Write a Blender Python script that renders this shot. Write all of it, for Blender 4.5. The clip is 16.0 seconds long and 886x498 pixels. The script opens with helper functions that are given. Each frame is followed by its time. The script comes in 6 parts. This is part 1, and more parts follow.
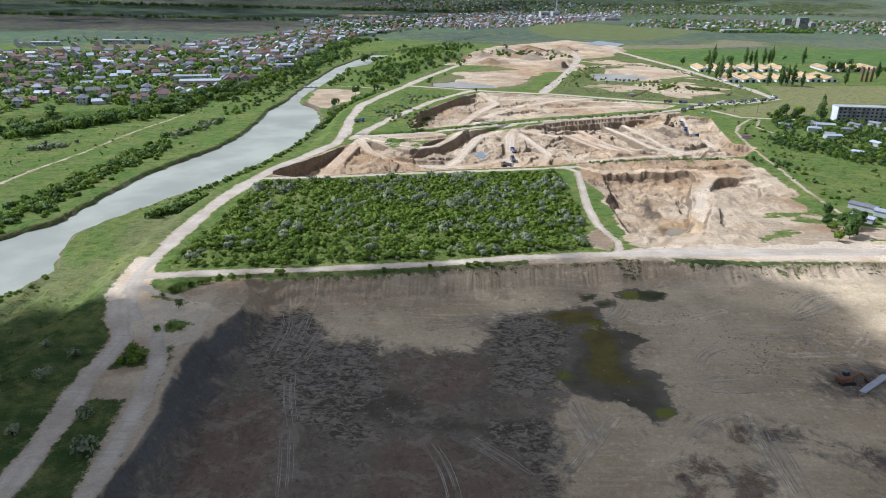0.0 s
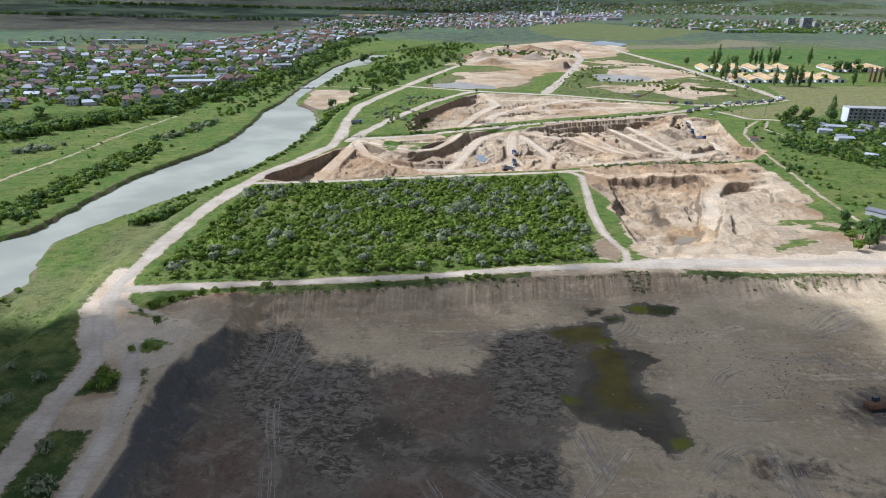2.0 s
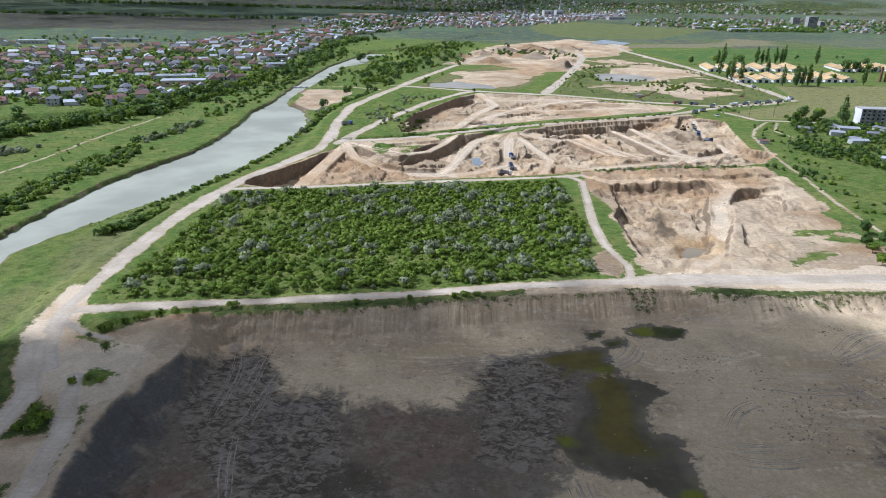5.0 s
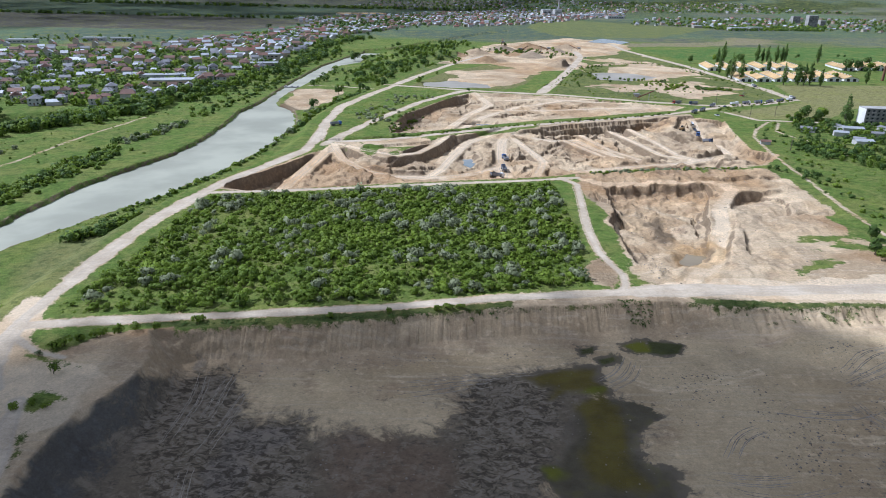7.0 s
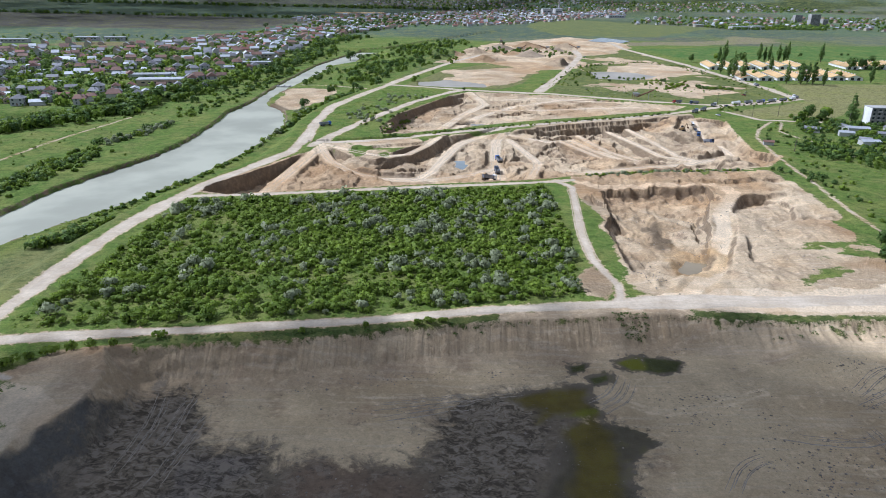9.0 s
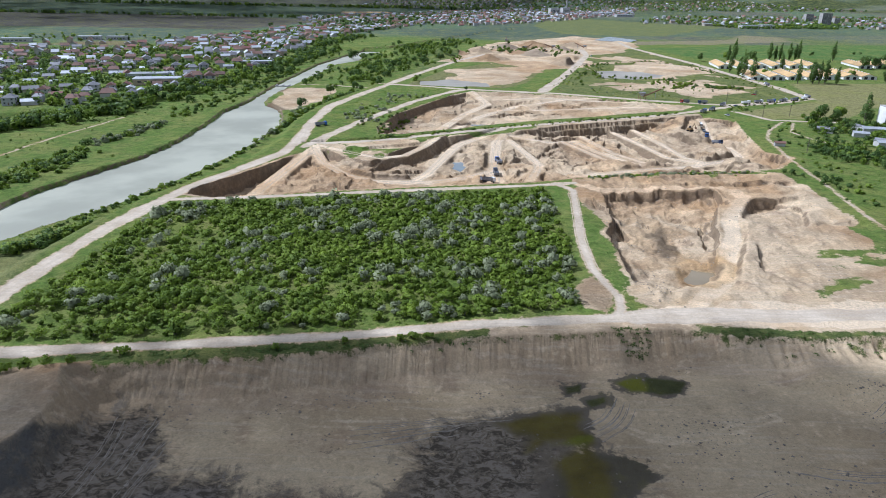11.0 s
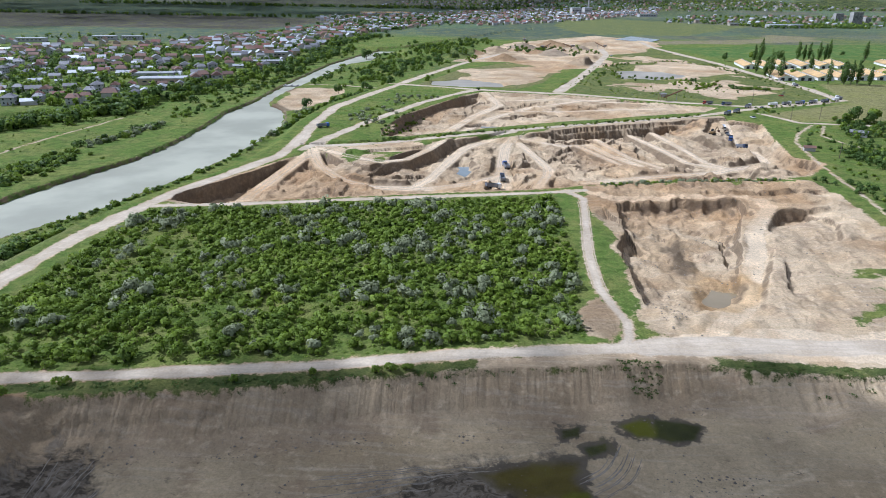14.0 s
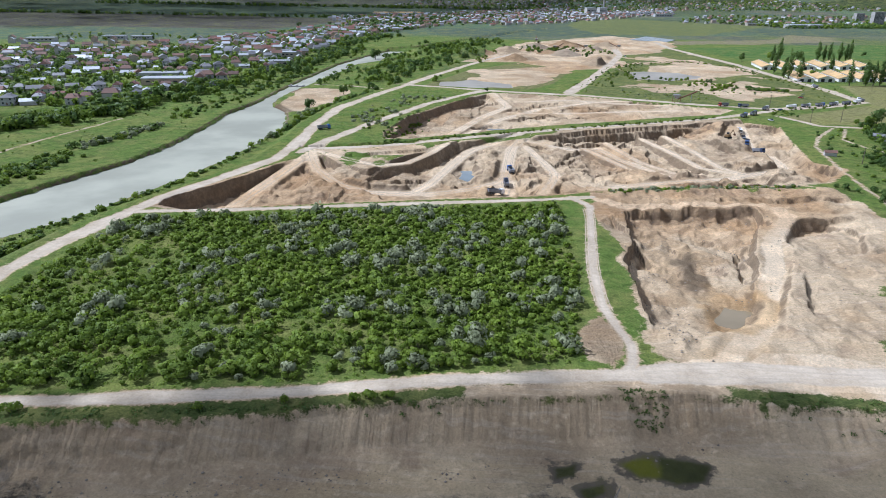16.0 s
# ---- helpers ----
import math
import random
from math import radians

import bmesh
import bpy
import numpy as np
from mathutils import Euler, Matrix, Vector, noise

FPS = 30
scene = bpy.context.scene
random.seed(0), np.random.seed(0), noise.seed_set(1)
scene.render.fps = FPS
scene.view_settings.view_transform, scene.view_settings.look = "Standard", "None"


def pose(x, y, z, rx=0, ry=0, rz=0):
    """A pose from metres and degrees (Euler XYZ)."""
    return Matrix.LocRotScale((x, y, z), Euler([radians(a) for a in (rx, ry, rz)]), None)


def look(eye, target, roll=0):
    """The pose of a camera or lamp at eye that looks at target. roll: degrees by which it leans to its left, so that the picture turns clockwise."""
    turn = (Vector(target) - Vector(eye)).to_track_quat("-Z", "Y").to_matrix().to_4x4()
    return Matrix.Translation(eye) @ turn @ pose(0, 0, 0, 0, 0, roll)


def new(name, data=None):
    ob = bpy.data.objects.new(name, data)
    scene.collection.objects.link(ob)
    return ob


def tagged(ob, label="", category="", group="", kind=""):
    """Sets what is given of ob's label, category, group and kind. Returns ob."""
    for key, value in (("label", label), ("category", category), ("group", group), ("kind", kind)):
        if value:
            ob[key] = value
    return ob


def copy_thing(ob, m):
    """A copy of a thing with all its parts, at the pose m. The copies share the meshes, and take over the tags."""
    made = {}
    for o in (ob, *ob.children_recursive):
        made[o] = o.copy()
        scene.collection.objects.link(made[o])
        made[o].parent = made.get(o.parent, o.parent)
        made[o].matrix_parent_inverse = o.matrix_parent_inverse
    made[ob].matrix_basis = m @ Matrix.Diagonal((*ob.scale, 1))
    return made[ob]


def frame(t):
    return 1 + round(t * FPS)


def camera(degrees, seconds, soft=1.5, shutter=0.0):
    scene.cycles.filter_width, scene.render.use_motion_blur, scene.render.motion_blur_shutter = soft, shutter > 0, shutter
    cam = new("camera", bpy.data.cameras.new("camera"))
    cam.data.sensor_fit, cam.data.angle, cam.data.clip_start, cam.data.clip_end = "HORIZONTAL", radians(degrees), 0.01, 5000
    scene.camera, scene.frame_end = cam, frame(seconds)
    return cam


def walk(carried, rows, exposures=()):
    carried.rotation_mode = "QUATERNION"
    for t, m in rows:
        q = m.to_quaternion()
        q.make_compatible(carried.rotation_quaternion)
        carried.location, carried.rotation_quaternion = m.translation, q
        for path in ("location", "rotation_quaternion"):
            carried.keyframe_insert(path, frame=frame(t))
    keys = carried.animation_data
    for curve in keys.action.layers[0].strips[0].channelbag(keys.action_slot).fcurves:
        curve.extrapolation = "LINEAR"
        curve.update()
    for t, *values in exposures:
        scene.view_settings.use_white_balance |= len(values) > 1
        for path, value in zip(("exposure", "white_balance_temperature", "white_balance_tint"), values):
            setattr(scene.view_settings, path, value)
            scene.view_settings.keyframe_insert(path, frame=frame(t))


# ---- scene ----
cam = camera(67.0, 16.0, soft=0.9)
PATH = [
    (0.0, look((0.00, 0.00, 99.97), (0.00, 93.07, 63.38), 1.12)),
    (1.0, look((0.40, 7.61, 99.18), (0.28, 100.68, 62.60), 1.10)),
    (2.0, look((1.17, 15.16, 98.36), (1.02, 108.23, 61.79), 1.11)),
    (3.0, look((2.47, 22.61, 97.45), (2.24, 115.68, 60.88), 1.13)),
    (4.0, look((4.32, 29.97, 96.43), (3.96, 123.04, 59.84), 1.14)),
    (5.0, look((6.61, 37.27, 95.33), (6.14, 130.33, 58.72), 1.14)),
    (6.0, look((9.23, 44.55, 94.18), (8.75, 137.60, 57.55), 1.13)),
    (7.0, look((12.05, 51.79, 92.99), (11.62, 144.83, 56.36), 1.10)),
    (8.0, look((14.95, 58.91, 91.77), (14.50, 151.96, 55.13), 1.07)),
    (9.0, look((17.85, 65.89, 90.50), (17.21, 158.94, 53.87), 1.02)),
    (10.0, look((20.74, 72.82, 89.23), (19.66, 165.86, 52.59), 0.97)),
    (11.0, look((23.65, 79.81, 87.97), (21.85, 172.84, 51.34), 0.91)),
    (12.0, look((26.57, 86.94, 86.78), (23.78, 179.95, 50.16), 0.84)),
    (13.0, look((29.45, 94.16, 85.71), (25.58, 187.13, 49.09), 0.79)),
    (14.0, look((32.21, 101.43, 84.79), (27.35, 194.37, 48.21), 0.74)),
    (15.0, look((34.90, 108.68, 84.00), (29.08, 201.59, 47.45), 0.71)),
    (16.0, look((37.62, 115.86, 83.24), (30.74, 208.69, 46.68), 0.69)),
]
walk(cam, PATH, [(0.0, 0.02, 5460, 13), (16.0, 0.02, 5460, 13)])

# ---- light ----
SUN_EL, SUN_AZ = radians(47), math.atan2(-1.0, 0.32)
world = bpy.data.worlds.new("sky")
scene.world = world
world.use_nodes = True
wn = world.node_tree
sky = wn.nodes.new("ShaderNodeTexSky")
sky.sky_type, sky.sun_disc = "NISHITA", False
sky.sun_elevation, sky.sun_rotation = SUN_EL, SUN_AZ
bg = wn.nodes["Background"]
bg.inputs["Strength"].default_value = 0.102
# broken cloud all round whitens the blue of the sky
veil = wn.nodes.new("ShaderNodeMix")
veil.data_type = "RGBA"
veil.inputs[0].default_value = 0.5
veil.inputs[7].default_value = (5.1, 5.0, 4.95, 1.0)
wn.links.new(sky.outputs[0], veil.inputs[6])
wn.links.new(veil.outputs[2], bg.inputs[0])
TO_SUN = Vector((math.sin(SUN_AZ) * math.cos(SUN_EL), math.cos(SUN_AZ) * math.cos(SUN_EL), math.sin(SUN_EL)))
sun_data = bpy.data.lights.new("sun", "SUN")
sun_data.energy, sun_data.angle, sun_data.color = 4.75, radians(0.53), (1.0, 0.985, 0.985)
sun = new("sun", sun_data)
sun.matrix_world = look((0, 0, 300), Vector((0, 0, 300)) - TO_SUN)

# ---- materials ----
def nodes_of(name):
    m = bpy.data.materials.new(name)
    m.use_nodes = True
    t = m.node_tree
    return m, t, t.nodes["Principled BSDF"]


def nd(t, kind, **inputs):
    n = t.nodes.new("ShaderNode" + kind)
    for k, v in inputs.items():
        k = k.replace("_", " ")
        if isinstance(v, bpy.types.NodeSocket):
            t.links.new(v, n.inputs[k])
        else:
            n.inputs[k].default_value = v
    return n


def math_node(t, op, a, b=0.0, clamp=False):
    n = t.nodes.new("ShaderNodeMath")
    n.operation, n.use_clamp = op, clamp
    for i, v in enumerate((a, b)):
        if isinstance(v, bpy.types.NodeSocket):
            t.links.new(v, n.inputs[i])
        else:
            n.inputs[i].default_value = v
    return n.outputs[0]


def noise_fac(t, vec, scale, detail=3.0, rough=0.55):
    n = nd(t, "TexNoise", Vector=vec, Scale=scale, Detail=detail, Roughness=rough)
    return n.outputs["Fac"]


def ramp(t, fac, lo, hi):
    """0 below lo, 1 above hi, smooth between."""
    n = t.nodes.new("ShaderNodeMapRange")
    n.interpolation_type = "SMOOTHSTEP"
    t.links.new(fac, n.inputs["Value"])
    n.inputs["From Min"].default_value, n.inputs["From Max"].default_value = lo, hi
    return n.outputs[0]


def mix(t, fac, a, b, mode="MIX"):
    n = t.nodes.new("ShaderNodeMix")
    n.data_type, n.blend_type = "RGBA", mode
    for i, v in ((0, fac), (6, a), (7, b)):
        if isinstance(v, bpy.types.NodeSocket):
            t.links.new(v, n.inputs[i])
        elif i == 0:
            n.inputs[0].default_value = v
        else:
            n.inputs[i].default_value = (*v, 1.0)
    return n.outputs[2]


def surface(name, color, rough=0.7, metal=0.0, vary=0.25, scale=0.8, per_object=0.0, bump=0.0):
    """A plain material with two scales of colour variation."""
    m, t, b = nodes_of(name)
    pos = nd(t, "NewGeometry").outputs["Position"]
    coarse = noise_fac(t, pos, scale * 0.13, 3)
    fine = noise_fac(t, pos, scale, 4)
    f = math_node(t, "ADD", math_node(t, "MULTIPLY", coarse, 0.6), math_node(t, "MULTIPLY", fine, 0.4))
    lo, hi = [c * (1 - vary) for c in color], [min(1, c * (1 + vary)) for c in color]
    col = mix(t, ramp(t, f, 0.32, 0.68), lo, hi)
    if per_object:
        r = nd(t, "ObjectInfo").outputs["Random"]
        k = math_node(t, "ADD", math_node(t, "MULTIPLY", r, 2 * per_object), 1 - per_object)
        hsv = nd(t, "HueSaturation", Color=col, Value=k)
        col = hsv.outputs[0]
    t.links.new(col, b.inputs["Base Color"])
    b.inputs["Roughness"].default_value, b.inputs["Metallic"].default_value = rough, metal
    if bump:
        bn = nd(t, "Bump", Height=fine, Distance=bump)
        t.links.new(bn.outputs[0], b.inputs["Normal"])
    return m


def foliage(name, dark, light):
    m, t, b = nodes_of(name)
    geo = nd(t, "NewGeometry")
    r = geo.outputs["Random Per Island"]
    o = nd(t, "ObjectInfo").outputs["Random"]
    big = noise_fac(t, geo.outputs["Position"], 0.09, 2)
    f = math_node(t, "ADD", math_node(t, "MULTIPLY", r, 0.5), math_node(t, "MULTIPLY", o, 0.3))
    f = math_node(t, "ADD", f, math_node(t, "MULTIPLY", ramp(t, big, 0.35, 0.65), 0.3))
    col = mix(t, math_node(t, "MULTIPLY", f, 0.95, True), dark, light)
    t.links.new(col, b.inputs["Base Color"])
    b.inputs["Roughness"].default_value = 0.65
    b.inputs["Specular IOR Level"].default_value = 0.25
    tr = nd(t, "BsdfTranslucent", Color=col)
    mx = t.nodes.new("ShaderNodeMixShader")
    mx.inputs[0].default_value = 0.38
    t.links.new(b.outputs[0], mx.inputs[1])
    t.links.new(tr.outputs[0], mx.inputs[2])
    t.links.new(mx.outputs[0], t.nodes["Material Output"].inputs[0])
    return m


def land_material():
    m, t, b = nodes_of("land")
    pos = nd(t, "NewGeometry").outputs["Position"]

    def attr(name):
        a = t.nodes.new("ShaderNodeAttribute")
        a.attribute_name = name
        return a

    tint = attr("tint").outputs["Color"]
    earth, road, wet, moss = [attr(n).outputs["Fac"] for n in ("earth", "road", "wet", "moss")]
    n_far = noise_fac(t, pos, 0.02, 3)
    n_big = noise_fac(t, pos, 0.09, 4)
    n_mid = noise_fac(t, pos, 0.45, 4)
    n_fine = noise_fac(t, pos, 1.9, 4, 0.65)
    # grass: lush and dry patches, tussocks
    dry = mix(t, 0.4, tint, (0.27, 0.245, 0.09))
    grass = mix(t, ramp(t, n_big, 0.42, 0.66), tint, dry)
    grass = mix(t, ramp(t, n_mid, 0.35, 0.7), mix(t, 0.3, grass, (0.04, 0.07, 0.016)), grass)
    broad = noise_fac(t, pos, 0.035, 5, 0.6)
    grass = mix(t, math_node(t, "MULTIPLY", ramp(t, broad, 0.47, 0.63), 0.42), grass, (0.25, 0.255, 0.07))
    k = math_node(t, "ADD", math_node(t, "MULTIPLY", n_fine, 1.7), 0.12)
    grass = nd(t, "HueSaturation", Color=grass, Value=k).outputs[0]
    tuft = nd(t, "TexNoise", Vector=pos, Scale=0.21, Detail=7.0, Roughness=0.74, Distortion=0.3).outputs["Fac"]
    grass = mix(t, math_node(t, "MULTIPLY", ramp(t, tuft, 0.5, 0.6), 0.6), grass, mix(t, 0.7, grass, (0.03, 0.055, 0.012)))
    grass = mix(t, math_node(t, "MULTIPLY", ramp(t, tuft, 0.47, 0.38), 0.35), grass, (0.24, 0.24, 0.075))
    # bare sandy earth
    s = mix(t, ramp(t, n_far, 0.36, 0.64), (0.38, 0.285, 0.178), (0.515, 0.402, 0.260))
    s = mix(t, math_node(t, "MULTIPLY", ramp(t, n_big, 0.52, 0.74), 0.7), s, (0.32, 0.23, 0.15))
    s = mix(t, ramp(t, n_mid, 0.52, 0.78), s, (0.565, 0.445, 0.295))
    # tyre tracks and drag marks, drawn out along two headings
    streaks = []
    for turn, sx, sy in ((0.35, 0.05, 0.9), (1.25, 0.06, 0.8)):
        mp = t.nodes.new("ShaderNodeMapping")
        t.links.new(pos, mp.inputs["Vector"])
        mp.inputs["Rotation"].default_value = (0, 0, turn)
        mp.inputs["Scale"].default_value = (sx, sy, 0.3)
        streaks.append(ramp(t, noise_fac(t, mp.outputs[0], 1.0, 5, 0.6), 0.5, 0.66))
    pick = ramp(t, n_far, 0.44, 0.56)
    lines = math_node(t, "ADD", math_node(t, "MULTIPLY", streaks[0], pick), math_node(t, "MULTIPLY", streaks[1], math_node(t, "SUBTRACT", 1.0, pick)))
    s = mix(t, math_node(t, "MULTIPLY", lines, 0.25), s, (0.56, 0.48, 0.375))
    trk = attr("track").outputs["Fac"]
    tedge = math_node(t, "ADD", trk, math_node(t, "MULTIPLY", math_node(t, "SUBTRACT", n_mid, 0.5), 2.2))
    worn = ramp(t, tedge, -0.5, 0.6)
    s = mix(t, math_node(t, "MULTIPLY", worn, 0.92), s, (0.62, 0.50, 0.345))
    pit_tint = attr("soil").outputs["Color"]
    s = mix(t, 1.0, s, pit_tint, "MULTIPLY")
    clods = nd(t, "TexNoise", Vector=pos, Scale=0.8, Detail=7.0, Roughness=0.78, Distortion=0.6).outputs["Fac"]
    # rain gullies on the walls
    gl = t.nodes.new("ShaderNodeMapping")
    t.links.new(pos, gl.inputs["Vector"])
    gl.inputs["Scale"].default_value = (0.85, 0.05, 0.05)
    gully = noise_fac(t, gl.outputs[0], 1.0, 2, 0.5)
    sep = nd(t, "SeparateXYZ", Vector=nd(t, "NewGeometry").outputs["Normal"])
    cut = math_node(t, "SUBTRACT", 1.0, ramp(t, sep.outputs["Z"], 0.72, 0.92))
    place = nd(t, "SeparateXYZ", Vector=pos)
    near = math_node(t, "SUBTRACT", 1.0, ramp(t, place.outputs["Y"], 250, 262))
    steep = math_node(t, "MULTIPLY", math_node(t, "MULTIPLY", cut, near), ramp(t, place.outputs["X"], -62, -54))
    k2 = math_node(t, "ADD", math_node(t, "MULTIPLY", math_node(t, "ADD", n_fine, math_node(t, "MULTIPLY", clods, 1.6)), 1.25), -0.46)
    calm = math_node(t, "ADD", math_node(t, "MULTIPLY", near, 0.25), 0.25)
    k2 = math_node(t, "ADD", math_node(t, "MULTIPLY", k2, math_node(t, "SUBTRACT", 1.0, calm)), math_node(t, "MULTIPLY", calm, 1.1))
    s = nd(t, "HueSaturation", Color=s, Value=k2).outputs[0]
    # brown subsoil on steep faces, mixed in dark to stand for their shade
    slope_shade = math_node(t, "MULTIPLY", cut, math_node(t, "SUBTRACT", 1.0, near))
    s = mix(t, math_node(t, "MULTIPLY", slope_shade, math_node(t, "ADD", math_node(t, "MULTIPLY", n_mid, 0.8), 0.28)), s, (0.125, 0.090, 0.060))
    # darker streaks put the rills' shading into the wall's colour
    s = mix(t, math_node(t, "MULTIPLY", math_node(t, "MULTIPLY", ramp(t, gully, 0.42, 0.62), steep), 0.17), s, mix(t, 0.75, s, (0.07, 0.058, 0.046)))
    edge = math_node(t, "ADD", earth, math_node(t, "MULTIPLY", math_node(t, "SUBTRACT", n_mid, 0.5), 4.5))
    edge = math_node(t, "ADD", edge, math_node(t, "MULTIPLY", math_node(t, "SUBTRACT", n_fine, 0.5), 2.6))
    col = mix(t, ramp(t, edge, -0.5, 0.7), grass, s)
    # dusty roads with wheel tracks
    rd = mix(t, ramp(t, n_big, 0.35, 0.65), (0.43, 0.35, 0.25), (0.57, 0.485, 0.365))
    rd = mix(t, math_node(t, "MULTIPLY", lines, 0.45), rd, (0.36, 0.305, 0.24))
    rd = nd(t, "HueSaturation", Color=rd, Value=math_node(t, "ADD", math_node(t, "MULTIPLY", clods, 0.9), 0.55)).outputs[0]
    track = math_node(t, "SINE", math_node(t, "MULTIPLY", road, 2.6))
    rd = mix(t, math_node(t, "MULTIPLY", ramp(t, track, 0.1, 0.9), 0.35), rd, (0.40, 0.34, 0.27))
    rd = mix(t, math_node(t, "MULTIPLY", ramp(t, n_fine, 0.4, 0.7), 0.3), rd, (0.63, 0.555, 0.44))
    redge = math_node(t, "ADD", road, math_node(t, "MULTIPLY", math_node(t, "SUBTRACT", n_mid, 0.5), 1.3))
    redge = math_node(t, "ADD", redge, math_node(t, "MULTIPLY", math_node(t, "SUBTRACT", n_fine, 0.5), 0.8))
    rmask = ramp(t, redge, -0.7, 0.7)
    col = mix(t, rmask, col, rd)
    # wet mud and algae on the pit floors
    torn = nd(t, "TexNoise", Vector=pos, Scale=0.13, Detail=8.0, Roughness=0.74, Distortion=0.5).outputs["Fac"]
    scraped = nd(t, "TexNoise", Vector=pos, Scale=0.42, Detail=6.0, Roughness=0.72, Distortion=0.4).outputs["Fac"]
    wedge = math_node(t, "ADD", wet, math_node(t, "MULTIPLY", math_node(t, "SUBTRACT", scraped, 0.5), 7.0))
    wedge = math_node(t, "ADD", wedge, math_node(t, "MULTIPLY", math_node(t, "SUBTRACT", torn, 0.5), 34.0))
    wmask = ramp(t, wedge, -3.0, 4.0)
    fl = t.nodes.new("ShaderNodeMapping")
    t.links.new(pos, fl.inputs["Vector"])
    fl.inputs["Rotation"].default_value = (0, 0, 0.75)
    fl.inputs["Scale"].default_value = (0.62, 1.0, 0.5)
    fleck = nd(t, "TexNoise", Vector=fl.outputs[0], Scale=0.62, Detail=6.0, Roughness=0.68, Distortion=0.9).outputs["Fac"]
    stain = attr("stain").outputs["Color"]
    mud = nd(t, "HueSaturation", Color=stain, Value=math_node(t, "ADD", math_node(t, "MULTIPLY", math_node(t, "ADD", math_node(t, "ADD", n_big, torn), math_node(t, "MULTIPLY", clods, 1.5)), 0.85), -0.48)).outputs[0]
    # churned ground: dark wet hollows between paler dried crests
    cedge = math_node(t, "ADD", attr("churn").outputs["Fac"], math_node(t, "MULTIPLY", math_node(t, "SUBTRACT", torn, 0.5), 30.0))
    churned = math_node(t, "MAXIMUM", ramp(t, cedge, -1.5, 3.0), math_node(t, "MULTIPLY", ramp(t, torn, 0.46, 0.56), 0.45))
    mud = mix(t, math_node(t, "MULTIPLY", churned, math_node(t, "MULTIPLY", ramp(t, fleck, 0.50, 0.57), 0.85)), mud, (0.056, 0.048, 0.036))
    mud = mix(t, math_node(t, "MULTIPLY", churned, math_node(t, "MULTIPLY", ramp(t, fleck, 0.49, 0.42), 0.85)), mud, (0.29, 0.248, 0.188))
    mud = mix(t, math_node(t, "MULTIPLY", ramp(t, scraped, 0.55, 0.64), 0.5), mud, (0.060, 0.052, 0.042))
    mud = mix(t, math_node(t, "MULTIPLY", ramp(t, torn, 0.52, 0.64), 0.7), mud, (0.265, 0.222, 0.165))
    mud = mix(t, math_node(t, "MULTIPLY", worn, 0.45), mud, (0.215, 0.180, 0.135))
    col = mix(t, math_node(t, "MULTIPLY", wmask, 0.95), col, mud)
    speck = math_node(t, "MULTIPLY", math_node(t, "MULTIPLY", ramp(t, fleck, 0.60, 0.66), near), math_node(t, "MULTIPLY", ramp(t, n_big, 0.46, 0.6), ramp(t, earth, 9.0, 14.0)))
    col = mix(t, math_node(t, "MULTIPLY", speck, 0.55), col, (0.10, 0.083, 0.066))
    medge = math_node(t, "ADD", moss, math_node(t, "MULTIPLY", math_node(t, "SUBTRACT", n_mid, 0.5), 5.0))
    medge = math_node(t, "ADD", medge, math_node(t, "MULTIPLY", math_node(t, "SUBTRACT", torn, 0.5), 9.0))
    mmask = ramp(t, medge, -0.5, 0.7)
    bloom = noise_fac(t, pos, 0.2, 5, 0.62)
    mossc = nd(t, "HueSaturation", Color=stain, Value=math_node(t, "ADD", math_node(t, "MULTIPLY", bloom, 1.2), 0.38)).outputs[0]
    mossc = mix(t, math_node(t, "MULTIPLY", ramp(t, bloom, 0.56, 0.66), 0.3), mossc, (0.125, 0.115, 0.018))
    col = mix(t, mmask, col, mossc)
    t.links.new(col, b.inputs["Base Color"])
    rough = math_node(t, "SUBTRACT", math_node(t, "SUBTRACT", 0.97, math_node(t, "MULTIPLY", wmask, 0.08)), math_node(t, "MULTIPLY", mmask, 0.45))
    t.links.new(rough, b.inputs["Roughness"])
    b.inputs["Specular IOR Level"].default_value = 0.09
    h = math_node(t, "ADD", math_node(t, "MULTIPLY", n_fine, 0.6), math_node(t, "ADD", n_mid, math_node(t, "MULTIPLY", clods, 0.9)))
    h = math_node(t, "ADD", h, math_node(t, "MULTIPLY", math_node(t, "MULTIPLY", gully, steep), 2.4))
    h = math_node(t, "SUBTRACT", h, 1.25)
    h = math_node(t, "MULTIPLY", h, math_node(t, "SUBTRACT", 1.0, math_node(t, "MULTIPLY", near, 0.4)))
    h = math_node(t, "MULTIPLY", h, math_node(t, "SUBTRACT", 1.0, math_node(t, "MULTIPLY", rmask, 0.8)))
    bn = nd(t, "Bump", Height=h, Distance=1.3, Strength=0.7)
    t.links.new(bn.outputs[0], b.inputs["Normal"])
    return m


def water_material(name, color, ripples=1.2, rough=0.12):
    m, t, b = nodes_of(name)
    pos = nd(t, "NewGeometry").outputs["Position"]
    flow = noise_fac(t, pos, 0.03, 4)
    col = mix(t, ramp(t, flow, 0.35, 0.68), [c * 0.82 for c in color], [min(1, c * 1.12) for c in color])
    t.links.new(col, b.inputs["Base Color"])
    b.inputs["Roughness"].default_value = rough
    b.inputs["Specular IOR Level"].default_value = 0.35
    n = noise_fac(t, pos, ripples, 3)
    bn = nd(t, "Bump", Height=n, Distance=0.06, Strength=0.35)
    t.links.new(bn.outputs[0], b.inputs["Normal"])
    return m


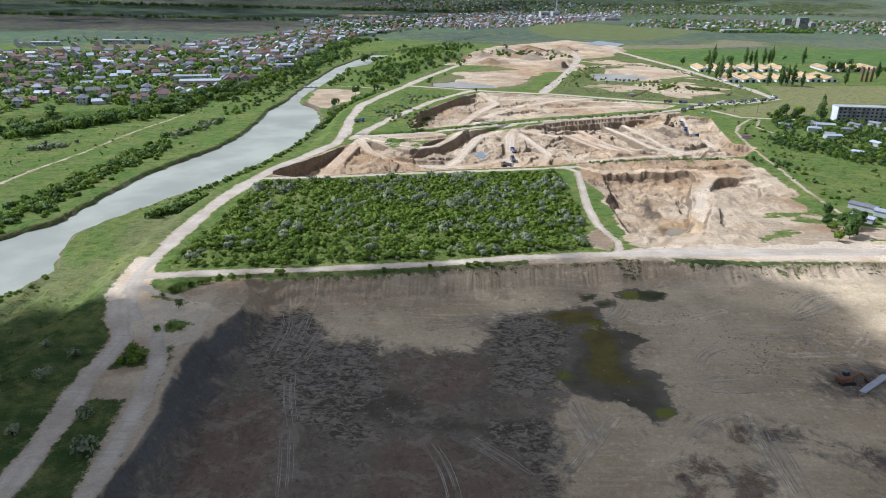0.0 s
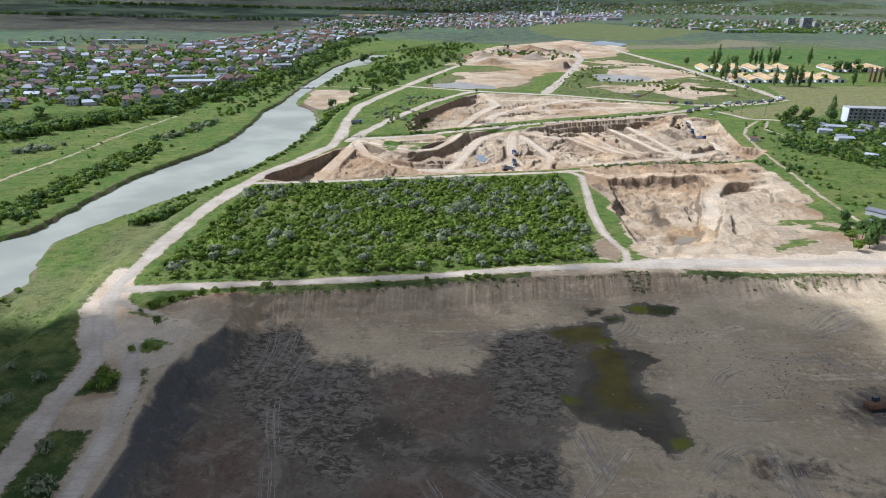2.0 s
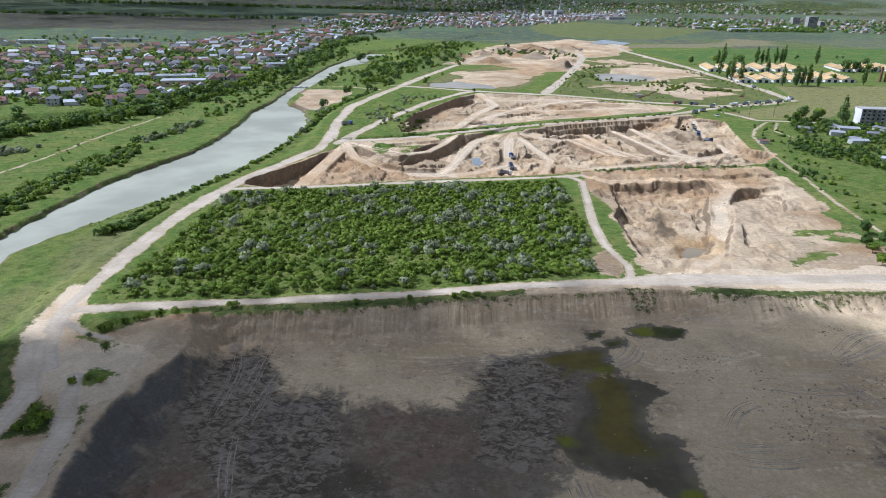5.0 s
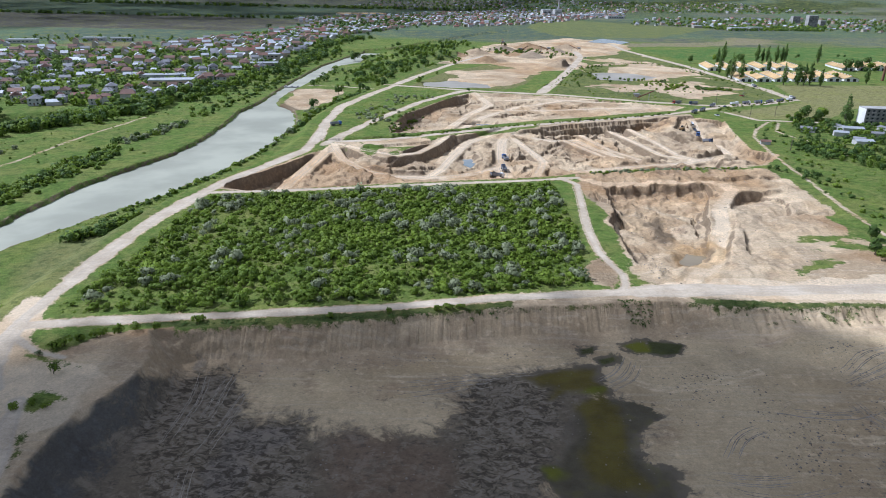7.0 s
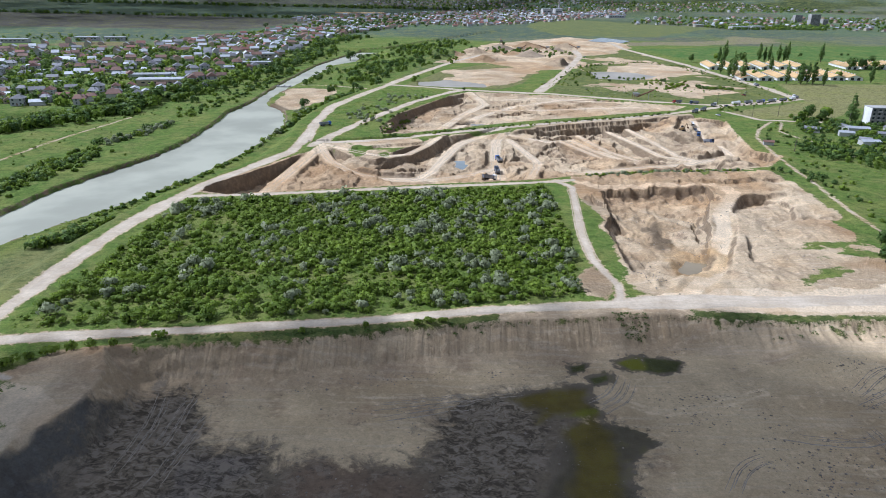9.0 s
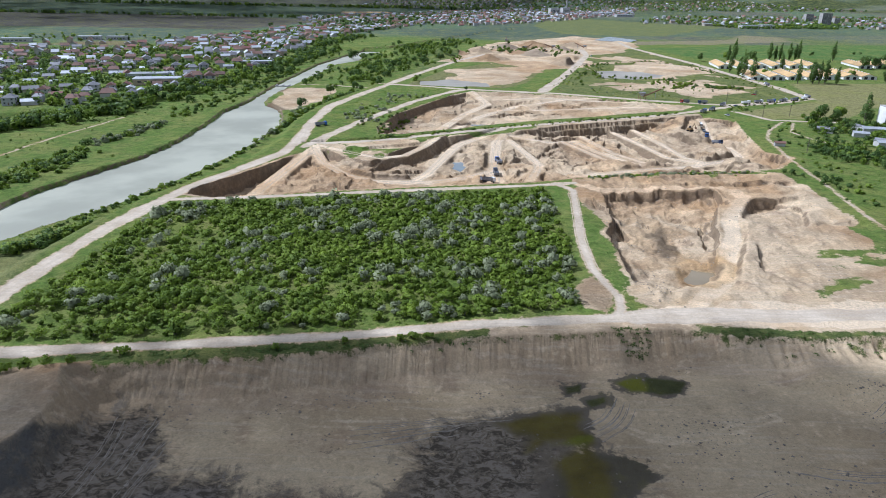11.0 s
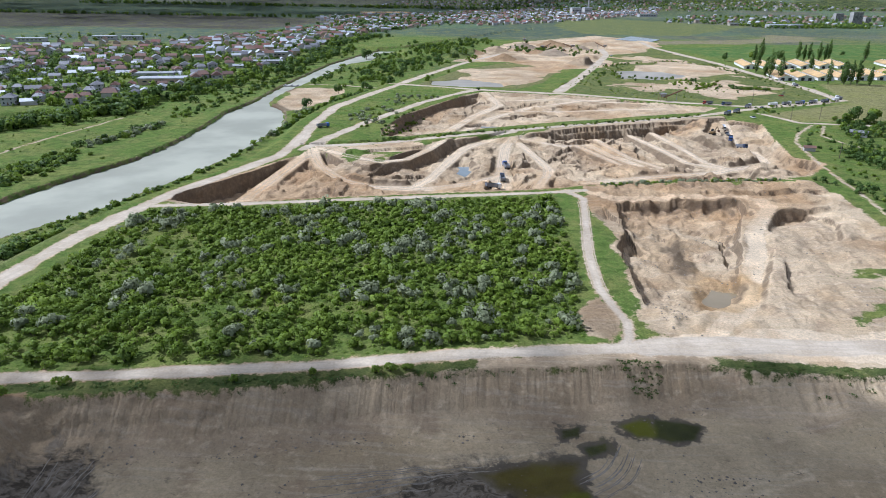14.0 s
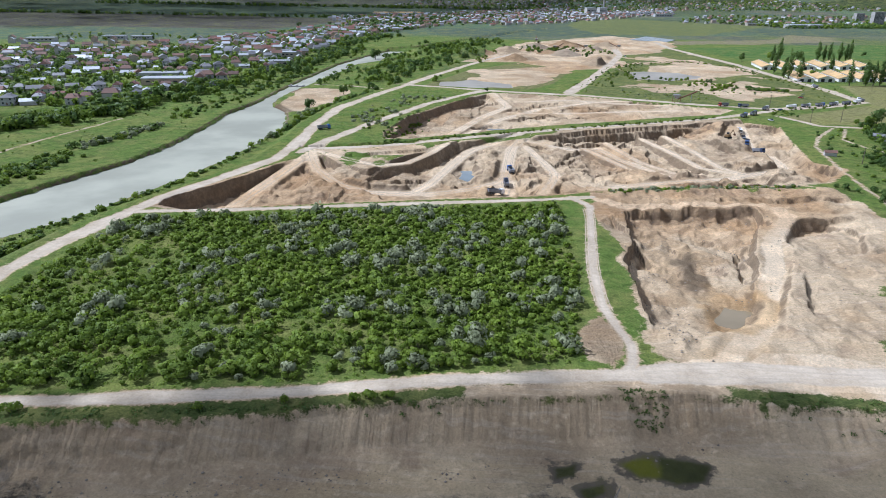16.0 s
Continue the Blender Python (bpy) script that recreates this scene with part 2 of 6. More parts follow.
LAND = land_material()
RIVER_WATER = water_material("river_water", (0.37, 0.37, 0.285), 0.9, 0.5)
POND_WATER = water_material("pond_water", (0.34, 0.31, 0.25), 1.2, 0.45)
MURKY_WATER = water_material("murky_water", (0.27, 0.215, 0.13))
CLEAR_POND = water_material("clear_pond", (0.24, 0.28, 0.29))
LEAF_GREEN = foliage("leaf_green", (0.075, 0.135, 0.017), (0.275, 0.37, 0.043))
LEAF_SILVER = foliage("leaf_silver", (0.15, 0.18, 0.085), (0.42, 0.455, 0.27))
LEAF_DARK = foliage("leaf_dark", (0.048, 0.095, 0.024), (0.165, 0.25, 0.052))
BARK = surface("bark", (0.10, 0.08, 0.06), 0.9, vary=0.35, scale=3)

# ---- plan of the land: outlines and lines in metres ----
ROAD_LEFT = [(-90, 113), (-91, 131), (-92, 146), (-94, 166), (-99, 186), (-105, 202), (-111, 224), (-112, 255), (-111, 289), (-109, 320), (-104, 350), (-99, 374), (-86, 408), (-73, 446), (-72, 480), (-76, 536), (-75, 600), (-58, 670), (-42, 729)]
ROAD_B = [(-71, 96), (-73, 110), (-76, 130), (-78, 149), (-83, 166), (-95, 185)]
ROAD_FRONT = [(-110, 221), (-90, 225), (-62, 229), (-30, 234), (-6, 238), (15, 243), (30, 246), (56, 250), (76, 253), (97, 256), (128, 257), (156, 259), (250, 262)]
ROAD_BACK = [(-104, 354), (-88, 357), (-59, 362), (-12, 373), (22, 380), (57, 388), (80, 394)]
ROAD_RIGHT = [(71, 393), (78, 382), (74, 344), (71, 318), (70, 289), (72, 276), (74, 267), (73, 258), (70, 252)]
ROAD_PIT = [(71, 393), (80, 392), (91, 383), (115, 388), (145, 390), (154, 383), (153, 372), (137, 346), (131, 324), (118, 298), (110, 280), (102, 270), (96, 261), (88, 255)]
ROAD_N = [(-41, 729), (-6, 717), (35, 702), (64, 694), (109, 688), (151, 672), (196, 653), (246, 639)]
ROAD_NE = [(246, 639), (290, 657), (332, 683), (334, 746), (329, 815), (322, 961), (310, 1058), (295, 1196), (300, 1300)]
ROAD_NN = [(100, 699), (132, 801), (170, 935), (201, 1054), (209, 1147)]
ROAD_NW = [(-41, 738), (-20, 814), (23, 958), (59, 1044)]
ROAD_S = [(-65, 460), (-56, 496), (-41, 547), (-24, 595), (-13, 628), (2, 658), (20, 690), (32, 702)]
ROAD_MID = [(-63, 468), (-36, 476), (-12, 488), (18, 506), (50, 525), (83, 542), (122, 561), (183, 590), (243, 632)]
PATH_A = [(238, 610), (252, 575), (272, 572), (300, 570)]
PATH_B = [(257, 568), (235, 537), (222, 510), (213, 465), (207, 425), (203, 391), (197, 352), (194, 310)]
PATH_C = [(264, 566), (247, 531), (250, 512), (257, 495), (258, 459)]
PATH_FLOOD = [(-241, 300), (-241, 349), (-240, 379), (-234, 419), (-231, 460), (-227, 506), (-219, 560)]
RIVER = [(-210, 150), (-196, 253), (-191, 268), (-186, 281), (-179, 291), (-177, 344), (-174, 379), (-165, 410), (-154, 450), (-151, 486), (-152, 530), (-157, 590), (-153, 640), (-154, 690), (-155, 757), (-151, 921), (-131, 1068), (-119, 1116), (-84, 1142), (-32, 1285), (73, 1543), (146, 1674),
         (143, 1634), (71, 1482), (-31, 1228), (-82, 1108), (-110, 1064), (-108, 970), (-129, 925), (-132, 846), (-141, 704), (-141, 662), (-137, 638), (-128, 622), (-116, 604), (-108, 578), (-101, 545), (-103, 492), (-106, 455), (-113, 420), (-120, 390), (-130, 358), (-142, 331), (-152, 307), (-158, 292), (-162, 274), (-158, 255), (-150, 238), (-151, 225), (-156, 213), (-159, 199), (-170, 150)]
CREEK = [(-148, 222), (-144, 213), (-145, 202), (-144, 193), (-144, 183), (-146, 165)]
NEAR_PIT = [(-66, 60), (-71, 110), (-70, 130), (-73, 156), (-73, 170), (-71, 182), (-66, 196), (-66, 208), (-72, 219), (-54, 224), (-32, 226), (-4, 231), (8, 235), (31, 239), (56, 243), (81, 246), (94, 246), (112, 243), (140, 245), (185, 248), (230, 235), (245, 130), (220, 20), (60, -20), (-50, 10)]
QUARRY_MID = [(-98, 363), (-82, 360), (-58, 367), (-25, 376), (21, 387), (45, 392), (69, 399), (81, 404), (107, 410), (133, 414), (175, 424), (195, 432), (214, 458), (202, 470), (212, 524), (222, 568), (208, 578), (196, 583), (158, 562), (119, 545), (81, 528), (46, 510), (14, 495), (2, 479), (-13, 453), (-23, 431), (-39, 440), (-58, 468), (-62, 447), (-82, 403), (-95, 376)]
QUARRY_NORTH = [(13, 516), (47, 538), (84, 558), (143, 587), (199, 612), (215, 632), (172, 655), (139, 668), (116, 680), (72, 686), (35, 692), (18, 668), (-6, 612), (-22, 572), (-30, 520), (-27, 500), (-12, 500)]
CUT_NORTH = [(-27, 505), (-22, 572), (-6, 612), (16, 665), (34, 680), (30, 640), (10, 590), (-2, 555), (-14, 515)]
PIT_RIGHT = [(91, 376), (97, 380), (123, 385), (146, 385), (143, 371), (131, 345), (124, 319), (113, 294), (104, 278), (98, 273), (84, 266), (82, 272), (82, 290), (82, 324), (89, 346)]
PIT_EAST = [(150, 372), (170, 378), (178, 362), (170, 345), (150, 336), (141, 345)]
SAND_RIGHT = [(78, 383), (84, 400), (130, 411), (174, 420), (192, 421), (191, 385), (187, 346), (175, 313), (147, 305), (153, 298), (151, 288), (142, 274), (128, 267), (112, 262), (98, 258), (82, 260), (78, 268), (82, 290), (84, 330)]
APRON = [(70, 251), (88, 262), (104, 266), (150, 271), (220, 275), (240, 252), (178, 248), (125, 247), (94, 249)]
JUNCTION = [(-119, 240), (-115, 206), (-103, 187), (-99, 177), (-92, 177), (-86, 171), (-80, 172), (-74, 177), (-67, 193), (-78, 199), (-91, 202), (-98, 204), (-103, 216), (-107, 229), (-112, 240)]
PIT_SHOULDER = [(-82, 182), (-77, 165), (-73, 130), (-70, 98), (-64, 98), (-68, 150), (-68, 196)]
TERRACE = [(-60, 466), (-36, 474), (10, 495), (2, 479), (-13, 453), (-23, 431), (-39, 440)]
DIRT_CORNER = [(68, 282), (73, 273), (72, 262), (68, 256), (62, 258), (61, 272)]
MUD_RIGHT = [(104, 344), (111, 347), (111, 334), (107, 313), (102, 308), (99, 314)]
SPOIL = [(-92, 205), (-84, 217), (-66, 222), (-59, 214), (-63, 198), (-80, 198)]
BANK_SIDE = [(-116, 100), (-118, 205), (-122, 240), (-121, 290), (-118, 330), (-112, 365), (-98, 395), (-86, 440), (-84, 480), (-88, 545), (-84, 610), (-66, 680), (-52, 735), (-40, 780), (0, 960), (-20, 1000), (-60, 1000), (-90, 1120), (-230, 1120), (-215, 800), (-228, 640), (-250, 590), (-300, 545), (-420, 480), (-900, 300), (-900, 0), (-200, 0)]
BUSH_FIELD = [(-106, 228), (-104, 252), (-101, 292), (-99, 349), (-58, 357), (-12, 368), (66, 384), (68, 321), (62, 257), (26, 248), (-18, 240), (-61, 232)]
WET_A = [(-64, 203), (-61, 208), (-57, 214), (-50, 216), (-43, 212), (-36, 193), (-22, 193), (-18, 188), (0, 187.5), (12, 189), (15, 205), (20, 213), (31, 216.5), (44, 215), (50, 219), (53, 206), (60, 199), (66, 193), (61, 186), (57, 181), (60, 176), (66, 174), (65, 165), (64, 153), (57, 150), (52, 158.5), (45, 159.5), (36, 166), (32, 152), (32, 142), (30, 130), (29, 100), (-64, 100), (-66, 140), (-65, 180)]
WET_C = [(110, 167), (118, 173), (124, 176), (127, 174), (133, 178), (135, 175), (123, 164), (119, 161), (116, 164)]
WET_B = [(84, 148), (92, 147), (96, 143), (102.5, 139), (113, 140), (124, 142), (118, 130), (105, 127.5), (103.5, 131), (98.5, 136), (92, 140), (81, 139)]
MOSS = [(53, 203), (59, 201), (66, 198.5), (67, 193), (60, 187), (58, 181), (60, 176), (65.5, 174.5), (64.5, 165), (64, 153), (57, 150), (52, 158.5), (45, 159.5), (37, 166), (34, 171), (34, 175), (38.5, 176), (41.5, 183), (45, 195)]
# mud on the near pit's floor: flat brown silt, wet grey pools, churned ground, algae
BROWN_MUD = [
    [(-64, 152), (-52, 164), (-45, 156), (-40, 146), (-36, 120), (-36, 100), (-62, 100)],
    [(-19, 177), (-16, 185), (-4, 189), (14, 181), (15, 166), (7, 162), (2, 152), (-3, 153), (-13, 164)],
    [(-16.5, 137), (-11, 143.5), (-1, 144), (10, 140), (23, 130), (24, 121), (20, 100), (-16, 100)],
    [(13, 158), (24, 161), (26, 154), (18, 151), (13, 153)],
]
DARK_MUD = [[(-29, 164), (-13, 164.5), (-3, 152.5), (14, 150.5), (32, 152), (31, 145), (12, 142), (-3, 145), (-13, 144), (-21, 151)], [(59, 201), (66, 198.5), (67, 193), (60, 187), (57.5, 191)]]
WET_POOLS = [[(-40, 185), (-35.5, 188), (-27, 189.5), (-22.5, 189), (-23, 182), (-27, 177), (-37, 176)], [(-40.5, 175), (-33, 176), (-30, 169.5), (-31, 162), (-39.5, 163)]]
CHURNED = [
    [(-61, 208), (-57, 214), (-50, 216), (-43, 212), (-35, 191), (-22, 192), (-19, 181), (-14, 165), (-20, 150), (-14, 143), (-22, 136), (-38, 148), (-46, 157), (-56, 170), (-63, 187)],
    [(15, 205), (20, 213), (31, 216), (44, 214), (46, 205), (40, 185), (36, 168), (25, 160), (14, 166), (15, 182)],
    [(12, 150), (32, 152), (32, 142), (30, 122), (24, 122), (23, 130), (12, 140)],
]
PUDDLES = [[(55.5, 130), (58.7, 132), (60.6, 127.6), (57.6, 126.4), (55.9, 127.6)], [(60.2, 132.6), (65.7, 134.6), (69.2, 131), (67.2, 127.5), (62, 128)], [(73.5, 147.3), (81.2, 148.7), (79.1, 141), (76, 139.8)], [(58, 123.8), (62.2, 124.7), (64, 119), (56, 118)], [(72.7, 131.4), (78, 128.3), (73.8, 119), (66.2, 119)]]
ALGAE_LIME = [[(65, 230), (70.4, 232), (74, 232.6), (73, 226.8), (69, 225.6), (65, 228.5)], [(62.5, 169), (65, 168), (65, 165), (63, 165)], [(60, 155), (63.5, 156), (63.5, 153), (60, 152)], [(35, 174), (38, 175), (39, 173), (36, 171)], [(47, 205), (56, 208), (57, 206), (50, 204)]]
ALGAE_DARK = [[(74, 232.3), (78, 231.2), (84, 229.8), (81.6, 225), (76, 224), (73, 225.8)], [(52, 228), (57, 228.8), (57.2, 224.5), (52.4, 224)], [(56, 222), (62.6, 224.3), (62.5, 220), (57.4, 218)]]
ALGAE_OLIVE = [[(32, 212.5), (38, 214), (50, 217.2), (57, 218.4), (55.3, 209.7), (57, 204), (50, 204.5), (45, 204), (40, 200.6), (41.6, 207), (37, 209.7)], [(46, 200), (55, 204), (58, 190), (56, 178), (60, 166), (50, 166), (44, 178), (47, 190)]]
PLANT_YARD = [(-8, 938), (68, 1224), (248, 1471), (330, 1290), (271, 1112), (205, 1052), (185, 920), (113, 863), (61, 930)]
TAN_WEST = [(-135, 600), (-136, 716), (-89, 718), (-94, 640), (-100, 600)]
MEADOW = [(-27, 727), (7, 846), (61, 930), (125, 895), (91, 756), (66, 712), (6, 722)]
POND_N = [(182, 884), (200, 902), (238, 892), (258, 858), (236, 826), (206, 816), (176, 812), (174, 846)]
POND_W = [(-12, 757), (17, 774), (48, 748), (51, 730), (16, 724), (-10, 733)]
POND_FAR = [(265, 1343), (312, 1439), (346, 1362), (316, 1304)]
POND_MID = [(19, 438), (20, 456), (28, 461), (32, 442), (26, 434)]
POND_CUT = [(25, 551), (32, 568), (50, 568), (45, 554)]
POND_RIGHT = [(104, 294), (111, 303), (118, 304), (119, 299), (111, 288), (105, 283)]

FAR = -60.0


def value_noise(x, y, seed):
    table = np.random.default_rng(seed).random((256, 256))
    xi, yi = np.floor(x).astype(int), np.floor(y).astype(int)
    fx, fy = x - xi, y - yi
    fx, fy = fx * fx * (3 - 2 * fx), fy * fy * (3 - 2 * fy)
    a, b = table[xi & 255, yi & 255], table[(xi + 1) & 255, yi & 255]
    c, d = table[xi & 255, (yi + 1) & 255], table[(xi + 1) & 255, (yi + 1) & 255]
    return (a * (1 - fx) + b * fx) * (1 - fy) + (c * (1 - fx) + d * fx) * fy


def fbm(x, y, size, seed, octaves=4):
    """Smooth noise from -1 to 1 with features of the given size in metres."""
    total, amp, norm = 0.0, 1.0, 0.0
    for k in range(octaves):
        total = total + amp * (value_noise(x / size * 2 ** k + 17.3 * k, y / size * 2 ** k + 5.1 * k, seed + k) * 2 - 1)
        norm += amp
        amp *= 0.5
    return total / norm * 1.6


def smooth(v, lo, hi):
    k = np.clip((v - lo) / (hi - lo), 0, 1)
    return k * k * (3 - 2 * k)


def line_distance(x, y, pts, closed=False, heights=None):
    best, zed = np.full(x.shape, 1e9), np.zeros(x.shape)
    n = len(pts)
    for i in range(n if closed else n - 1):
        (ax, ay), (bx, by) = pts[i], pts[(i + 1) % n]
        dx, dy = bx - ax, by - ay
        k = np.clip(((x - ax) * dx + (y - ay) * dy) / (dx * dx + dy * dy + 1e-9), 0, 1)
        d = np.hypot(x - ax - k * dx, y - ay - k * dy)
        near = d < best
        best = np.where(near, d, best)
        if heights:
            zed = np.where(near, heights[i] + k * (heights[(i + 1) % n] - heights[i]), zed)
    return (best, zed) if heights else best


def inside_test(x, y, pts):
    odd = np.zeros(x.shape, bool)
    for (ax, ay), (bx, by) in zip(pts, pts[1:] + pts[:1]):
        if ay != by:
            odd ^= ((ay > y) != (by > y)) & (x < (bx - ax) * (y - ay) / (by - ay) + ax)
    return odd


def cropped(x, y, pts, margin=-FAR):
    px, py = [p[0] for p in pts], [p[1] for p in pts]
    return (x > min(px) - margin) & (x < max(px) + margin) & (y > min(py) - margin) & (y < max(py) + margin)


def region(x, y, pts):
    """Signed distance to an outline, positive inside, FAR where it is far away."""
    out, c = np.full(x.shape, FAR), cropped(x, y, pts)
    if c.any():
        d = line_distance(x[c], y[c], pts, True)
        out[c] = np.where(inside_test(x[c], y[c], pts), d, -d)
    return out


def strip(x, y, pts, width):
    """Signed distance to the edge of a road of that width, positive on the road."""
    out, c = np.full(x.shape, FAR), cropped(x, y, pts, 40)
    if c.any():
        out[c] = width / 2 - line_distance(x[c], y[c], pts)
    return out


def level_along(z, x, y, pts, heights, half, shoulder):
    """Grades the ground to a ramp that climbs along a line."""
    c = cropped(x, y, pts, half + shoulder)
    d, zed = line_distance(x[c], y[c], pts, False, heights)
    k = 1 - smooth(d, half, half + shoulder)
    z[c] = z[c] * (1 - k) + zed * k


ROADS = [([(-107, 200), (-101, 186), (-95, 175.5), (-95, 159), (-94, 146), (-92.6, 135), (-91.6, 124), (-91, 115), (-91, 60)], 5.8), ([(-88, 184), (-82.3, 169.5), (-78.5, 160), (-76.8, 146.7), (-75.3, 135), (-74.5, 124), (-73.4, 115), (-73, 60)], 4.4), ([(-111, 226), (-108, 212), (-102, 198), (-97, 189)], 4.2), ([(-107, 214), (-97, 207), (-88, 204)], 2.4), (ROAD_LEFT[7:], 6.5), ([(-131, 746), (-95, 742), (-63, 731), (-45, 733)], 3.0), ([(-111.5, 262), (-111.6, 240), (-111, 224), (-107, 208)], 4.5), (ROAD_FRONT, 4.8), (ROAD_FRONT[8:], 8.0), (ROAD_BACK, 3.4), (ROAD_RIGHT, 2.8), (ROAD_N, 7), (ROAD_NE, 9), (ROAD_NN, 9), (ROAD_NW, 7), (ROAD_S, 6), (ROAD_MID, 5), (PATH_A, 4), (PATH_B, 1.3), (PATH_C, 1.2), (PATH_FLOOD, 1.6)]
# haul tracks inside the quarries: line, heights, width
TRACKS = [
    ([(-72, 372), (-66, 412), (-59, 455)], [-5, -3, 0], 7),
    ([(-62, 468), (-50, 435), (-34, 414), (-16, 405), (0, 405), (8, 422), (14, 449), (24, 488), (43, 512), (61, 537)], [0, -2.5, -4, -4.6, -5, -5, -4.5, -3.6, -2, -0.2], 6),
    ([(-17, 406), (9, 407), (32, 421), (44, 436), (46, 468), (48, 495), (61, 533)], [-4.8, -5.2, -5.4, -5.6, -5, -3, -0.3], 7),
    ([(-57, 464), (-36, 450), (-19, 441), (-6, 449), (4, 472), (11, 492)], [0, -0.8, -1.2, -1.4, -1.2, -0.3], 4.5),
    ([(84, 413), (99, 427), (129, 442), (156, 452), (179, 468), (194, 477), (196, 500), (191, 525), (202, 578)], [-2, -4, -5, -5.4, -5.8, -6, -6, -6, -1], 6),
    ([(60, 514), (82, 498), (99, 504), (107, 478), (125, 451)], [-3, -3.4, -3.6, -4, -4.6], 5),
    ([(127, 526), (139, 494), (147, 469), (166, 459)], [-1.6, -3.0, -4.4, -5.2], 4),
    ([(142, 533), (151, 500), (157, 470), (170, 458)], [-1.0, -2.6, -4.2, -5.2], 4),
    ([(104, 512), (116, 473), (130, 457)], [-1.8, -3.4, -4.6], 4),
    ([(90, 498), (112, 454)], [-2.4, -4.4], 3.6),
    ([(44, 438), (45, 421), (42, 406)], [-5.6, -6.2, -6.4], 9),
    ([(61, 409), (70, 444), (64, 473), (56, 503)], [-3.4, -4.2, -4, -3], 5),
    ([(12, 524), (28, 592), (48, 638), (35, 687)], [-1.5, -3.4, -2.6, 0], 7),
    ([(22, 533), (40, 585), (69, 626), (114, 661), (151, 670)], [-3, -3.5, -2.6, -1.6, -0.4], 6),
    ([(48, 613), (89, 612), (132, 625), (174, 631)], [-3, -2.6, -2.2, -1.5], 5),
    ([(62, 656), (94, 668), (129, 656), (170, 648)], [-1.6, -1.2, -1.2, -0.6], 4.5),
    ([(156, 378), (139, 351), (133, 329), (120, 302), (112, 283), (103, 272), (96, 261)], [0.2, -0.4, -1.2, -2.2, -2, -0.8, 0], 6),
]
# tyre tracks across the near pit's floor
PIT_TRACKS = [[(35, 159), (36.6, 150), (38.5, 140)], [(47, 152), (42, 145), (37, 138), (31.5, 130)], [(82, 152), (81, 138), (80, 118)], [(-40.5, 146), (-35, 118)], [(-3, 140), (2, 129), (4, 116)], [(6, 143), (14.5, 135.5), (23, 127.5)], [(60, 212), (72, 206), (84, 208), (100, 214)], [(-10, 210), (20, 212), (50, 219)], [(110, 184), (130, 186), (140, 196)]]
# small scarps: the ground drops to the right of each line
SCARPS = [([(-16, 436), (-8, 444), (-1, 454), (6, 468), (12, 490)], 2.8), ([(-24, 412), (-15, 412)], 2.6), ([(-10, 408), (-3, 409)], 2.6), ([(15, 412), (23, 426)], 3.0), ([(47, 406), (52, 426), (50, 451)], 2.6), ([(-62, 478), (-35, 485), (-12, 494)], 1.8), ([(-36, 459), (-17, 468), (-3, 475)], 1.6), ([(86, 534), (112, 547), (154, 569), (200, 588)], 3.6), ([(81, 525), (118, 539), (148, 552), (169, 564)], 3.0), ([(78, 489), (91, 500), (102, 507)], 2.4), ([(106, 438), (121, 436), (139, 438)], 2.6), ([(134, 451), (162, 454)], 2.0), ([(132, 427), (162, 441), (185, 454)], 2.0), ([(8, 437), (14, 450), (17, 462)], 3.0), ([(-5, 425), (3, 430)], 3.0), ([(60, 505), (110, 525), (160, 545)], 3.2), ([(176, 536), (186, 550), (190, 570)], 4.0), ([(92, 452), (120, 458), (150, 470)], 2.2), ([(60, 460), (80, 486), (110, 512)], 2.2), ([(110, 425), (140, 432), (170, 446)], 2.0), ([(-46, 430), (-34, 424), (-24, 412)], 2.6), ([(50, 590), (70, 598), (96, 600)], 3.0), ([(80, 640), (110, 640), (150, 630)], 2.6), ([(40, 622), (60, 634), (80, 650)], 2.4), ([(121, 328), (124, 340)], 2.0), ([(131, 300), (134, 308)], 2.2), ([(163, 366), (151, 364), (149, 360)], 2.4), ([(176, 342), (164, 340)], 1.8), ([(100, 352), (112, 350), (114, 330)], 1.2), ([(96, 330), (104, 326)], 1.4), ([(118, 360), (130, 352)], 1.4), ([(168, 344), (184, 346)], 1.8), ([(150, 372), (172, 377)], 2.0), ([(140, 398), (165, 402), (184, 405)], 2.2), ([(88, 360), (98, 352), (92, 340)], 2.6)]
SAND_AREAS = [QUARRY_MID, QUARRY_NORTH, SAND_RIGHT, APRON, JUNCTION, SPOIL, PLANT_YARD, TAN_WEST, PIT_SHOULDER, TERRACE, DIRT_CORNER, [(70, 520), (78, 536), (112, 553), (154, 575), (206, 597), (210, 578), (158, 560), (119, 543)], [(-82, 200), (-60, 206), (-60, 186), (-74, 178)]]


# gravel heaps in the works yard: place, radius, height
GRAVEL_HEAPS = [(-2, 1010, 30, 9), (20, 1030, 20, 7), (150, 925, 20, 9), (166, 938, 17, 12), (60, 964, 19, 7), (78, 972, 13, 5), (128, 1040, 24, 8), (104, 1052, 16, 6), (48, 1075, 24, 8), (92, 1150, 26, 8), (142, 1180, 30, 9), (200, 1200, 22, 7), (176, 1120, 16, 6)]


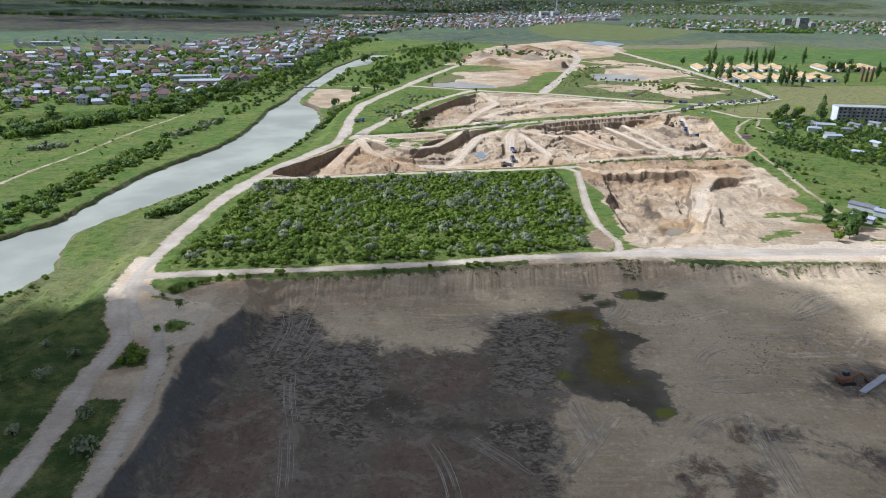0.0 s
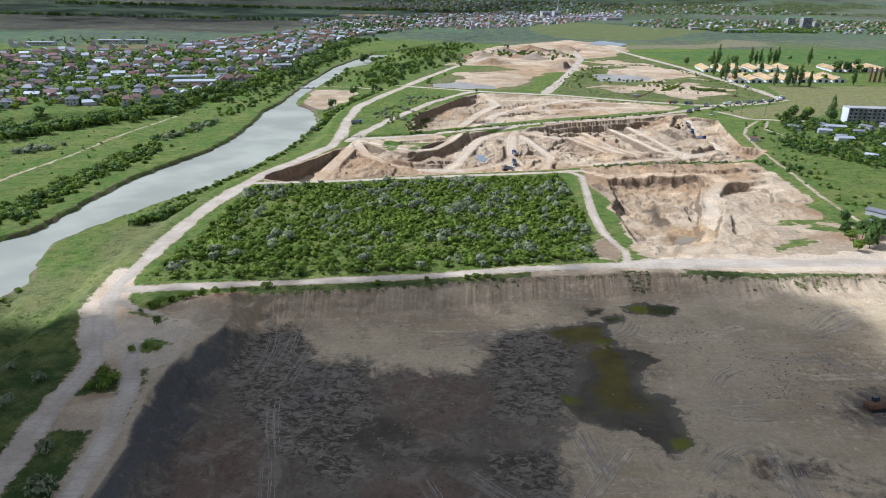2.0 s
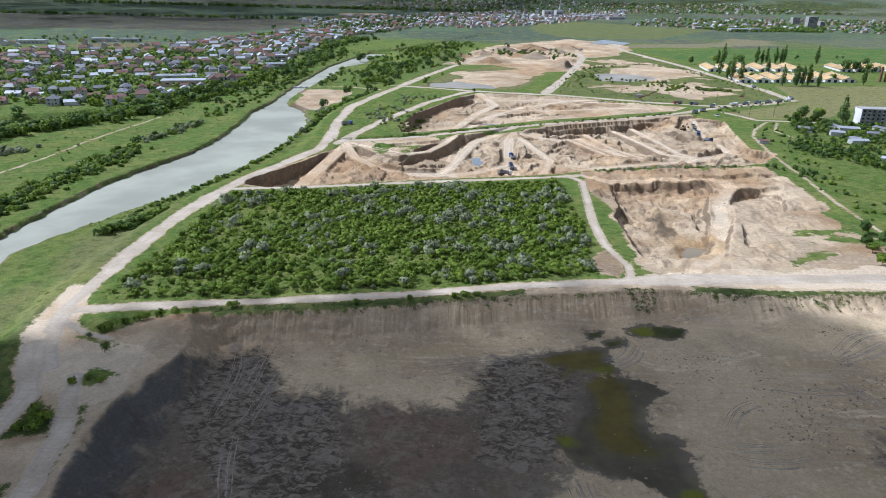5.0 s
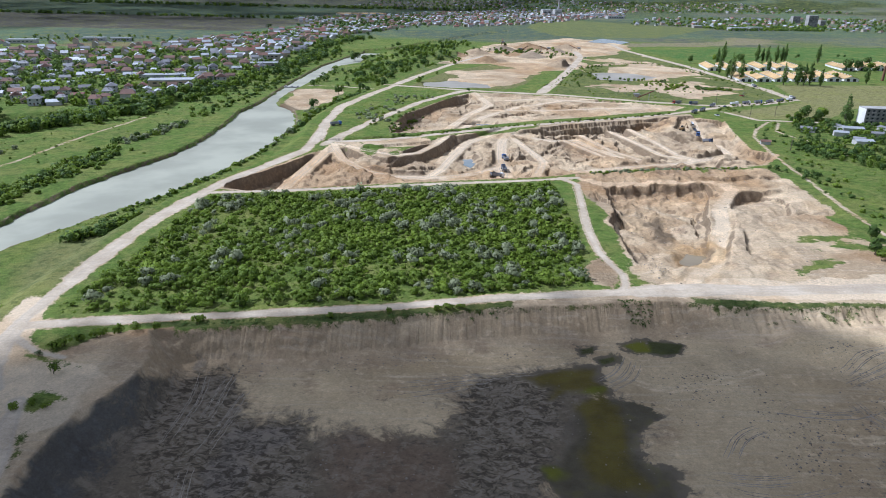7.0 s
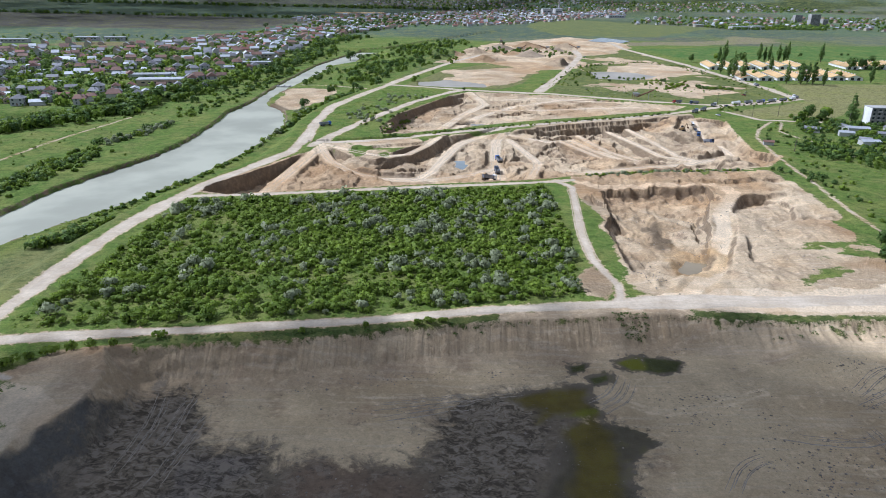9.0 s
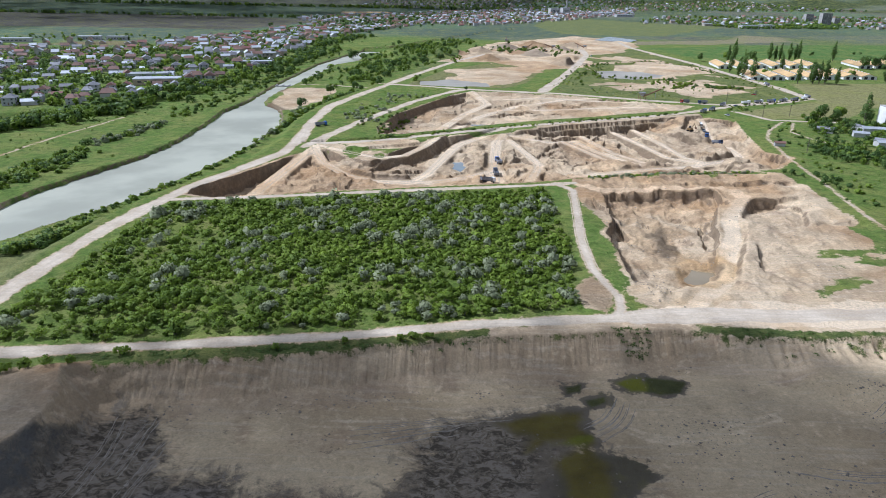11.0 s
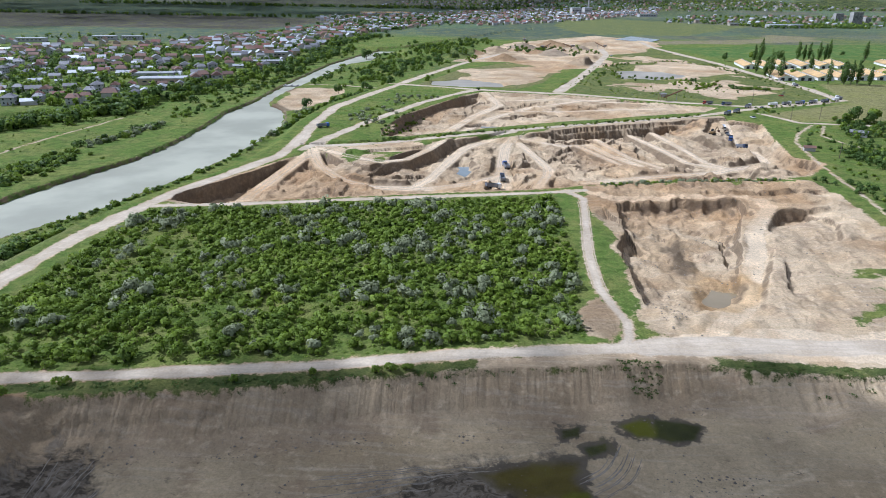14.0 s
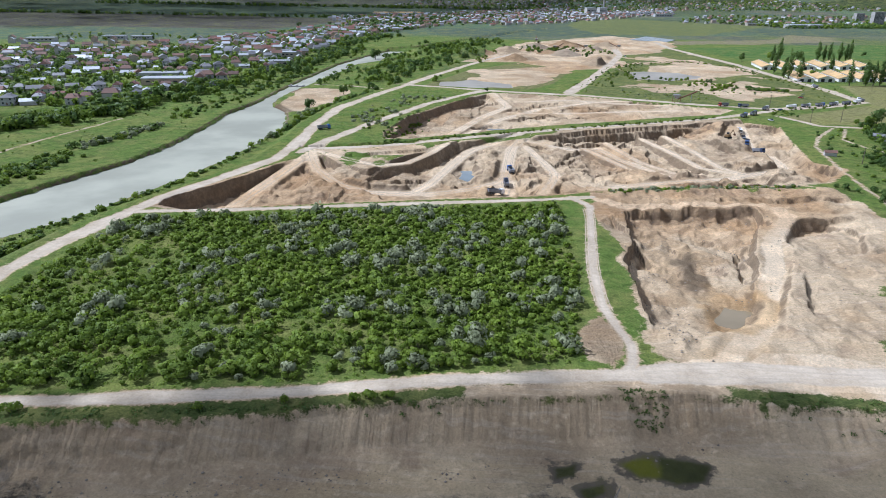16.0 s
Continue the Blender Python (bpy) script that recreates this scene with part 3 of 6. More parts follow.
def shape_land(x, y):
    """Height of the ground and its surface masks at every place."""
    z = fbm(x, y, 60, 3) * 0.35 + fbm(x, y, 9, 5, 3) * 0.12
    # lower ground along the river, and the hills behind the town
    low = region(x, y, BANK_SIDE)
    z = z - 4.2 * smooth(low, -2, 9)
    z = z + smooth(y, 2600, 5200) * (75 + 45 * fbm(x, y, 1300, 8, 3))
    river = region(x, y, RIVER)
    cutbank = np.zeros(x.shape)
    c = cropped(x, y, RIVER, 30)
    cutbank[c] = smooth(line_distance(x[c], y[c], RIVER[22:]) - line_distance(x[c], y[c], RIVER[:22]), 2, 8) * smooth(y[c], 255, 300) * (1 - smooth(y[c], 600, 680))
    z = z + 0.3 * cutbank * smooth(river, -16, -2)
    shore = river + fbm(x, y, 7, 9, 3) * 1.2
    z = z - 3.6 * (smooth(shore, -1.5, 3) * (1 - cutbank) + cutbank * smooth(shore, -0.3, 0.9)) - 0.3 * cutbank * smooth(shore, -0.5, 1.2)
    z = z - 1.6 * smooth(strip(x, y, CREEK, 5), -2, 2)
    # the near pit: a raw earth wall with gullies round a muddy floor
    pit = region(x, y, NEAR_PIT) + fbm(x, y, 14, 11, 3) * 1.3
    depth = 8.2 - 2.2 * smooth(x, 20, 110) + 0.6 * smooth(-x, 0, 60)
    # rain rills run straight down the face; a caved-in scarp follows the rim in the west
    warp = 0.9 * fbm(x, y, 11, 12, 2)
    rill = 0.5 - np.abs(fbm(x + warp, y * 0.05, 3.1, 13, 2)) + 0.55 * (0.5 - np.abs(fbm(x + warp, y * 0.07, 1.55, 17, 1)))
    wide = 8.0 + 4.0 * smooth(x, -62, -42)
    face = np.clip((pit - 0.3) / wide, 0, 1)
    k = smooth(pit, 0, 1.2) * 0.13 + 0.87 * (0.72 * np.clip(face / 0.58, 0, 1) + 0.28 * np.clip((face - 0.5) / 0.5, 0, 1))
    z = z * (1 - smooth(pit, 0, 6)) - depth * k + 0.72 * rill * smooth(pit, 0.8, 2.6) * (1 - smooth(pit, 0.5 * wide, 0.85 * wide))
    caved = smooth(x, -66, -58) * (1 - smooth(x, -26, -16))
    z = z - caved * 0.9 * smooth(pit + 0.8 * fbm(x, y, 5, 18, 3), 3.4, 3.9) * (1 - smooth(pit, 4, 10))
    floor = smooth(pit, 10, 18)
    churn = np.full(x.shape, FAR)
    for pts in CHURNED:
        churn = np.maximum(churn, region(x, y, pts))
    rough_mud = smooth(churn + 3 * fbm(x, y, 9, 19, 3), -2, 3)
    z = z + floor * (0.45 * fbm(x, y, 26, 14, 4) + (0.14 + 0.26 * rough_mud) * fbm(x, y, 3.2, 15, 3) + (0.12 + 0.4 * rough_mud) * (0.5 - np.abs(fbm(x, y, 6, 16, 3))))
    shelf = region(x, y, [(118, 236), (112, 228), (130, 218), (170, 214), (240, 200), (240, 240), (170, 243)])
    z = z + 2.6 * smooth(shelf, -4, 5)
    # the middle quarry, cut in benches with heaps left standing
    q = region(x, y, QUARRY_MID) + fbm(x, y, 12, 21, 3) * 1.6
    inq = smooth(q, 0, 1.5)
    ridges = 1 - np.abs(fbm(x, y, 34, 22, 4))
    along, across = x * 0.62 - y * 0.78, x * 0.78 + y * 0.62
    spurs = (0.55 - np.abs(fbm(along * 0.16, across, 15, 29, 3))) * smooth(x, 50, 80)
    bench = np.floor(2.2 * fbm(x, y, 46, 23, 3) + 0.5) * 1.3
    qz = -5.6 + 3.4 * spurs + (1.5 + 1.1 * smooth(x, 40, 90)) * (ridges - 0.5) + bench + 1.0 * fbm(x, y, 9, 24, 4) + 1.1 * (1 - np.abs(fbm(x, y, 13, 25, 3)) - 0.6) + 0.5 * fbm(x, y, 3.4, 27, 2) + 0.9 * (0.6 - np.abs(fbm(x, y, 5.5, 28, 3)))
    heap = np.exp(-(((x - 182) / 16) ** 2 + ((y - 545) / 26) ** 2)) * 8 + np.exp(-(((x - 150) / 22) ** 2 + ((y - 520) / 20) ** 2)) * 4 + np.exp(-(((x - 120) / 26) ** 2 + ((y - 450) / 10) ** 2)) * 4 + np.exp(-(((x + 42) / 20) ** 2 + ((y - 424) / 26) ** 2)) * 3.2 + np.exp(-(((x + 10) / 22) ** 2 + ((y - 408) / 9) ** 2)) * 3
    west = smooth(-x, 62, 78) * 2.0
    z = z * (1 - inq) + inq * np.minimum(qz + heap - west, -0.3 + heap * 0.8)
    # the northern quarry
    q2 = region(x, y, QUARRY_NORTH) + fbm(x, y, 12, 31, 3) * 1.6
    in2 = smooth(q2, 0, 2.5)
    q2z = -3.2 + 1.6 * (1 - np.abs(fbm(x, y, 30, 32, 4))) + np.floor(2 * fbm(x, y, 40, 33, 2) + 0.5) * 1.1 + 1.0 * fbm(x, y, 9, 34, 4)
    z = z * (1 - in2) + in2 * np.minimum(q2z, -0.2)
    cut = region(x, y, CUT_NORTH) + fbm(x, y, 9, 35, 3) * 1.2
    z = z - 5.0 * smooth(cut, 0.5, 4)
    # the pit on the right with its steep far wall
    p3 = region(x, y, PIT_RIGHT) + fbm(x, y, 8, 41, 3) * 0.7 + 0.5 * fbm(x, y, 2.6, 38, 2)
    z = z - (5.4 + 0.8 * fbm(x, y, 12, 42, 4)) * (0.72 * smooth(p3, 0, 1.0) + 0.28 * smooth(p3, 1.5, 5)) * smooth(y, 268, 292)
    z = z + smooth(p3, 1, 4) * (0.9 * (0.6 - np.abs(fbm(x, y, 7, 40, 3))) + 0.4 * fbm(x, y, 3, 39, 2))
    z = z - 2.4 * smooth(region(x, y, PIT_EAST) + fbm(x, y, 7, 43, 3), 0, 2.5)
    sandy = region(x, y, SAND_RIGHT)
    z = z + smooth(sandy, 0, 6) * (0.9 * fbm(x, y, 11, 44, 4) + 0.5 * fbm(x, y, 3.2, 45, 2) + 0.6 * (0.5 - np.abs(fbm(x, y, 6, 50, 3))))
    z = z + 1.7 * np.exp(-((y - 405 - 0.16 * (x - 130)) / 4.5) ** 2) * smooth(x, 86, 96) * (1 - smooth(x, 185, 198)) * (0.7 + 0.6 * fbm(x, y, 9, 46, 3))
    z = z + 2.2 * smooth(region(x, y, [(-84, 210), (-82, 217), (-66, 222), (-62, 214), (-66, 204)]) + fbm(x, y, 5, 47, 3) * 1.5, -2, 4) * (0.6 + 0.4 * fbm(x, y, 4, 48, 3))
    z = z - 3.6 * smooth(region(x, y, POND_N) + 7 * fbm(x, y, 22, 60, 3), -14, 4)
    yard = region(x, y, PLANT_YARD)
    z = z + smooth(yard, 0, 20) * (np.maximum(0, 1.8 * fbm(x, y, 45, 49, 4)) + 0.7 * (0.6 - np.abs(fbm(x, y, 16, 87, 3))))
    z = z + 3 * np.exp(-(((x - 172) / 20) ** 2 + ((y - 1010) / 30) ** 2))
    for hx, hy, hr, hh in GRAVEL_HEAPS:
        z = z + hh * np.maximum(0, 1 - np.hypot(x - hx, (y - hy) * 0.8) / hr) ** 1.1 * (1 + 0.25 * fbm(x, y, 9, 69, 3))
    z = z - 1.4 * smooth(region(x, y, POND_W) + 3 * fbm(x, y, 12, 67, 3), -6, 2)
    for line, drop in SCARPS:
        c = cropped(x, y, line, 16)
        d = line_distance(x[c], y[c], line)
        (ax, ay), (bx, by) = line[0], line[-1]
        side = ((x[c] - ax) * (by - ay) - (y[c] - ay) * (bx - ax)) / math.hypot(bx - ax, by - ay) + fbm(x[c], y[c], 6, 26, 3) * 1.4
        z[c] -= 1.15 * drop * smooth(side, 0, 0.8) * np.exp(-np.maximum(side, 0) / 7) * (1 - smooth(d, 4, 14))
    for line, heights, width in TRACKS:
        level_along(z, x, y, line, heights, width * 0.5, 3.0)
    for pts, lvl in ((POND_MID, -7.2), (POND_CUT, -6.2), (POND_RIGHT, -6.4)):
        shore = region(x, y, pts) + fbm(x, y, 6, 57, 3) * 2.0
        z = np.where((shore > -12) & (shore < -1), np.maximum(z, lvl + 0.55 + 0.3 * smooth(-shore, 1, 5)), z)
        k = smooth(shore, -3, 4)
        z = z * (1 - k) + lvl * k
    # masks
    road = np.full(x.shape, FAR)
    for line, width in ROADS:
        wide = strip(x, y, line, width) + fbm(x, y, 30, 51, 2) * min(0.6, width / 12)
        road = np.maximum(road, wide + min(1.0, width / 7) * 0.8 * fbm(x, y, 9, 68, 3))
        road = np.where(np.maximum(q, q2) > 0.0, np.minimum(road, -3), road)
        z = z * (1 - smooth(wide, -8, 0)) + smooth(wide, -8, 0) * np.where(z > -0.9, np.clip(z, -0.05, 0.1), z)
    earth = np.maximum(np.maximum(pit - 0.2, road + 0.5), strip(x, y, ROAD_B, 6.0))
    earth = np.maximum(earth, region(x, y, [(34, 244), (92, 253), (92, 246), (60, 242.5), (34, 239)]) + 0.5)
    for pts in SAND_AREAS:
        earth = np.maximum(earth, region(x, y, pts) + (2 if pts is QUARRY_MID else 10 * fbm(x, y, 45, 55, 4) - 2 if pts is PLANT_YARD else 4 * fbm(x, y, 12, 56, 4) + 1 if pts is SAND_RIGHT else 9 * fbm(x, y, 26, 55, 4) - 1 if pts is TAN_WEST else 0))
    strip_n = np.minimum(region(x, y, MEADOW) - 14 + 16 * fbm(x, y, 60, 52, 2) + 9 * fbm(x, y, 16, 52, 4), 4)
    earth = np.maximum(earth, strip_n)
    earth = np.maximum(earth, region(x, y, [(-94, 159), (-79, 160), (-77, 145.5), (-92, 145.5)]) + 0.6 + 0.8 * fbm(x, y, 5, 64, 3))
    for pts in ([(-91, 159), (-82.5, 160.5), (-85.5, 169), (-90.5, 173)], [(-87, 182), (-85, 188), (-79, 186), (-82, 180)]):
        earth = np.minimum(earth, -region(x, y, pts) - 0.6 + 0.9 * fbm(x, y, 4, 63, 3))
    old_dig = region(x, y, [(170, 815), (180, 930), (215, 1030), (300, 1080), (318, 960), (320, 860), (260, 800), (210, 770)])
    earth = np.maximum(earth, np.minimum(old_dig * 0.3 - 6.5 + 12 * fbm(x, y, 34, 58, 4), 3))
    earth = np.maximum(earth, np.minimum(region(x, y, [(130, 700), (150, 800), (300, 800), (325, 700), (250, 660)]) * 0.3 - 8.5 + 14 * fbm(x, y, 30, 59, 4), 3))
    earth = np.maximum(earth, np.minimum(region(x, y, [(138, 258), (230, 258), (225, 290), (196, 300), (180, 318), (150, 306)]) * 0.3 - 2.0 + 6 * fbm(x * 0.5, y, 8, 73, 4), 2))
    earth = np.maximum(earth, -np.abs(river + 0.6 - 0.6 * cutbank) + 0.8 - 0.3 * cutbank)
    verge = region(x, y, [(92, 249), (110, 245), (150, 246), (190, 249), (240, 250), (240, 236), (180, 243), (140, 238), (112, 238), (95, 241)])
    earth = np.where(verge > -4, np.minimum(earth, 4.2 * fbm(x, y, 7, 53, 4) + 4.6 - 0.3 * np.clip(verge, -4, 4)), earth)
    hedge = strip(x, y, [(90, 402), (130, 410), (178, 419)], 7)
    earth = np.where(hedge > -3, np.minimum(earth, 5 * fbm(x, y, 8, 66, 4) + 1.6 - 0.6 * hedge), earth)
    terrace = region(x, y, TERRACE)
    earth = np.where(terrace > 0, np.minimum(earth, 6 * fbm(x, y, 9, 65, 4) + 1.4), earth)
    wet = np.maximum(region(x, y, WET_A), np.maximum(region(x, y, WET_B), region(x, y, WET_C) + 2.5))
    for pts in PUDDLES:
        wet = np.maximum(wet, region(x, y, pts) + 1.0)
    track = np.full(x.shape, FAR)
    track = np.maximum(track, np.minimum(region(x, y, JUNCTION) + 0.6 + 1.4 * fbm(x, y, 8, 97, 3), 0.7))
    track = np.maximum(track, np.minimum(region(x, y, APRON) - 2.0 + 3.4 * fbm(x, y, 11, 99, 4), 0.8))
    for line, width in ((ROAD_PIT[:8], 6.0), (ROAD_PIT[7:], 6.5)):
        track = np.maximum(track, strip(x, y, line, width) + 1.0 * fbm(x, y, 6, 98, 2))
    for line in PIT_TRACKS:
        away = np.abs(strip(x, y, line, 0.0) + 1.1)
        track = np.maximum(track, 0.25 - away + 0.3 * fbm(x, y, 5, 54, 2))
    for line, heights, width in TRACKS:
        track = np.maximum(track, strip(x, y, line, width) - 0.3)
    moss = region(x, y, MOSS) + 0.5
    for pts in ALGAE_LIME + ALGAE_DARK + ALGAE_OLIVE[:1]:
        moss = np.maximum(moss, region(x, y, pts) + 1.0)
    return z, earth, road, wet, moss, track, churn


def joined_lines(spans, lo_end, hi_end, growth):
    """Grid lines through spans of (from, to, step)."""
    mid = np.concatenate([np.arange(a, b, s) for a, b, s in spans])
    lo, s, p = [], spans[0][2], mid[0]
    while p > lo_end:
        s *= growth
        p -= s
        lo.append(p)
    hi, s, p = [], spans[-1][2], mid[-1]
    while p < hi_end:
        s *= growth
        p += s
        hi.append(p)
    return np.array(lo[::-1] + list(mid) + hi)


GX = joined_lines([(-260, -215, 2.4), (-215, -118, 1.3), (-118, 150, 0.52), (150, 195, 0.92), (195, 340, 2.2)], -6000, 6000, 1.06)
GY = joined_lines([(96, 212, 0.85), (212, 248, 0.6), (248, 262, 0.85), (262, 360, 1.5), (360, 600, 1.15), (600, 700, 2.0), (700, 1100, 3.8)], -2500, 6500, 1.035)
X, Y = np.meshgrid(GX, GY)
Z, EARTH, ROAD, WET, ALGAE, TRACK, CHURN = shape_land(X, Y)


def ground_z(x, y):
    i = int(np.clip(np.searchsorted(GX, x) - 1, 0, len(GX) - 2))
    j = int(np.clip(np.searchsorted(GY, y) - 1, 0, len(GY) - 2))
    fx, fy = (x - GX[i]) / (GX[i + 1] - GX[i]), (y - GY[j]) / (GY[j + 1] - GY[j])
    return float((Z[j, i] * (1 - fx) + Z[j, i + 1] * fx) * (1 - fy) + (Z[j + 1, i] * (1 - fx) + Z[j + 1, i + 1] * fx) * fy)


# land cover away from the works: outline and ground colour
COVER = [
    ([(313, 1189), (532, 1292), (856, 1364), (1400, 1500), (1200, 1050), (655, 1033), (574, 1019), (494, 1084), (351, 1025)], (0.09, 0.19, 0.045)),
    ([(360, 785), (515, 802), (900, 830), (900, 700), (430, 664), (363, 640), (308, 581), (249, 580), (240, 607), (332, 669)], (0.30, 0.275, 0.12)),
    (MEADOW, (0.22, 0.21, 0.09)),
    ([(230, 1500), (420, 1480), (700, 1900), (300, 2300), (200, 1800)], (0.16, 0.185, 0.08)),
    ([(-567, 1079), (-446, 1082), (-480, 1160), (-565, 1134)], (0.24, 0.18, 0.11)),
    ([(316, 1252), (386, 1287), (450, 1281), (496, 1323), (634, 1383), (671, 1509), (611, 1577), (549, 1431), (482, 1392), (336, 1337)], (0.30, 0.25, 0.17)),
    ([(-252, 611), (-229, 619), (-211, 646), (-236, 658), (-259, 629)], (0.14, 0.22, 0.045)),
    # far ploughed and green plots, with the blue of haze mixed into their colours
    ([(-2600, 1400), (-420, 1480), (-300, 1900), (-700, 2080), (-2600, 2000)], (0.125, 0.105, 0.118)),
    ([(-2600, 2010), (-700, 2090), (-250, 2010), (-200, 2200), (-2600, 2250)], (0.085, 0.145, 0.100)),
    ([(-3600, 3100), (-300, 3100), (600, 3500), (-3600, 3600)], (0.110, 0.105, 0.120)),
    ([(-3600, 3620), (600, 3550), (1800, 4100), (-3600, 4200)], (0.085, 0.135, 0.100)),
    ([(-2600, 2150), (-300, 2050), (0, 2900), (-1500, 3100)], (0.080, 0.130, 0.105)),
    ([(110, 700), (140, 800), (180, 930), (210, 1050), (300, 1180), (322, 960), (328, 820), (330, 700), (246, 645), (196, 660)], (0.155, 0.18, 0.06)),
    ([(-40, 740), (23, 960), (60, 1050), (-20, 1000)], (0.12, 0.17, 0.05)),
    ([(-112, 224), (-60, 232), (40, 248), (95, 252), (240, 252), (240, 236), (95, 238), (-60, 222)], (0.10, 0.125, 0.038)),
    # near-left grass, darkened to carry the cloud's shade
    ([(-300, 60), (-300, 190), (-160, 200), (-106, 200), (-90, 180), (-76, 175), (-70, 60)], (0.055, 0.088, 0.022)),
    (BUSH_FIELD, (0.13, 0.185, 0.036)),
    ([(255, 560), (400, 560), (330, 330), (196, 300), (205, 400), (220, 500)], (0.14, 0.205, 0.042)),
]


def cover_tint(x, y):
    rng = np.random.default_rng(4)
    # distant plot colours carry a haze blue of their own
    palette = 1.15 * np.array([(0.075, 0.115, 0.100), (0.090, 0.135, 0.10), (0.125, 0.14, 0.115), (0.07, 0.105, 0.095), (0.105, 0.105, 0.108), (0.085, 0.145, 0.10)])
    tint = np.empty(x.shape + (3,))
    tint[:] = (0.140, 0.212, 0.043)
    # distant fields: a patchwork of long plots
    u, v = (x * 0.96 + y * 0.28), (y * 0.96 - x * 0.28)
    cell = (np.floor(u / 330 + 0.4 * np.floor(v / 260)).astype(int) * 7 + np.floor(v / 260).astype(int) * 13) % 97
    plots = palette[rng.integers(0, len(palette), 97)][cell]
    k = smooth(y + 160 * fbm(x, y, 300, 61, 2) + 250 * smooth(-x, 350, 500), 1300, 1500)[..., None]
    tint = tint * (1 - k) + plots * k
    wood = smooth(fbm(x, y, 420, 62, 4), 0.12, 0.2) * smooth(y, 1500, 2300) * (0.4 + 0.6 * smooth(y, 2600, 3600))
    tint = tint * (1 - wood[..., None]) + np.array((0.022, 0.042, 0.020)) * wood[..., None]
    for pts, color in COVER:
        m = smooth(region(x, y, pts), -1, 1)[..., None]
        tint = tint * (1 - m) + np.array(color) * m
    dryness = smooth(fbm(x * 0.9 + y * 0.2, y * 0.35, 20, 63, 4), -0.2, 0.6) * smooth(region(x, y, [(-160, 190), (-155, 240), (-150, 290), (-118, 330), (-112, 250), (-108, 200)]), -5, 5)
    dryness = 0.75 * dryness
    tint = tint * (1 - dryness[..., None]) + np.array((0.235, 0.225, 0.10)) * dryness[..., None]
    return tint


def soil_tint(x, y):
    """Colour of the bare earth: pale sand, grey clay in the near pit."""
    soil = np.ones(x.shape + (3,))
    for size, seed, tone in ((55, 91, (0.90, 0.82, 0.74)), (17, 92, (0.87, 0.82, 0.76)), (9, 93, (1.16, 1.15, 1.13))):
        k = smooth(fbm(x, y, size, seed, 4), 0.1, 0.6)[..., None]
        soil = soil * (1 - k) + soil * np.array(tone) * k
    k = smooth(region(x, y, MUD_RIGHT) + 2.5 * fbm(x, y, 6, 94, 3), -1, 1.2)[..., None]
    soil = soil * (1 - k) + np.array((0.40, 0.385, 0.375)) * k
    k = smooth(region(x, y, [(100, 300), (108, 316), (122, 308), (122, 286), (108, 278), (98, 284)]) + 4 * fbm(x, y, 8, 95, 3), -1, 3)[..., None]
    soil = soil * (1 - k) + soil * np.array((0.82, 0.74, 0.62)) * k
    k = smooth(region(x, y, DIRT_CORNER) + 2 * fbm(x, y, 5, 89, 3), -3, 2)[..., None]
    soil = soil * (1 - k) + soil * np.array((0.66, 0.66, 0.66)) * k
    for i, (hx, hy, hr, hh) in enumerate(GRAVEL_HEAPS):
        k = smooth(hr * 0.95 - np.hypot(x - hx, (y - hy) * 0.8), 0, 2)[..., None]
        soil = soil * (1 - k) + np.array(((0.62, 0.63, 0.66), (0.60, 0.52, 0.44), (0.72, 0.70, 0.68))[i % 3]) * k
    k = smooth(region(x, y, RIVER), -6, -3)[..., None]
    soil = soil * (1 - k) + soil * np.array((0.42, 0.42, 0.42)) * k
    # earth round the left tracks is dimmed to stand in for cloud shade
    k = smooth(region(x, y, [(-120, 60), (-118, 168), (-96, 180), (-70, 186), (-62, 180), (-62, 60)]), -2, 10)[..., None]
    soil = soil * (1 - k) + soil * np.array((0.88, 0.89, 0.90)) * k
    # junction earth, dimmed a little for the same cloud shade
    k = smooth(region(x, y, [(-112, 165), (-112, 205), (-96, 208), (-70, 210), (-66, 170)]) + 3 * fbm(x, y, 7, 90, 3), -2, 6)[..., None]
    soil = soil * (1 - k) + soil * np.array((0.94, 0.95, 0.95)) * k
    k = smooth(region(x, y, NEAR_PIT) + 1.3 * fbm(x, y, 14, 11, 3), -0.4, 0.6)[..., None]
    low_floor = smooth(region(x, y, NEAR_PIT) + 3 * fbm(x, y, 9, 96, 3), 10, 15)[..., None]
    # west slope: dark dumped soil, with its shade put into the colour
    shaded_soil = smooth(region(x, y, [(-73, 100), (-74, 124), (-73, 150), (-74, 174), (-71, 182), (-67, 197), (-60, 207), (-58, 180), (-58, 100)]) + 1.0 * fbm(x, y, 4, 100, 3), -0.3, 0.7)[..., None]
    grey = 0.5 + 0.5 * soil.mean(-1, keepdims=True)
    pit_soil = (np.array((0.99, 0.98, 0.955)) * (1 - low_floor) + np.array((1.09, 1.09, 1.02)) * low_floor) * grey
    pit_soil = pit_soil * (1 - shaded_soil) + np.array((0.225, 0.27, 0.36)) * shaded_soil
    return soil * (1 - k) + pit_soil * k


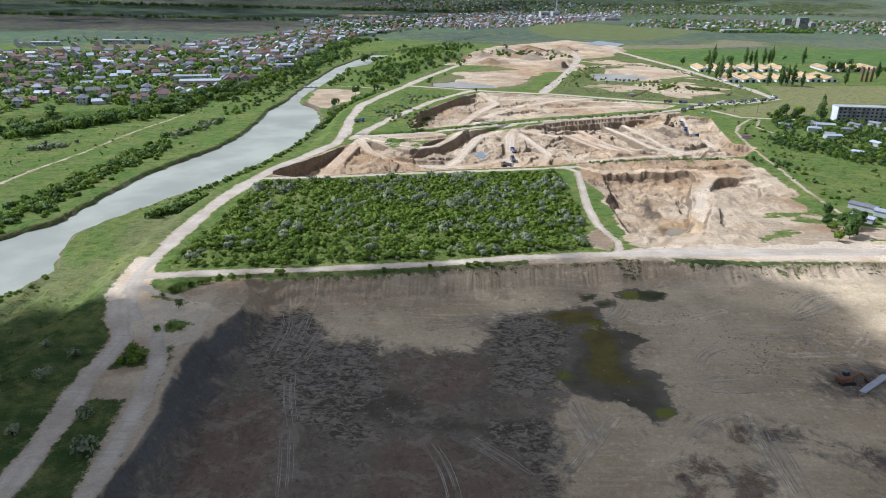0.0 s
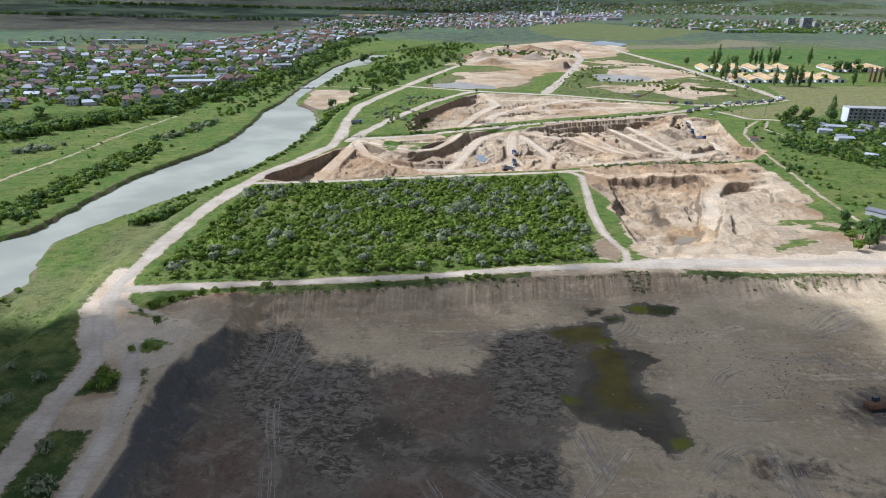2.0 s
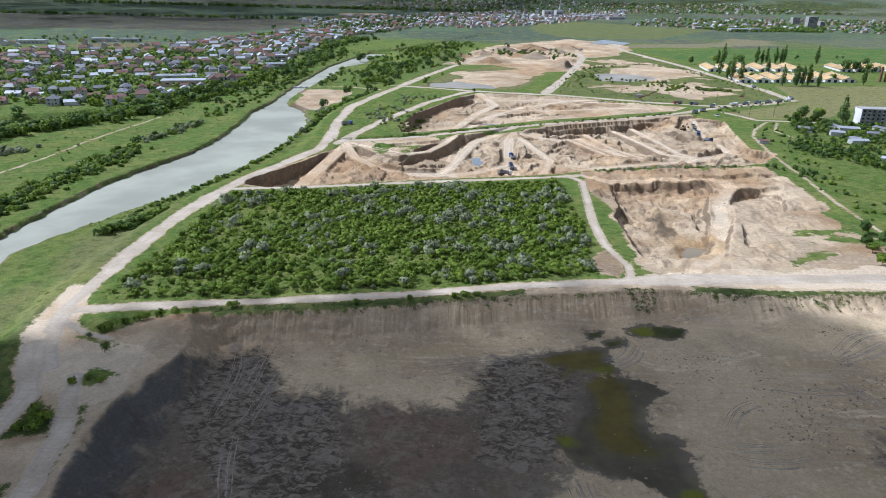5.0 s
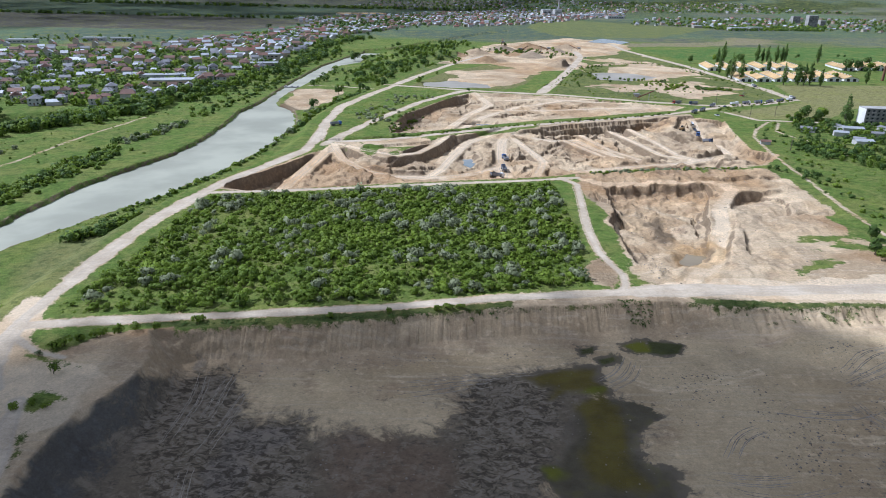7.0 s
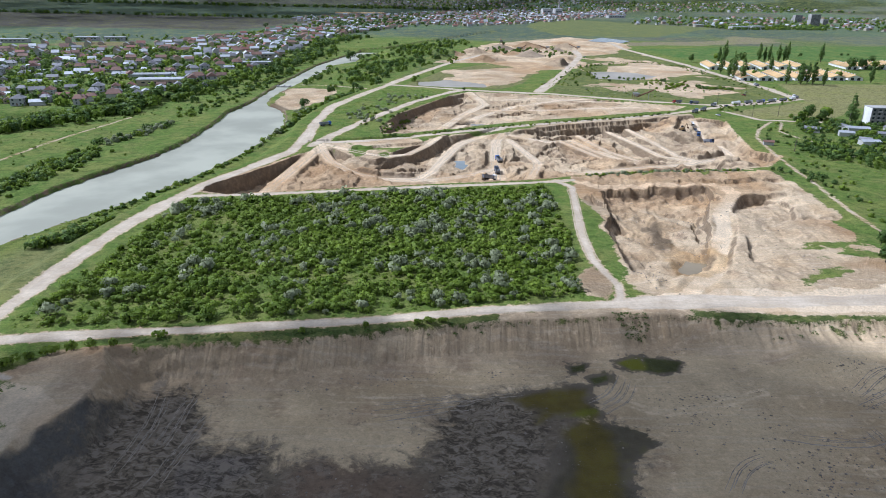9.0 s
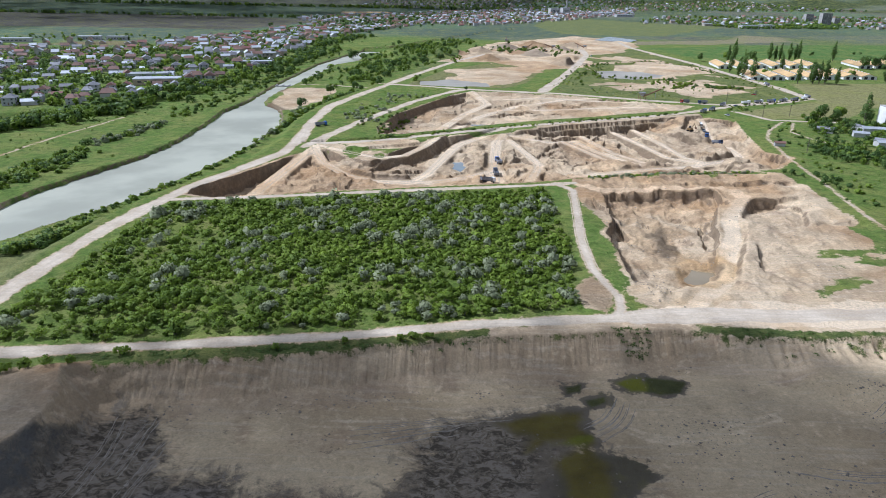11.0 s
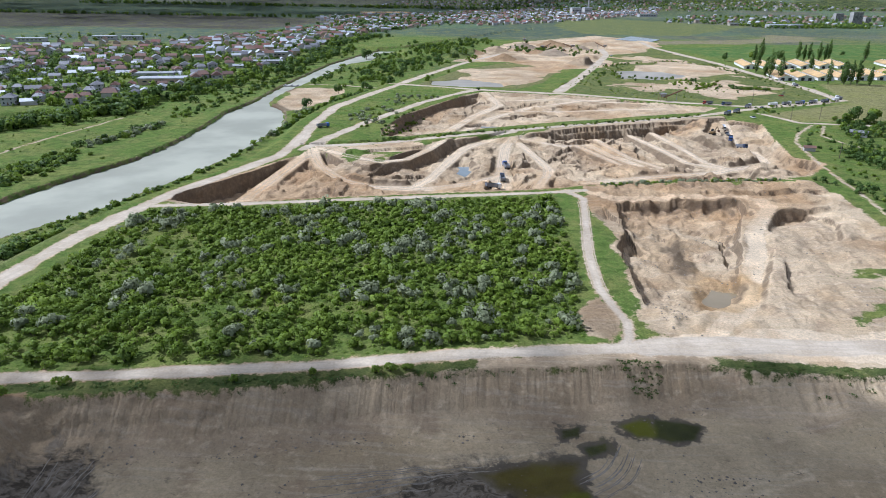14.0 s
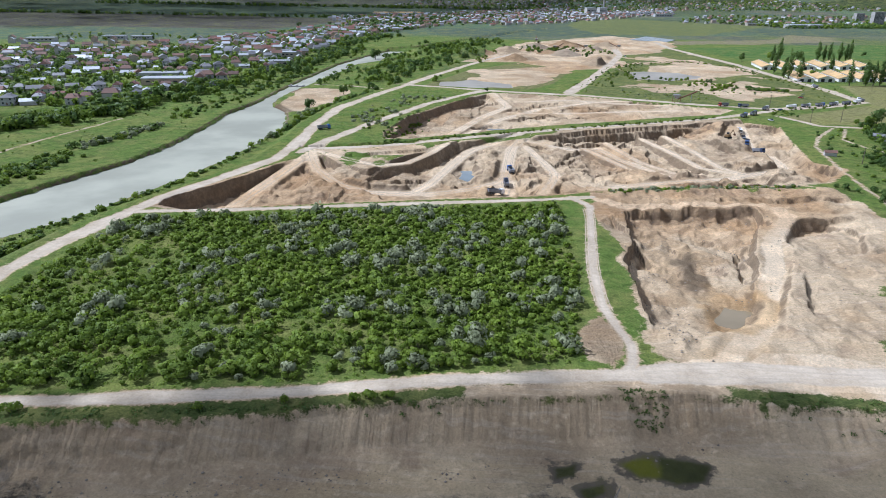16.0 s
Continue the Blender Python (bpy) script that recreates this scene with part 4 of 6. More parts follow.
def mud_tint(x, y):
    """Colour of the wet ground in the near pit: dark silt, brown flats, grey pools, algae."""
    mud = np.empty(x.shape + (3,))
    mud[:] = (0.138, 0.119, 0.088)
    ragged = 2.2 * fbm(x, y, 9, 101, 4)
    for outlines, color, soft in ((BROWN_MUD, (0.140, 0.106, 0.076), 5.0), (PUDDLES, (0.150, 0.104, 0.068), 0.8), ([PUDDLES[0]], (0.085, 0.058, 0.045), 0.6), ([WET_B, WET_C], (0.095, 0.075, 0.060), 1.5),
                                  (DARK_MUD, (0.080, 0.071, 0.052), 3.0), (WET_POOLS, (0.142, 0.128, 0.110), 1.2), ([MOSS], (0.090, 0.080, 0.052), 2.5),
                                  (ALGAE_OLIVE, (0.108, 0.090, 0.022), 2.6), (ALGAE_DARK, (0.060, 0.068, 0.024), 0.8), (ALGAE_LIME, (0.130, 0.140, 0.018), 1.6)):
        wander = ragged if soft > 1 else 0.35 * ragged
        for pts in outlines:
            k = smooth(region(x, y, pts) + wander, -soft * 0.5, soft)[..., None]
            mud = mud * (1 - k) + np.array(color) * k
    return mud * np.array((1.32, 1.25, 1.18))


def mesh_object(name, verts, quads, material, parent=None):
    me = bpy.data.meshes.new(name)
    me.vertices.add(len(verts))
    me.vertices.foreach_set("co", np.asarray(verts, np.float32).ravel())
    me.loops.add(quads.size)
    me.loops.foreach_set("vertex_index", quads.astype(np.int32).ravel())
    me.polygons.add(len(quads))
    me.polygons.foreach_set("loop_start", np.arange(0, quads.size, quads.shape[1], dtype=np.int32))
    me.update(calc_edges=True)
    me.materials.append(material)
    ob = new(name, me)
    ob.parent = parent
    return ob


def build_ground():
    ny, nx = X.shape
    idx = np.arange(ny * nx).reshape(ny, nx)
    quads = np.stack([idx[:-1, :-1], idx[:-1, 1:], idx[1:, 1:], idx[1:, :-1]], -1).reshape(-1, 4)
    ob = mesh_object("ground", np.stack([X, Y, Z], -1).reshape(-1, 3), quads, LAND)
    me = ob.data
    for name, field in (("earth", EARTH), ("road", ROAD), ("wet", WET), ("moss", ALGAE), ("track", TRACK), ("churn", CHURN)):
        a = me.attributes.new(name, "FLOAT", "POINT")
        a.data.foreach_set("value", np.clip(field, -30, 30).astype(np.float32).ravel())
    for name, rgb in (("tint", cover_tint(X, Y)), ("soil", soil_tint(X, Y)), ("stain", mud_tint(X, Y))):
        a = me.attributes.new(name, "FLOAT_COLOR", "POINT")
        a.data.foreach_set("color", np.concatenate([rgb, np.ones(X.shape + (1,))], -1).astype(np.float32).ravel())
    me.polygons.foreach_set("use_smooth", np.ones(len(me.polygons), bool))
    return tagged(ob, "rolling river plain with sand quarries, dirt roads and grass", "ground", kind="structure")


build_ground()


def sheet(name, pts, z, material, grow, label):
    """A flat sheet of water a little wider than its shore, which the banks hide."""
    cx, cy = sum(p[0] for p in pts) / len(pts), sum(p[1] for p in pts) / len(pts)
    bm = bmesh.new()
    n = len(pts)
    vs = []
    for i, (px, py) in enumerate(pts):
        (ax, ay), (bx, by) = pts[i - 1], pts[(i + 1) % n]
        tx, ty = bx - ax, by - ay
        s = math.hypot(tx, ty) or 1
        nx_, ny_ = ty / s, -tx / s
        if inside_test(np.array([px + nx_ * 0.5]), np.array([py + ny_ * 0.5]), pts)[0]:
            nx_, ny_ = -nx_, -ny_
        vs.append(bm.verts.new((px + nx_ * grow, py + ny_ * grow, z)))
    f = bm.faces.new(vs)
    if f.normal.z < 0 or sum((b.co.x - a.co.x) * (b.co.y + a.co.y) for a, b in zip(vs, vs[1:] + vs[:1])) > 0:
        f.normal_flip()
    bmesh.ops.triangulate(bm, faces=[f])
    me = bpy.data.meshes.new(name)
    bm.to_mesh(me)
    bm.free()
    me.materials.append(material)
    return tagged(new(name, me), label, "water", kind="structure")


sheet("water", RIVER, -6.0, RIVER_WATER, 3, "wide slow river of silty grey-green water")
sheet("water", POND_N, -2.9, POND_WATER, 4, "shallow pale pond in an old dig")
sheet("water", POND_W, -0.75, POND_WATER, 5, "shallow silty puddle spread beside the works road")
sheet("water", POND_FAR, 0.6, CLEAR_POND, 2, "small blue-grey settling pond")
sheet("water", POND_MID, -6.8, CLEAR_POND, 6, "small blue-grey pool on the quarry floor")
sheet("water", POND_CUT, -5.8, CLEAR_POND, 6, "shallow grey pool below the sand bank")
sheet("water", POND_RIGHT, -6.0, MURKY_WATER, 6, "small murky pool in the sand pit")

# ---- building blocks ----
def part(name, bm, material, parent, label=""):
    """Links a bmesh as one mesh object under a thing or a part."""
    me = bpy.data.meshes.new(name)
    bm.to_mesh(me)
    bm.free()
    me.materials.append(material)
    ob = new(name, me)
    ob.parent = parent
    if label:
        ob["label"] = label
    return ob


PATTERNS = []  # first copies, taken away once all repeats are set


def thing(name, m, label, category, group=""):
    ob = new(name)
    ob.matrix_basis = m
    if m.translation.z < -400:
        PATTERNS.append(ob)
    return tagged(ob, label, category, group)


def box(bm, x0, y0, z0, x1, y1, z1):
    v = [bm.verts.new((x, y, z)) for z in (z0, z1) for x, y in ((x0, y0), (x1, y0), (x1, y1), (x0, y1))]
    for f in ((3, 2, 1, 0), (4, 5, 6, 7), (0, 1, 5, 4), (1, 2, 6, 5), (2, 3, 7, 6), (3, 0, 4, 7)):
        bm.faces.new([v[i] for i in f])
    return v


def tube(bm, a, b, ra, rb, sides=8):
    """A tapered round bar from a to b."""
    a, b = Vector(a), Vector(b)
    q = (b - a).to_track_quat("Z", "Y")
    rings = [[bm.verts.new(p + q @ Vector((r * math.cos(k), r * math.sin(k), 0))) for k in [2 * math.pi * i / sides for i in range(sides)]] for p, r in ((a, ra), (b, rb))]
    for i in range(sides):
        j = (i + 1) % sides
        bm.faces.new((rings[0][i], rings[0][j], rings[1][j], rings[1][i]))
    bm.faces.new(rings[0][::-1])
    bm.faces.new(rings[1])


# ---- plants ----
def leaf_quads(rng, count, lumps, size):
    """Small leaf sprays on the skin of several lumps (centre, radii). Returns verts (n, 4, 3)."""
    weights = np.array([l[1][0] * l[1][2] for l in lumps])
    pick = rng.choice(len(lumps), count, p=weights / weights.sum())
    d = rng.normal(size=(count, 3))
    d /= np.linalg.norm(d, axis=1)[:, None]
    d[:, 2] = np.where(d[:, 2] < -0.7, -d[:, 2], d[:, 2])
    c, r = np.array([l[0] for l in lumps])[pick], np.array([l[1] for l in lumps])[pick]
    p = c + d * r * rng.uniform(0.72, 1.08, (count, 1))
    n = d + rng.normal(scale=0.45, size=(count, 3))
    n /= np.linalg.norm(n, axis=1)[:, None]
    t = np.cross(n, rng.normal(size=(count, 3)))
    t /= np.linalg.norm(t, axis=1)[:, None]
    b = np.cross(n, t)
    s = size * rng.uniform(0.6, 1.35, (count, 1))
    return np.stack([p + t * s, p + b * s * 0.7, p - t * s, p - b * s * 0.7], 1)


def lumpy(rng, count, width, height, base=0.0):
    out = []
    for _ in range(count):
        a, k = rng.uniform(0, 2 * math.pi), math.sqrt(rng.uniform(0, 1)) * width * 0.33
        r = width * rng.uniform(0.17, 0.3)
        out.append(((k * math.cos(a), k * math.sin(a), base + height * rng.uniform(0.3, 0.72)), (r * 1.1, r * 1.1, height * rng.uniform(0.24, 0.36))))
    return out


def puff_normals(quads):
    """Leaf normals that lean outward, so that a crown is shaded as a rounded mass."""
    mid = quads.mean(1)
    out = (mid - mid.mean(0)) / (mid.std(0) + 1e-6)
    out[:, 2] += 0.7
    out /= np.linalg.norm(out, axis=1)[:, None]
    card = np.cross(quads[:, 0] - quads[:, 2], quads[:, 1] - quads[:, 3])
    card /= np.linalg.norm(card, axis=1)[:, None] + 1e-9
    card *= np.where((card * out).sum(1) < 0, -1.0, 1.0)[:, None]
    n = 0.62 * out + 0.38 * card
    n /= np.linalg.norm(n, axis=1)[:, None]
    return n


def crown_mesh(name, quads, material, normals=None):
    v = quads.reshape(-1, 3)
    normals = puff_normals(quads) if normals is None else normals
    me = bpy.data.meshes.new(name)
    me.vertices.add(len(v))
    me.vertices.foreach_set("co", v.astype(np.float32).ravel())
    me.loops.add(len(v))
    me.loops.foreach_set("vertex_index", np.arange(len(v), dtype=np.int32))
    me.polygons.add(len(quads))
    me.polygons.foreach_set("loop_start", np.arange(0, len(v), 4, dtype=np.int32))
    me.update(calc_edges=True)
    me.polygons.foreach_set("use_smooth", np.ones(len(quads), bool))
    me.normals_split_custom_set_from_vertices(np.repeat(normals, 4, 0))
    me.materials.append(material)
    return me


def bush_quads(rng, width, height, count, size, base=0.0):
    return leaf_quads(rng, count, lumpy(rng, int(rng.integers(4, 8)), width, height, base), size)


def stems(rng, width, height):
    bm = bmesh.new()
    for i in range(4):
        a = i * 1.57 + rng.uniform(-0.5, 0.5)
        tube(bm, (0.1 * math.cos(a), 0.1 * math.sin(a), -0.2), (width * 0.25 * math.cos(a), width * 0.25 * math.sin(a), height * 0.55), 0.06, 0.025, 4)
    return bm


def bush_template(seed, material, label, width, height, count=210, size=0.32):
    rng = np.random.default_rng(seed)
    ob = thing("bush", pose(0, 0, -500), label, "bush", "bushes in the scrub field")
    part("trunk", stems(rng, width, height), BARK, ob)
    c = new("crown", crown_mesh("crown", bush_quads(rng, width, height, count, size), material))
    c.parent = ob
    return ob


def tree_template(seed, name, label, material, height, width, count=520, size=0.42, group="", slim=False):
    rng = np.random.default_rng(seed)
    ob = thing(name, pose(0, 0, -500), label, "tree", group)
    bm = bmesh.new()
    fork = height * (0.22 if not slim else 0.12)
    tube(bm, (0, 0, -0.3), (0, 0, fork), 0.022 * height + 0.05, 0.016 * height + 0.03, 7)
    tube(bm, (0, 0, fork), (0.2, 0.1, height * 0.8), 0.016 * height + 0.03, 0.03, 6)
    for i in range(6):
        a = i * 2.1 + rng.uniform(-0.4, 0.4)
        z0 = fork + (height * 0.5) * i / 6
        tube(bm, (0, 0, z0), (width * 0.3 * math.cos(a), width * 0.3 * math.sin(a), z0 + height * 0.2), 0.01 * height, 0.02, 5)
    part("trunk", bm, BARK, ob)
    if slim:
        lumps = [((rng.uniform(-0.12, 0.12) * width, rng.uniform(-0.12, 0.12) * width, height * (0.16 + 0.78 * k)), [width * (0.5 * (1 - abs(k - 0.42) * 1.35) + 0.04)] * 2 + [height * 0.11]) for k in np.linspace(0, 1, 9)]
    else:
        lumps = lumpy(rng, 9, width, height * 0.85, height * 0.13)
    c = new("crown", crown_mesh("crown", leaf_quads(rng, count, lumps, size), material))
    c.parent = ob
    return ob


def scatter(rng, pts, count, gap, keep=None, tries=14):
    """Random places inside an outline, no two nearer than gap (a number or a function)."""
    px, py = [p[0] for p in pts], [p[1] for p in pts]
    cand = np.stack([rng.uniform(min(px), max(px), count * tries), rng.uniform(min(py), max(py), count * tries)], -1)
    ok = inside_test(cand[:, 0], cand[:, 1], pts)
    cand = cand[ok]
    if keep is not None:
        cand = cand[rng.random(len(cand)) < keep(cand[:, 0], cand[:, 1])]
    cells, out = {}, []
    for x, y in cand:
        i, j = int(x // gap), int(y // gap)
        if all((x - a) ** 2 + (y - b) ** 2 > gap * gap for u in (-1, 0, 1) for v in (-1, 0, 1) for a, b in cells.get((i + u, j + v), ())):
            cells.setdefault((i, j), []).append((x, y))
            out.append((x, y))
            if len(out) == count:
                break
    return out


def mass(name, items, label, category):
    """One object of many plants: items are (quads, x, y, scale, turn), by material."""
    by = {}
    for quads, x, y, s, a, material in items:
        c, d = math.cos(a), math.sin(a)
        rot = np.array([[c, d, 0], [-d, c, 0], [0, 0, 1]])
        by.setdefault(material.name, []).append((quads @ rot * s + np.array([x, y, ground_z(x, y)]), puff_normals(quads) @ rot))
    keys = list(by)
    quads = np.concatenate([q for k in keys for q, n in by[k]])
    me = crown_mesh(name, quads, bpy.data.materials[keys[0]], np.concatenate([n for k in keys for q, n in by[k]]))
    for k in keys[1:]:
        me.materials.append(bpy.data.materials[k])
    idx = np.concatenate([np.full(sum(len(q) for q, n in by[k]), i, np.int32) for i, k in enumerate(keys)])
    me.polygons.foreach_set("material_index", idx)
    return tagged(new(name, me), label, category, kind="stuff")


rng = np.random.default_rng(20)
GREEN_BUSH = [bush_template(100 + i, LEAF_GREEN, "rounded green wild shrub growing in the scrub field", w, h) for i, (w, h) in enumerate(((3.4, 2.2), (2.8, 2.0), (4.2, 2.6), (2.3, 1.6), (3.0, 2.4)))]
SILVER_BUSH = [bush_template(130 + i, LEAF_SILVER, "silvery-grey olive shrub standing among green scrub", w, h) for i, (w, h) in enumerate(((3.6, 2.7), (3.0, 2.3), (4.2, 2.9), (2.5, 2.0)))]
LOW_GREEN = [bush_quads(np.random.default_rng(160 + i), w, h, 95, 0.42, -0.35) for i, (w, h) in enumerate(((3.2, 2.1), (2.6, 1.8), (4.0, 2.5), (2.2, 1.4)))]
LOW_SILVER = [bush_quads(np.random.default_rng(170 + i), w, h, 95, 0.42, -0.35) for i, (w, h) in enumerate(((3.4, 2.5), (2.8, 2.2), (4.0, 2.7)))]


def field_density(x, y):
    d = 0.22 + 0.95 * fbm(x, y, 38, 71, 3) + 0.48 * smooth(x, -80, -5) - 0.25 * smooth(x, 40, 64) + 0.15 * smooth(y, 290, 360)
    return np.clip(d, 0.05, 1) * smooth(region(x, y, BUSH_FIELD), 1.0, 4.0)


def is_silver(x, y):
    a = np.array([x]), np.array([y])
    return 0.07 + 0.08 * float(smooth(a[0], -40, 30)[0]) + 0.38 * float(fbm(*a, 14, 72, 3)[0])


places = scatter(rng, BUSH_FIELD, 2300, 2.05, field_density, 22)
places.sort(key=lambda p: p[1])
rest, singles = [], 0
for x, y in places:
    silver = rng.random() < is_silver(x, y)
    s, a = (0.6 + 0.95 * rng.random() ** 1.6) * (1.15 if silver else 1.0), rng.uniform(0, 6.28)
    if singles < 300:
        src = (SILVER_BUSH if silver else GREEN_BUSH)[int(rng.integers(0, 4))]
        copy_thing(src, pose(x, y, ground_z(x, y), 0, 0, math.degrees(a)) @ Matrix.Scale(s, 4))
        singles += 1
    else:
        src = LOW_SILVER if silver else LOW_GREEN
        rest.append((src[int(rng.integers(0, len(src)))], x, y, s, a, LEAF_SILVER if silver else LEAF_GREEN))
mass("scrub", rest, "dense thicket of green and silvery wild shrubs", "scrub")

# low weeds and tussocks that rough up the grassland
TUFT = [leaf_quads(np.random.default_rng(190 + i), 26, [((0, 0, 0.05), (0.7, 0.7, 0.28)), ((0.5, 0.2, 0.0), (0.4, 0.5, 0.2))], 0.2) for i in range(3)]
weeds = []
for pts, count in ((BUSH_FIELD, 2200), ([(-150, 110), (-150, 215), (-125, 240), (-118, 205), (-100, 110)], 260), ([(-70, 225), (-30, 230), (40, 240.5), (40, 238.5), (-60, 222.5)], 130), ([(95, 247), (180, 248), (180, 241), (110, 238)], 70), ([(68, 246), (78, 246), (77, 238), (71, 238)], 40), ([(200, 300), (226, 500), (250, 555), (330, 560), (300, 330)], 350), ([(-150, 300), (-112, 365), (-100, 395), (-112, 400), (-150, 320)], 160), ([(-60, 505), (-72, 590), (-40, 690), (10, 700), (-10, 640), (-50, 540)], 260)):
    for x, y in scatter(rng, pts, count, 0.9, None, 6):
        dull = pts is not BUSH_FIELD and x > -80 and y < 260
        weeds.append((TUFT[int(rng.integers(0, 3))], x, y, rng.uniform(0.5, 1.3), rng.uniform(0, 6.28), LEAF_DARK if dull else LEAF_GREEN))
mass("weeds", weeds, "low green weeds and grass tussocks", "weeds")

# loose clods and stones on the pit floors
def stones(name, spots, label):
    g = np.random.default_rng(61)
    base = np.array([(1, 0, 0), (0, 1, 0), (-1, 0, 0), (0, -1, 0), (0, 0, 1), (0, 0, -0.6)], float)
    tris = np.array([(0, 1, 4), (1, 2, 4), (2, 3, 4), (3, 0, 4), (1, 0, 5), (2, 1, 5), (3, 2, 5), (0, 3, 5)])
    verts, faces = [], []
    for i, (x, y) in enumerate(spots):
        s = 0.11 + 0.34 * g.random() ** 3
        verts.append(base * g.uniform(0.6, 1.3, (6, 3)) * s * (1, 1, 0.7) + (x, y, ground_z(x, y) + 0.05))
        faces.append(tris + 6 * i)
    return tagged(mesh_object(name, np.concatenate(verts), np.concatenate(faces), CLOD), label, "stones", kind="stuff")


CLOD = surface("clod", (0.27, 0.23, 0.18), 0.95, vary=0.4, scale=2)
spots = []
for pts, count in (([(72, 185), (70, 215), (90, 230), (135, 228), (150, 180), (110, 160)], 1100), ([(-40, 200), (60, 225), (60, 150), (-40, 130)], 500), (PIT_RIGHT, 600), (SAND_RIGHT, 400), ([(-50, 214), (90, 238), (90, 232), (-50, 208)], 500)):
    spots += scatter(rng, pts, count, 0.5, lambda x, y: np.clip(0.4 + 1.2 * fbm(x, y, 14, 84, 3), 0.05, 1), 8)
stones("clods", spots, "scattered dark clods and stones on bare earth")

# scrub and trees along the river and round the works
BIG = [leaf_quads(np.random.default_rng(210 + i), 72, lumpy(np.random.default_rng(215 + i), 7, 7, 6.5, -1.0), 0.95) for i in range(4)]
SMALL = LOW_GREEN


def belt(line, spread, count, kinds, lo, hi, seed):
    g = np.random.default_rng(seed)
    seg = [math.dist(a, b) for a, b in zip(line, line[1:])]
    out = []
    for _ in range(count):
        k = g.random() * sum(seg)
        i = 0
        while k > seg[i]:
            k -= seg[i]
            i += 1
        (ax, ay), (bx, by) = line[i], line[i + 1]
        x, y = ax + (bx - ax) * k / seg[i] + g.normal() * spread, ay + (by - ay) * k / seg[i] + g.normal() * spread
        if region(np.array([x]), np.array([y]), RIVER)[0] > -1.5:
            continue
        mats, shapes = kinds
        out.append((shapes[int(g.integers(0, len(shapes)))], x, y, g.uniform(lo, hi), g.uniform(0, 6.28), mats[int(g.integers(0, len(mats)))]))
    return out


far_bank = belt([(-205, 278), (-199, 300), (-200, 326), (-200, 357), (-197, 382), (-193, 403), (-193, 450)], 5, 330, ((LEAF_GREEN, LEAF_DARK, LEAF_GREEN), SMALL), 0.8, 1.9, 31)
far_bank += belt([(-196, 470), (-192, 492), (-186, 508), (-182, 535)], 4, 60, ((LEAF_SILVER, LEAF_GREEN, LEAF_DARK), SMALL), 0.9, 2.0, 32)
far_bank += belt([(-268, 427), (-263, 440), (-252, 442)], 4, 16, ((LEAF_SILVER,), SMALL), 1.2, 2.2, 30)
far_bank += belt([(-300, 330), (-260, 430), (-230, 540), (-200, 660), (-180, 760)], 34, 330, ((LEAF_GREEN, LEAF_DARK, LEAF_GREEN), SMALL), 0.2, 0.7, 33)
far_bank += belt([(-182, 560), (-176, 640), (-168, 760), (-166, 860)], 6, 150, ((LEAF_DARK, LEAF_GREEN), SMALL), 0.8, 1.8, 34)
mass("scrub", far_bank, "scattered bushes on the grassy floodplain", "scrub")
near_bank = belt([(-140, 325), (-130, 345), (-122, 372), (-112, 402), (-104, 440), (-99, 480)], 1.6, 90, ((LEAF_GREEN, LEAF_DARK), SMALL), 0.5, 1.2, 35)
near_bank += belt([(-131, 306), (-126, 318), (-122, 330)], 2.2, 40, ((LEAF_GREEN, LEAF_DARK), SMALL), 1.0, 1.9, 36)
near_bank += belt([(-98, 500), (-97, 545), (-95, 590), (-84, 650), (-68, 700)], 3.5, 80, ((LEAF_GREEN, LEAF_DARK), SMALL), 0.9, 2.2, 37)
near_bank += belt([(-152, 236), (-150, 222), (-155, 205)], 2, 30, ((LEAF_GREEN,), SMALL), 0.4, 0.9, 38)
near_bank += belt([(-44, 525), (-46, 585), (-30, 650), (-14, 660)], 7, 70, ((LEAF_GREEN, LEAF_SILVER, LEAF_SILVER), SMALL), 0.7, 1.4, 39)
near_bank += belt([(-40, 482), (0, 500), (60, 533), (120, 560), (190, 596)], 1.5, 170, ((LEAF_GREEN, LEAF_DARK), SMALL), 0.3, 0.9, 40)
near_bank += belt([(90, 402), (130, 410), (175, 420)], 2.2, 130, ((LEAF_GREEN, LEAF_SILVER), SMALL), 0.3, 0.9, 41)
near_bank += belt([(-25, 505), (-22, 545), (-14, 590)], 4, 60, ((LEAF_GREEN, LEAF_DARK), SMALL), 0.5, 1.1, 42)
near_bank += belt([(235, 720), (245, 760), (225, 780)], 9, 40, ((LEAF_GREEN,), SMALL), 0.8, 1.6, 43)
near_bank += belt([(240, 600), (246, 630), (320, 672)], 4, 40, ((LEAF_GREEN, LEAF_DARK), SMALL), 0.5, 1.0, 44)
near_bank += belt([(-160, 1000), (-200, 1150), (-160, 1300)], 30, 60, ((LEAF_DARK,), SMALL), 1, 2, 45)
near_bank += belt([(262, 745), (290, 737)], 5, 45, ((LEAF_DARK, LEAF_GREEN), SMALL), 0.8, 1.7, 46)
near_bank += belt([(117, 736), (139, 789), (170, 877), (200, 940)], 9, 110, ((LEAF_GREEN, LEAF_DARK), SMALL), 0.4, 1.1, 47)
near_bank += belt([(205, 940), (270, 985), (310, 940), (318, 830), (322, 740)], 7, 130, ((LEAF_GREEN, LEAF_DARK), SMALL), 0.4, 1.0, 48)
near_bank += belt([(205, 300), (212, 380), (226, 455), (240, 520), (262, 556)], 6, 70, ((LEAF_DARK, LEAF_GREEN), SMALL), 0.4, 1.3, 49)
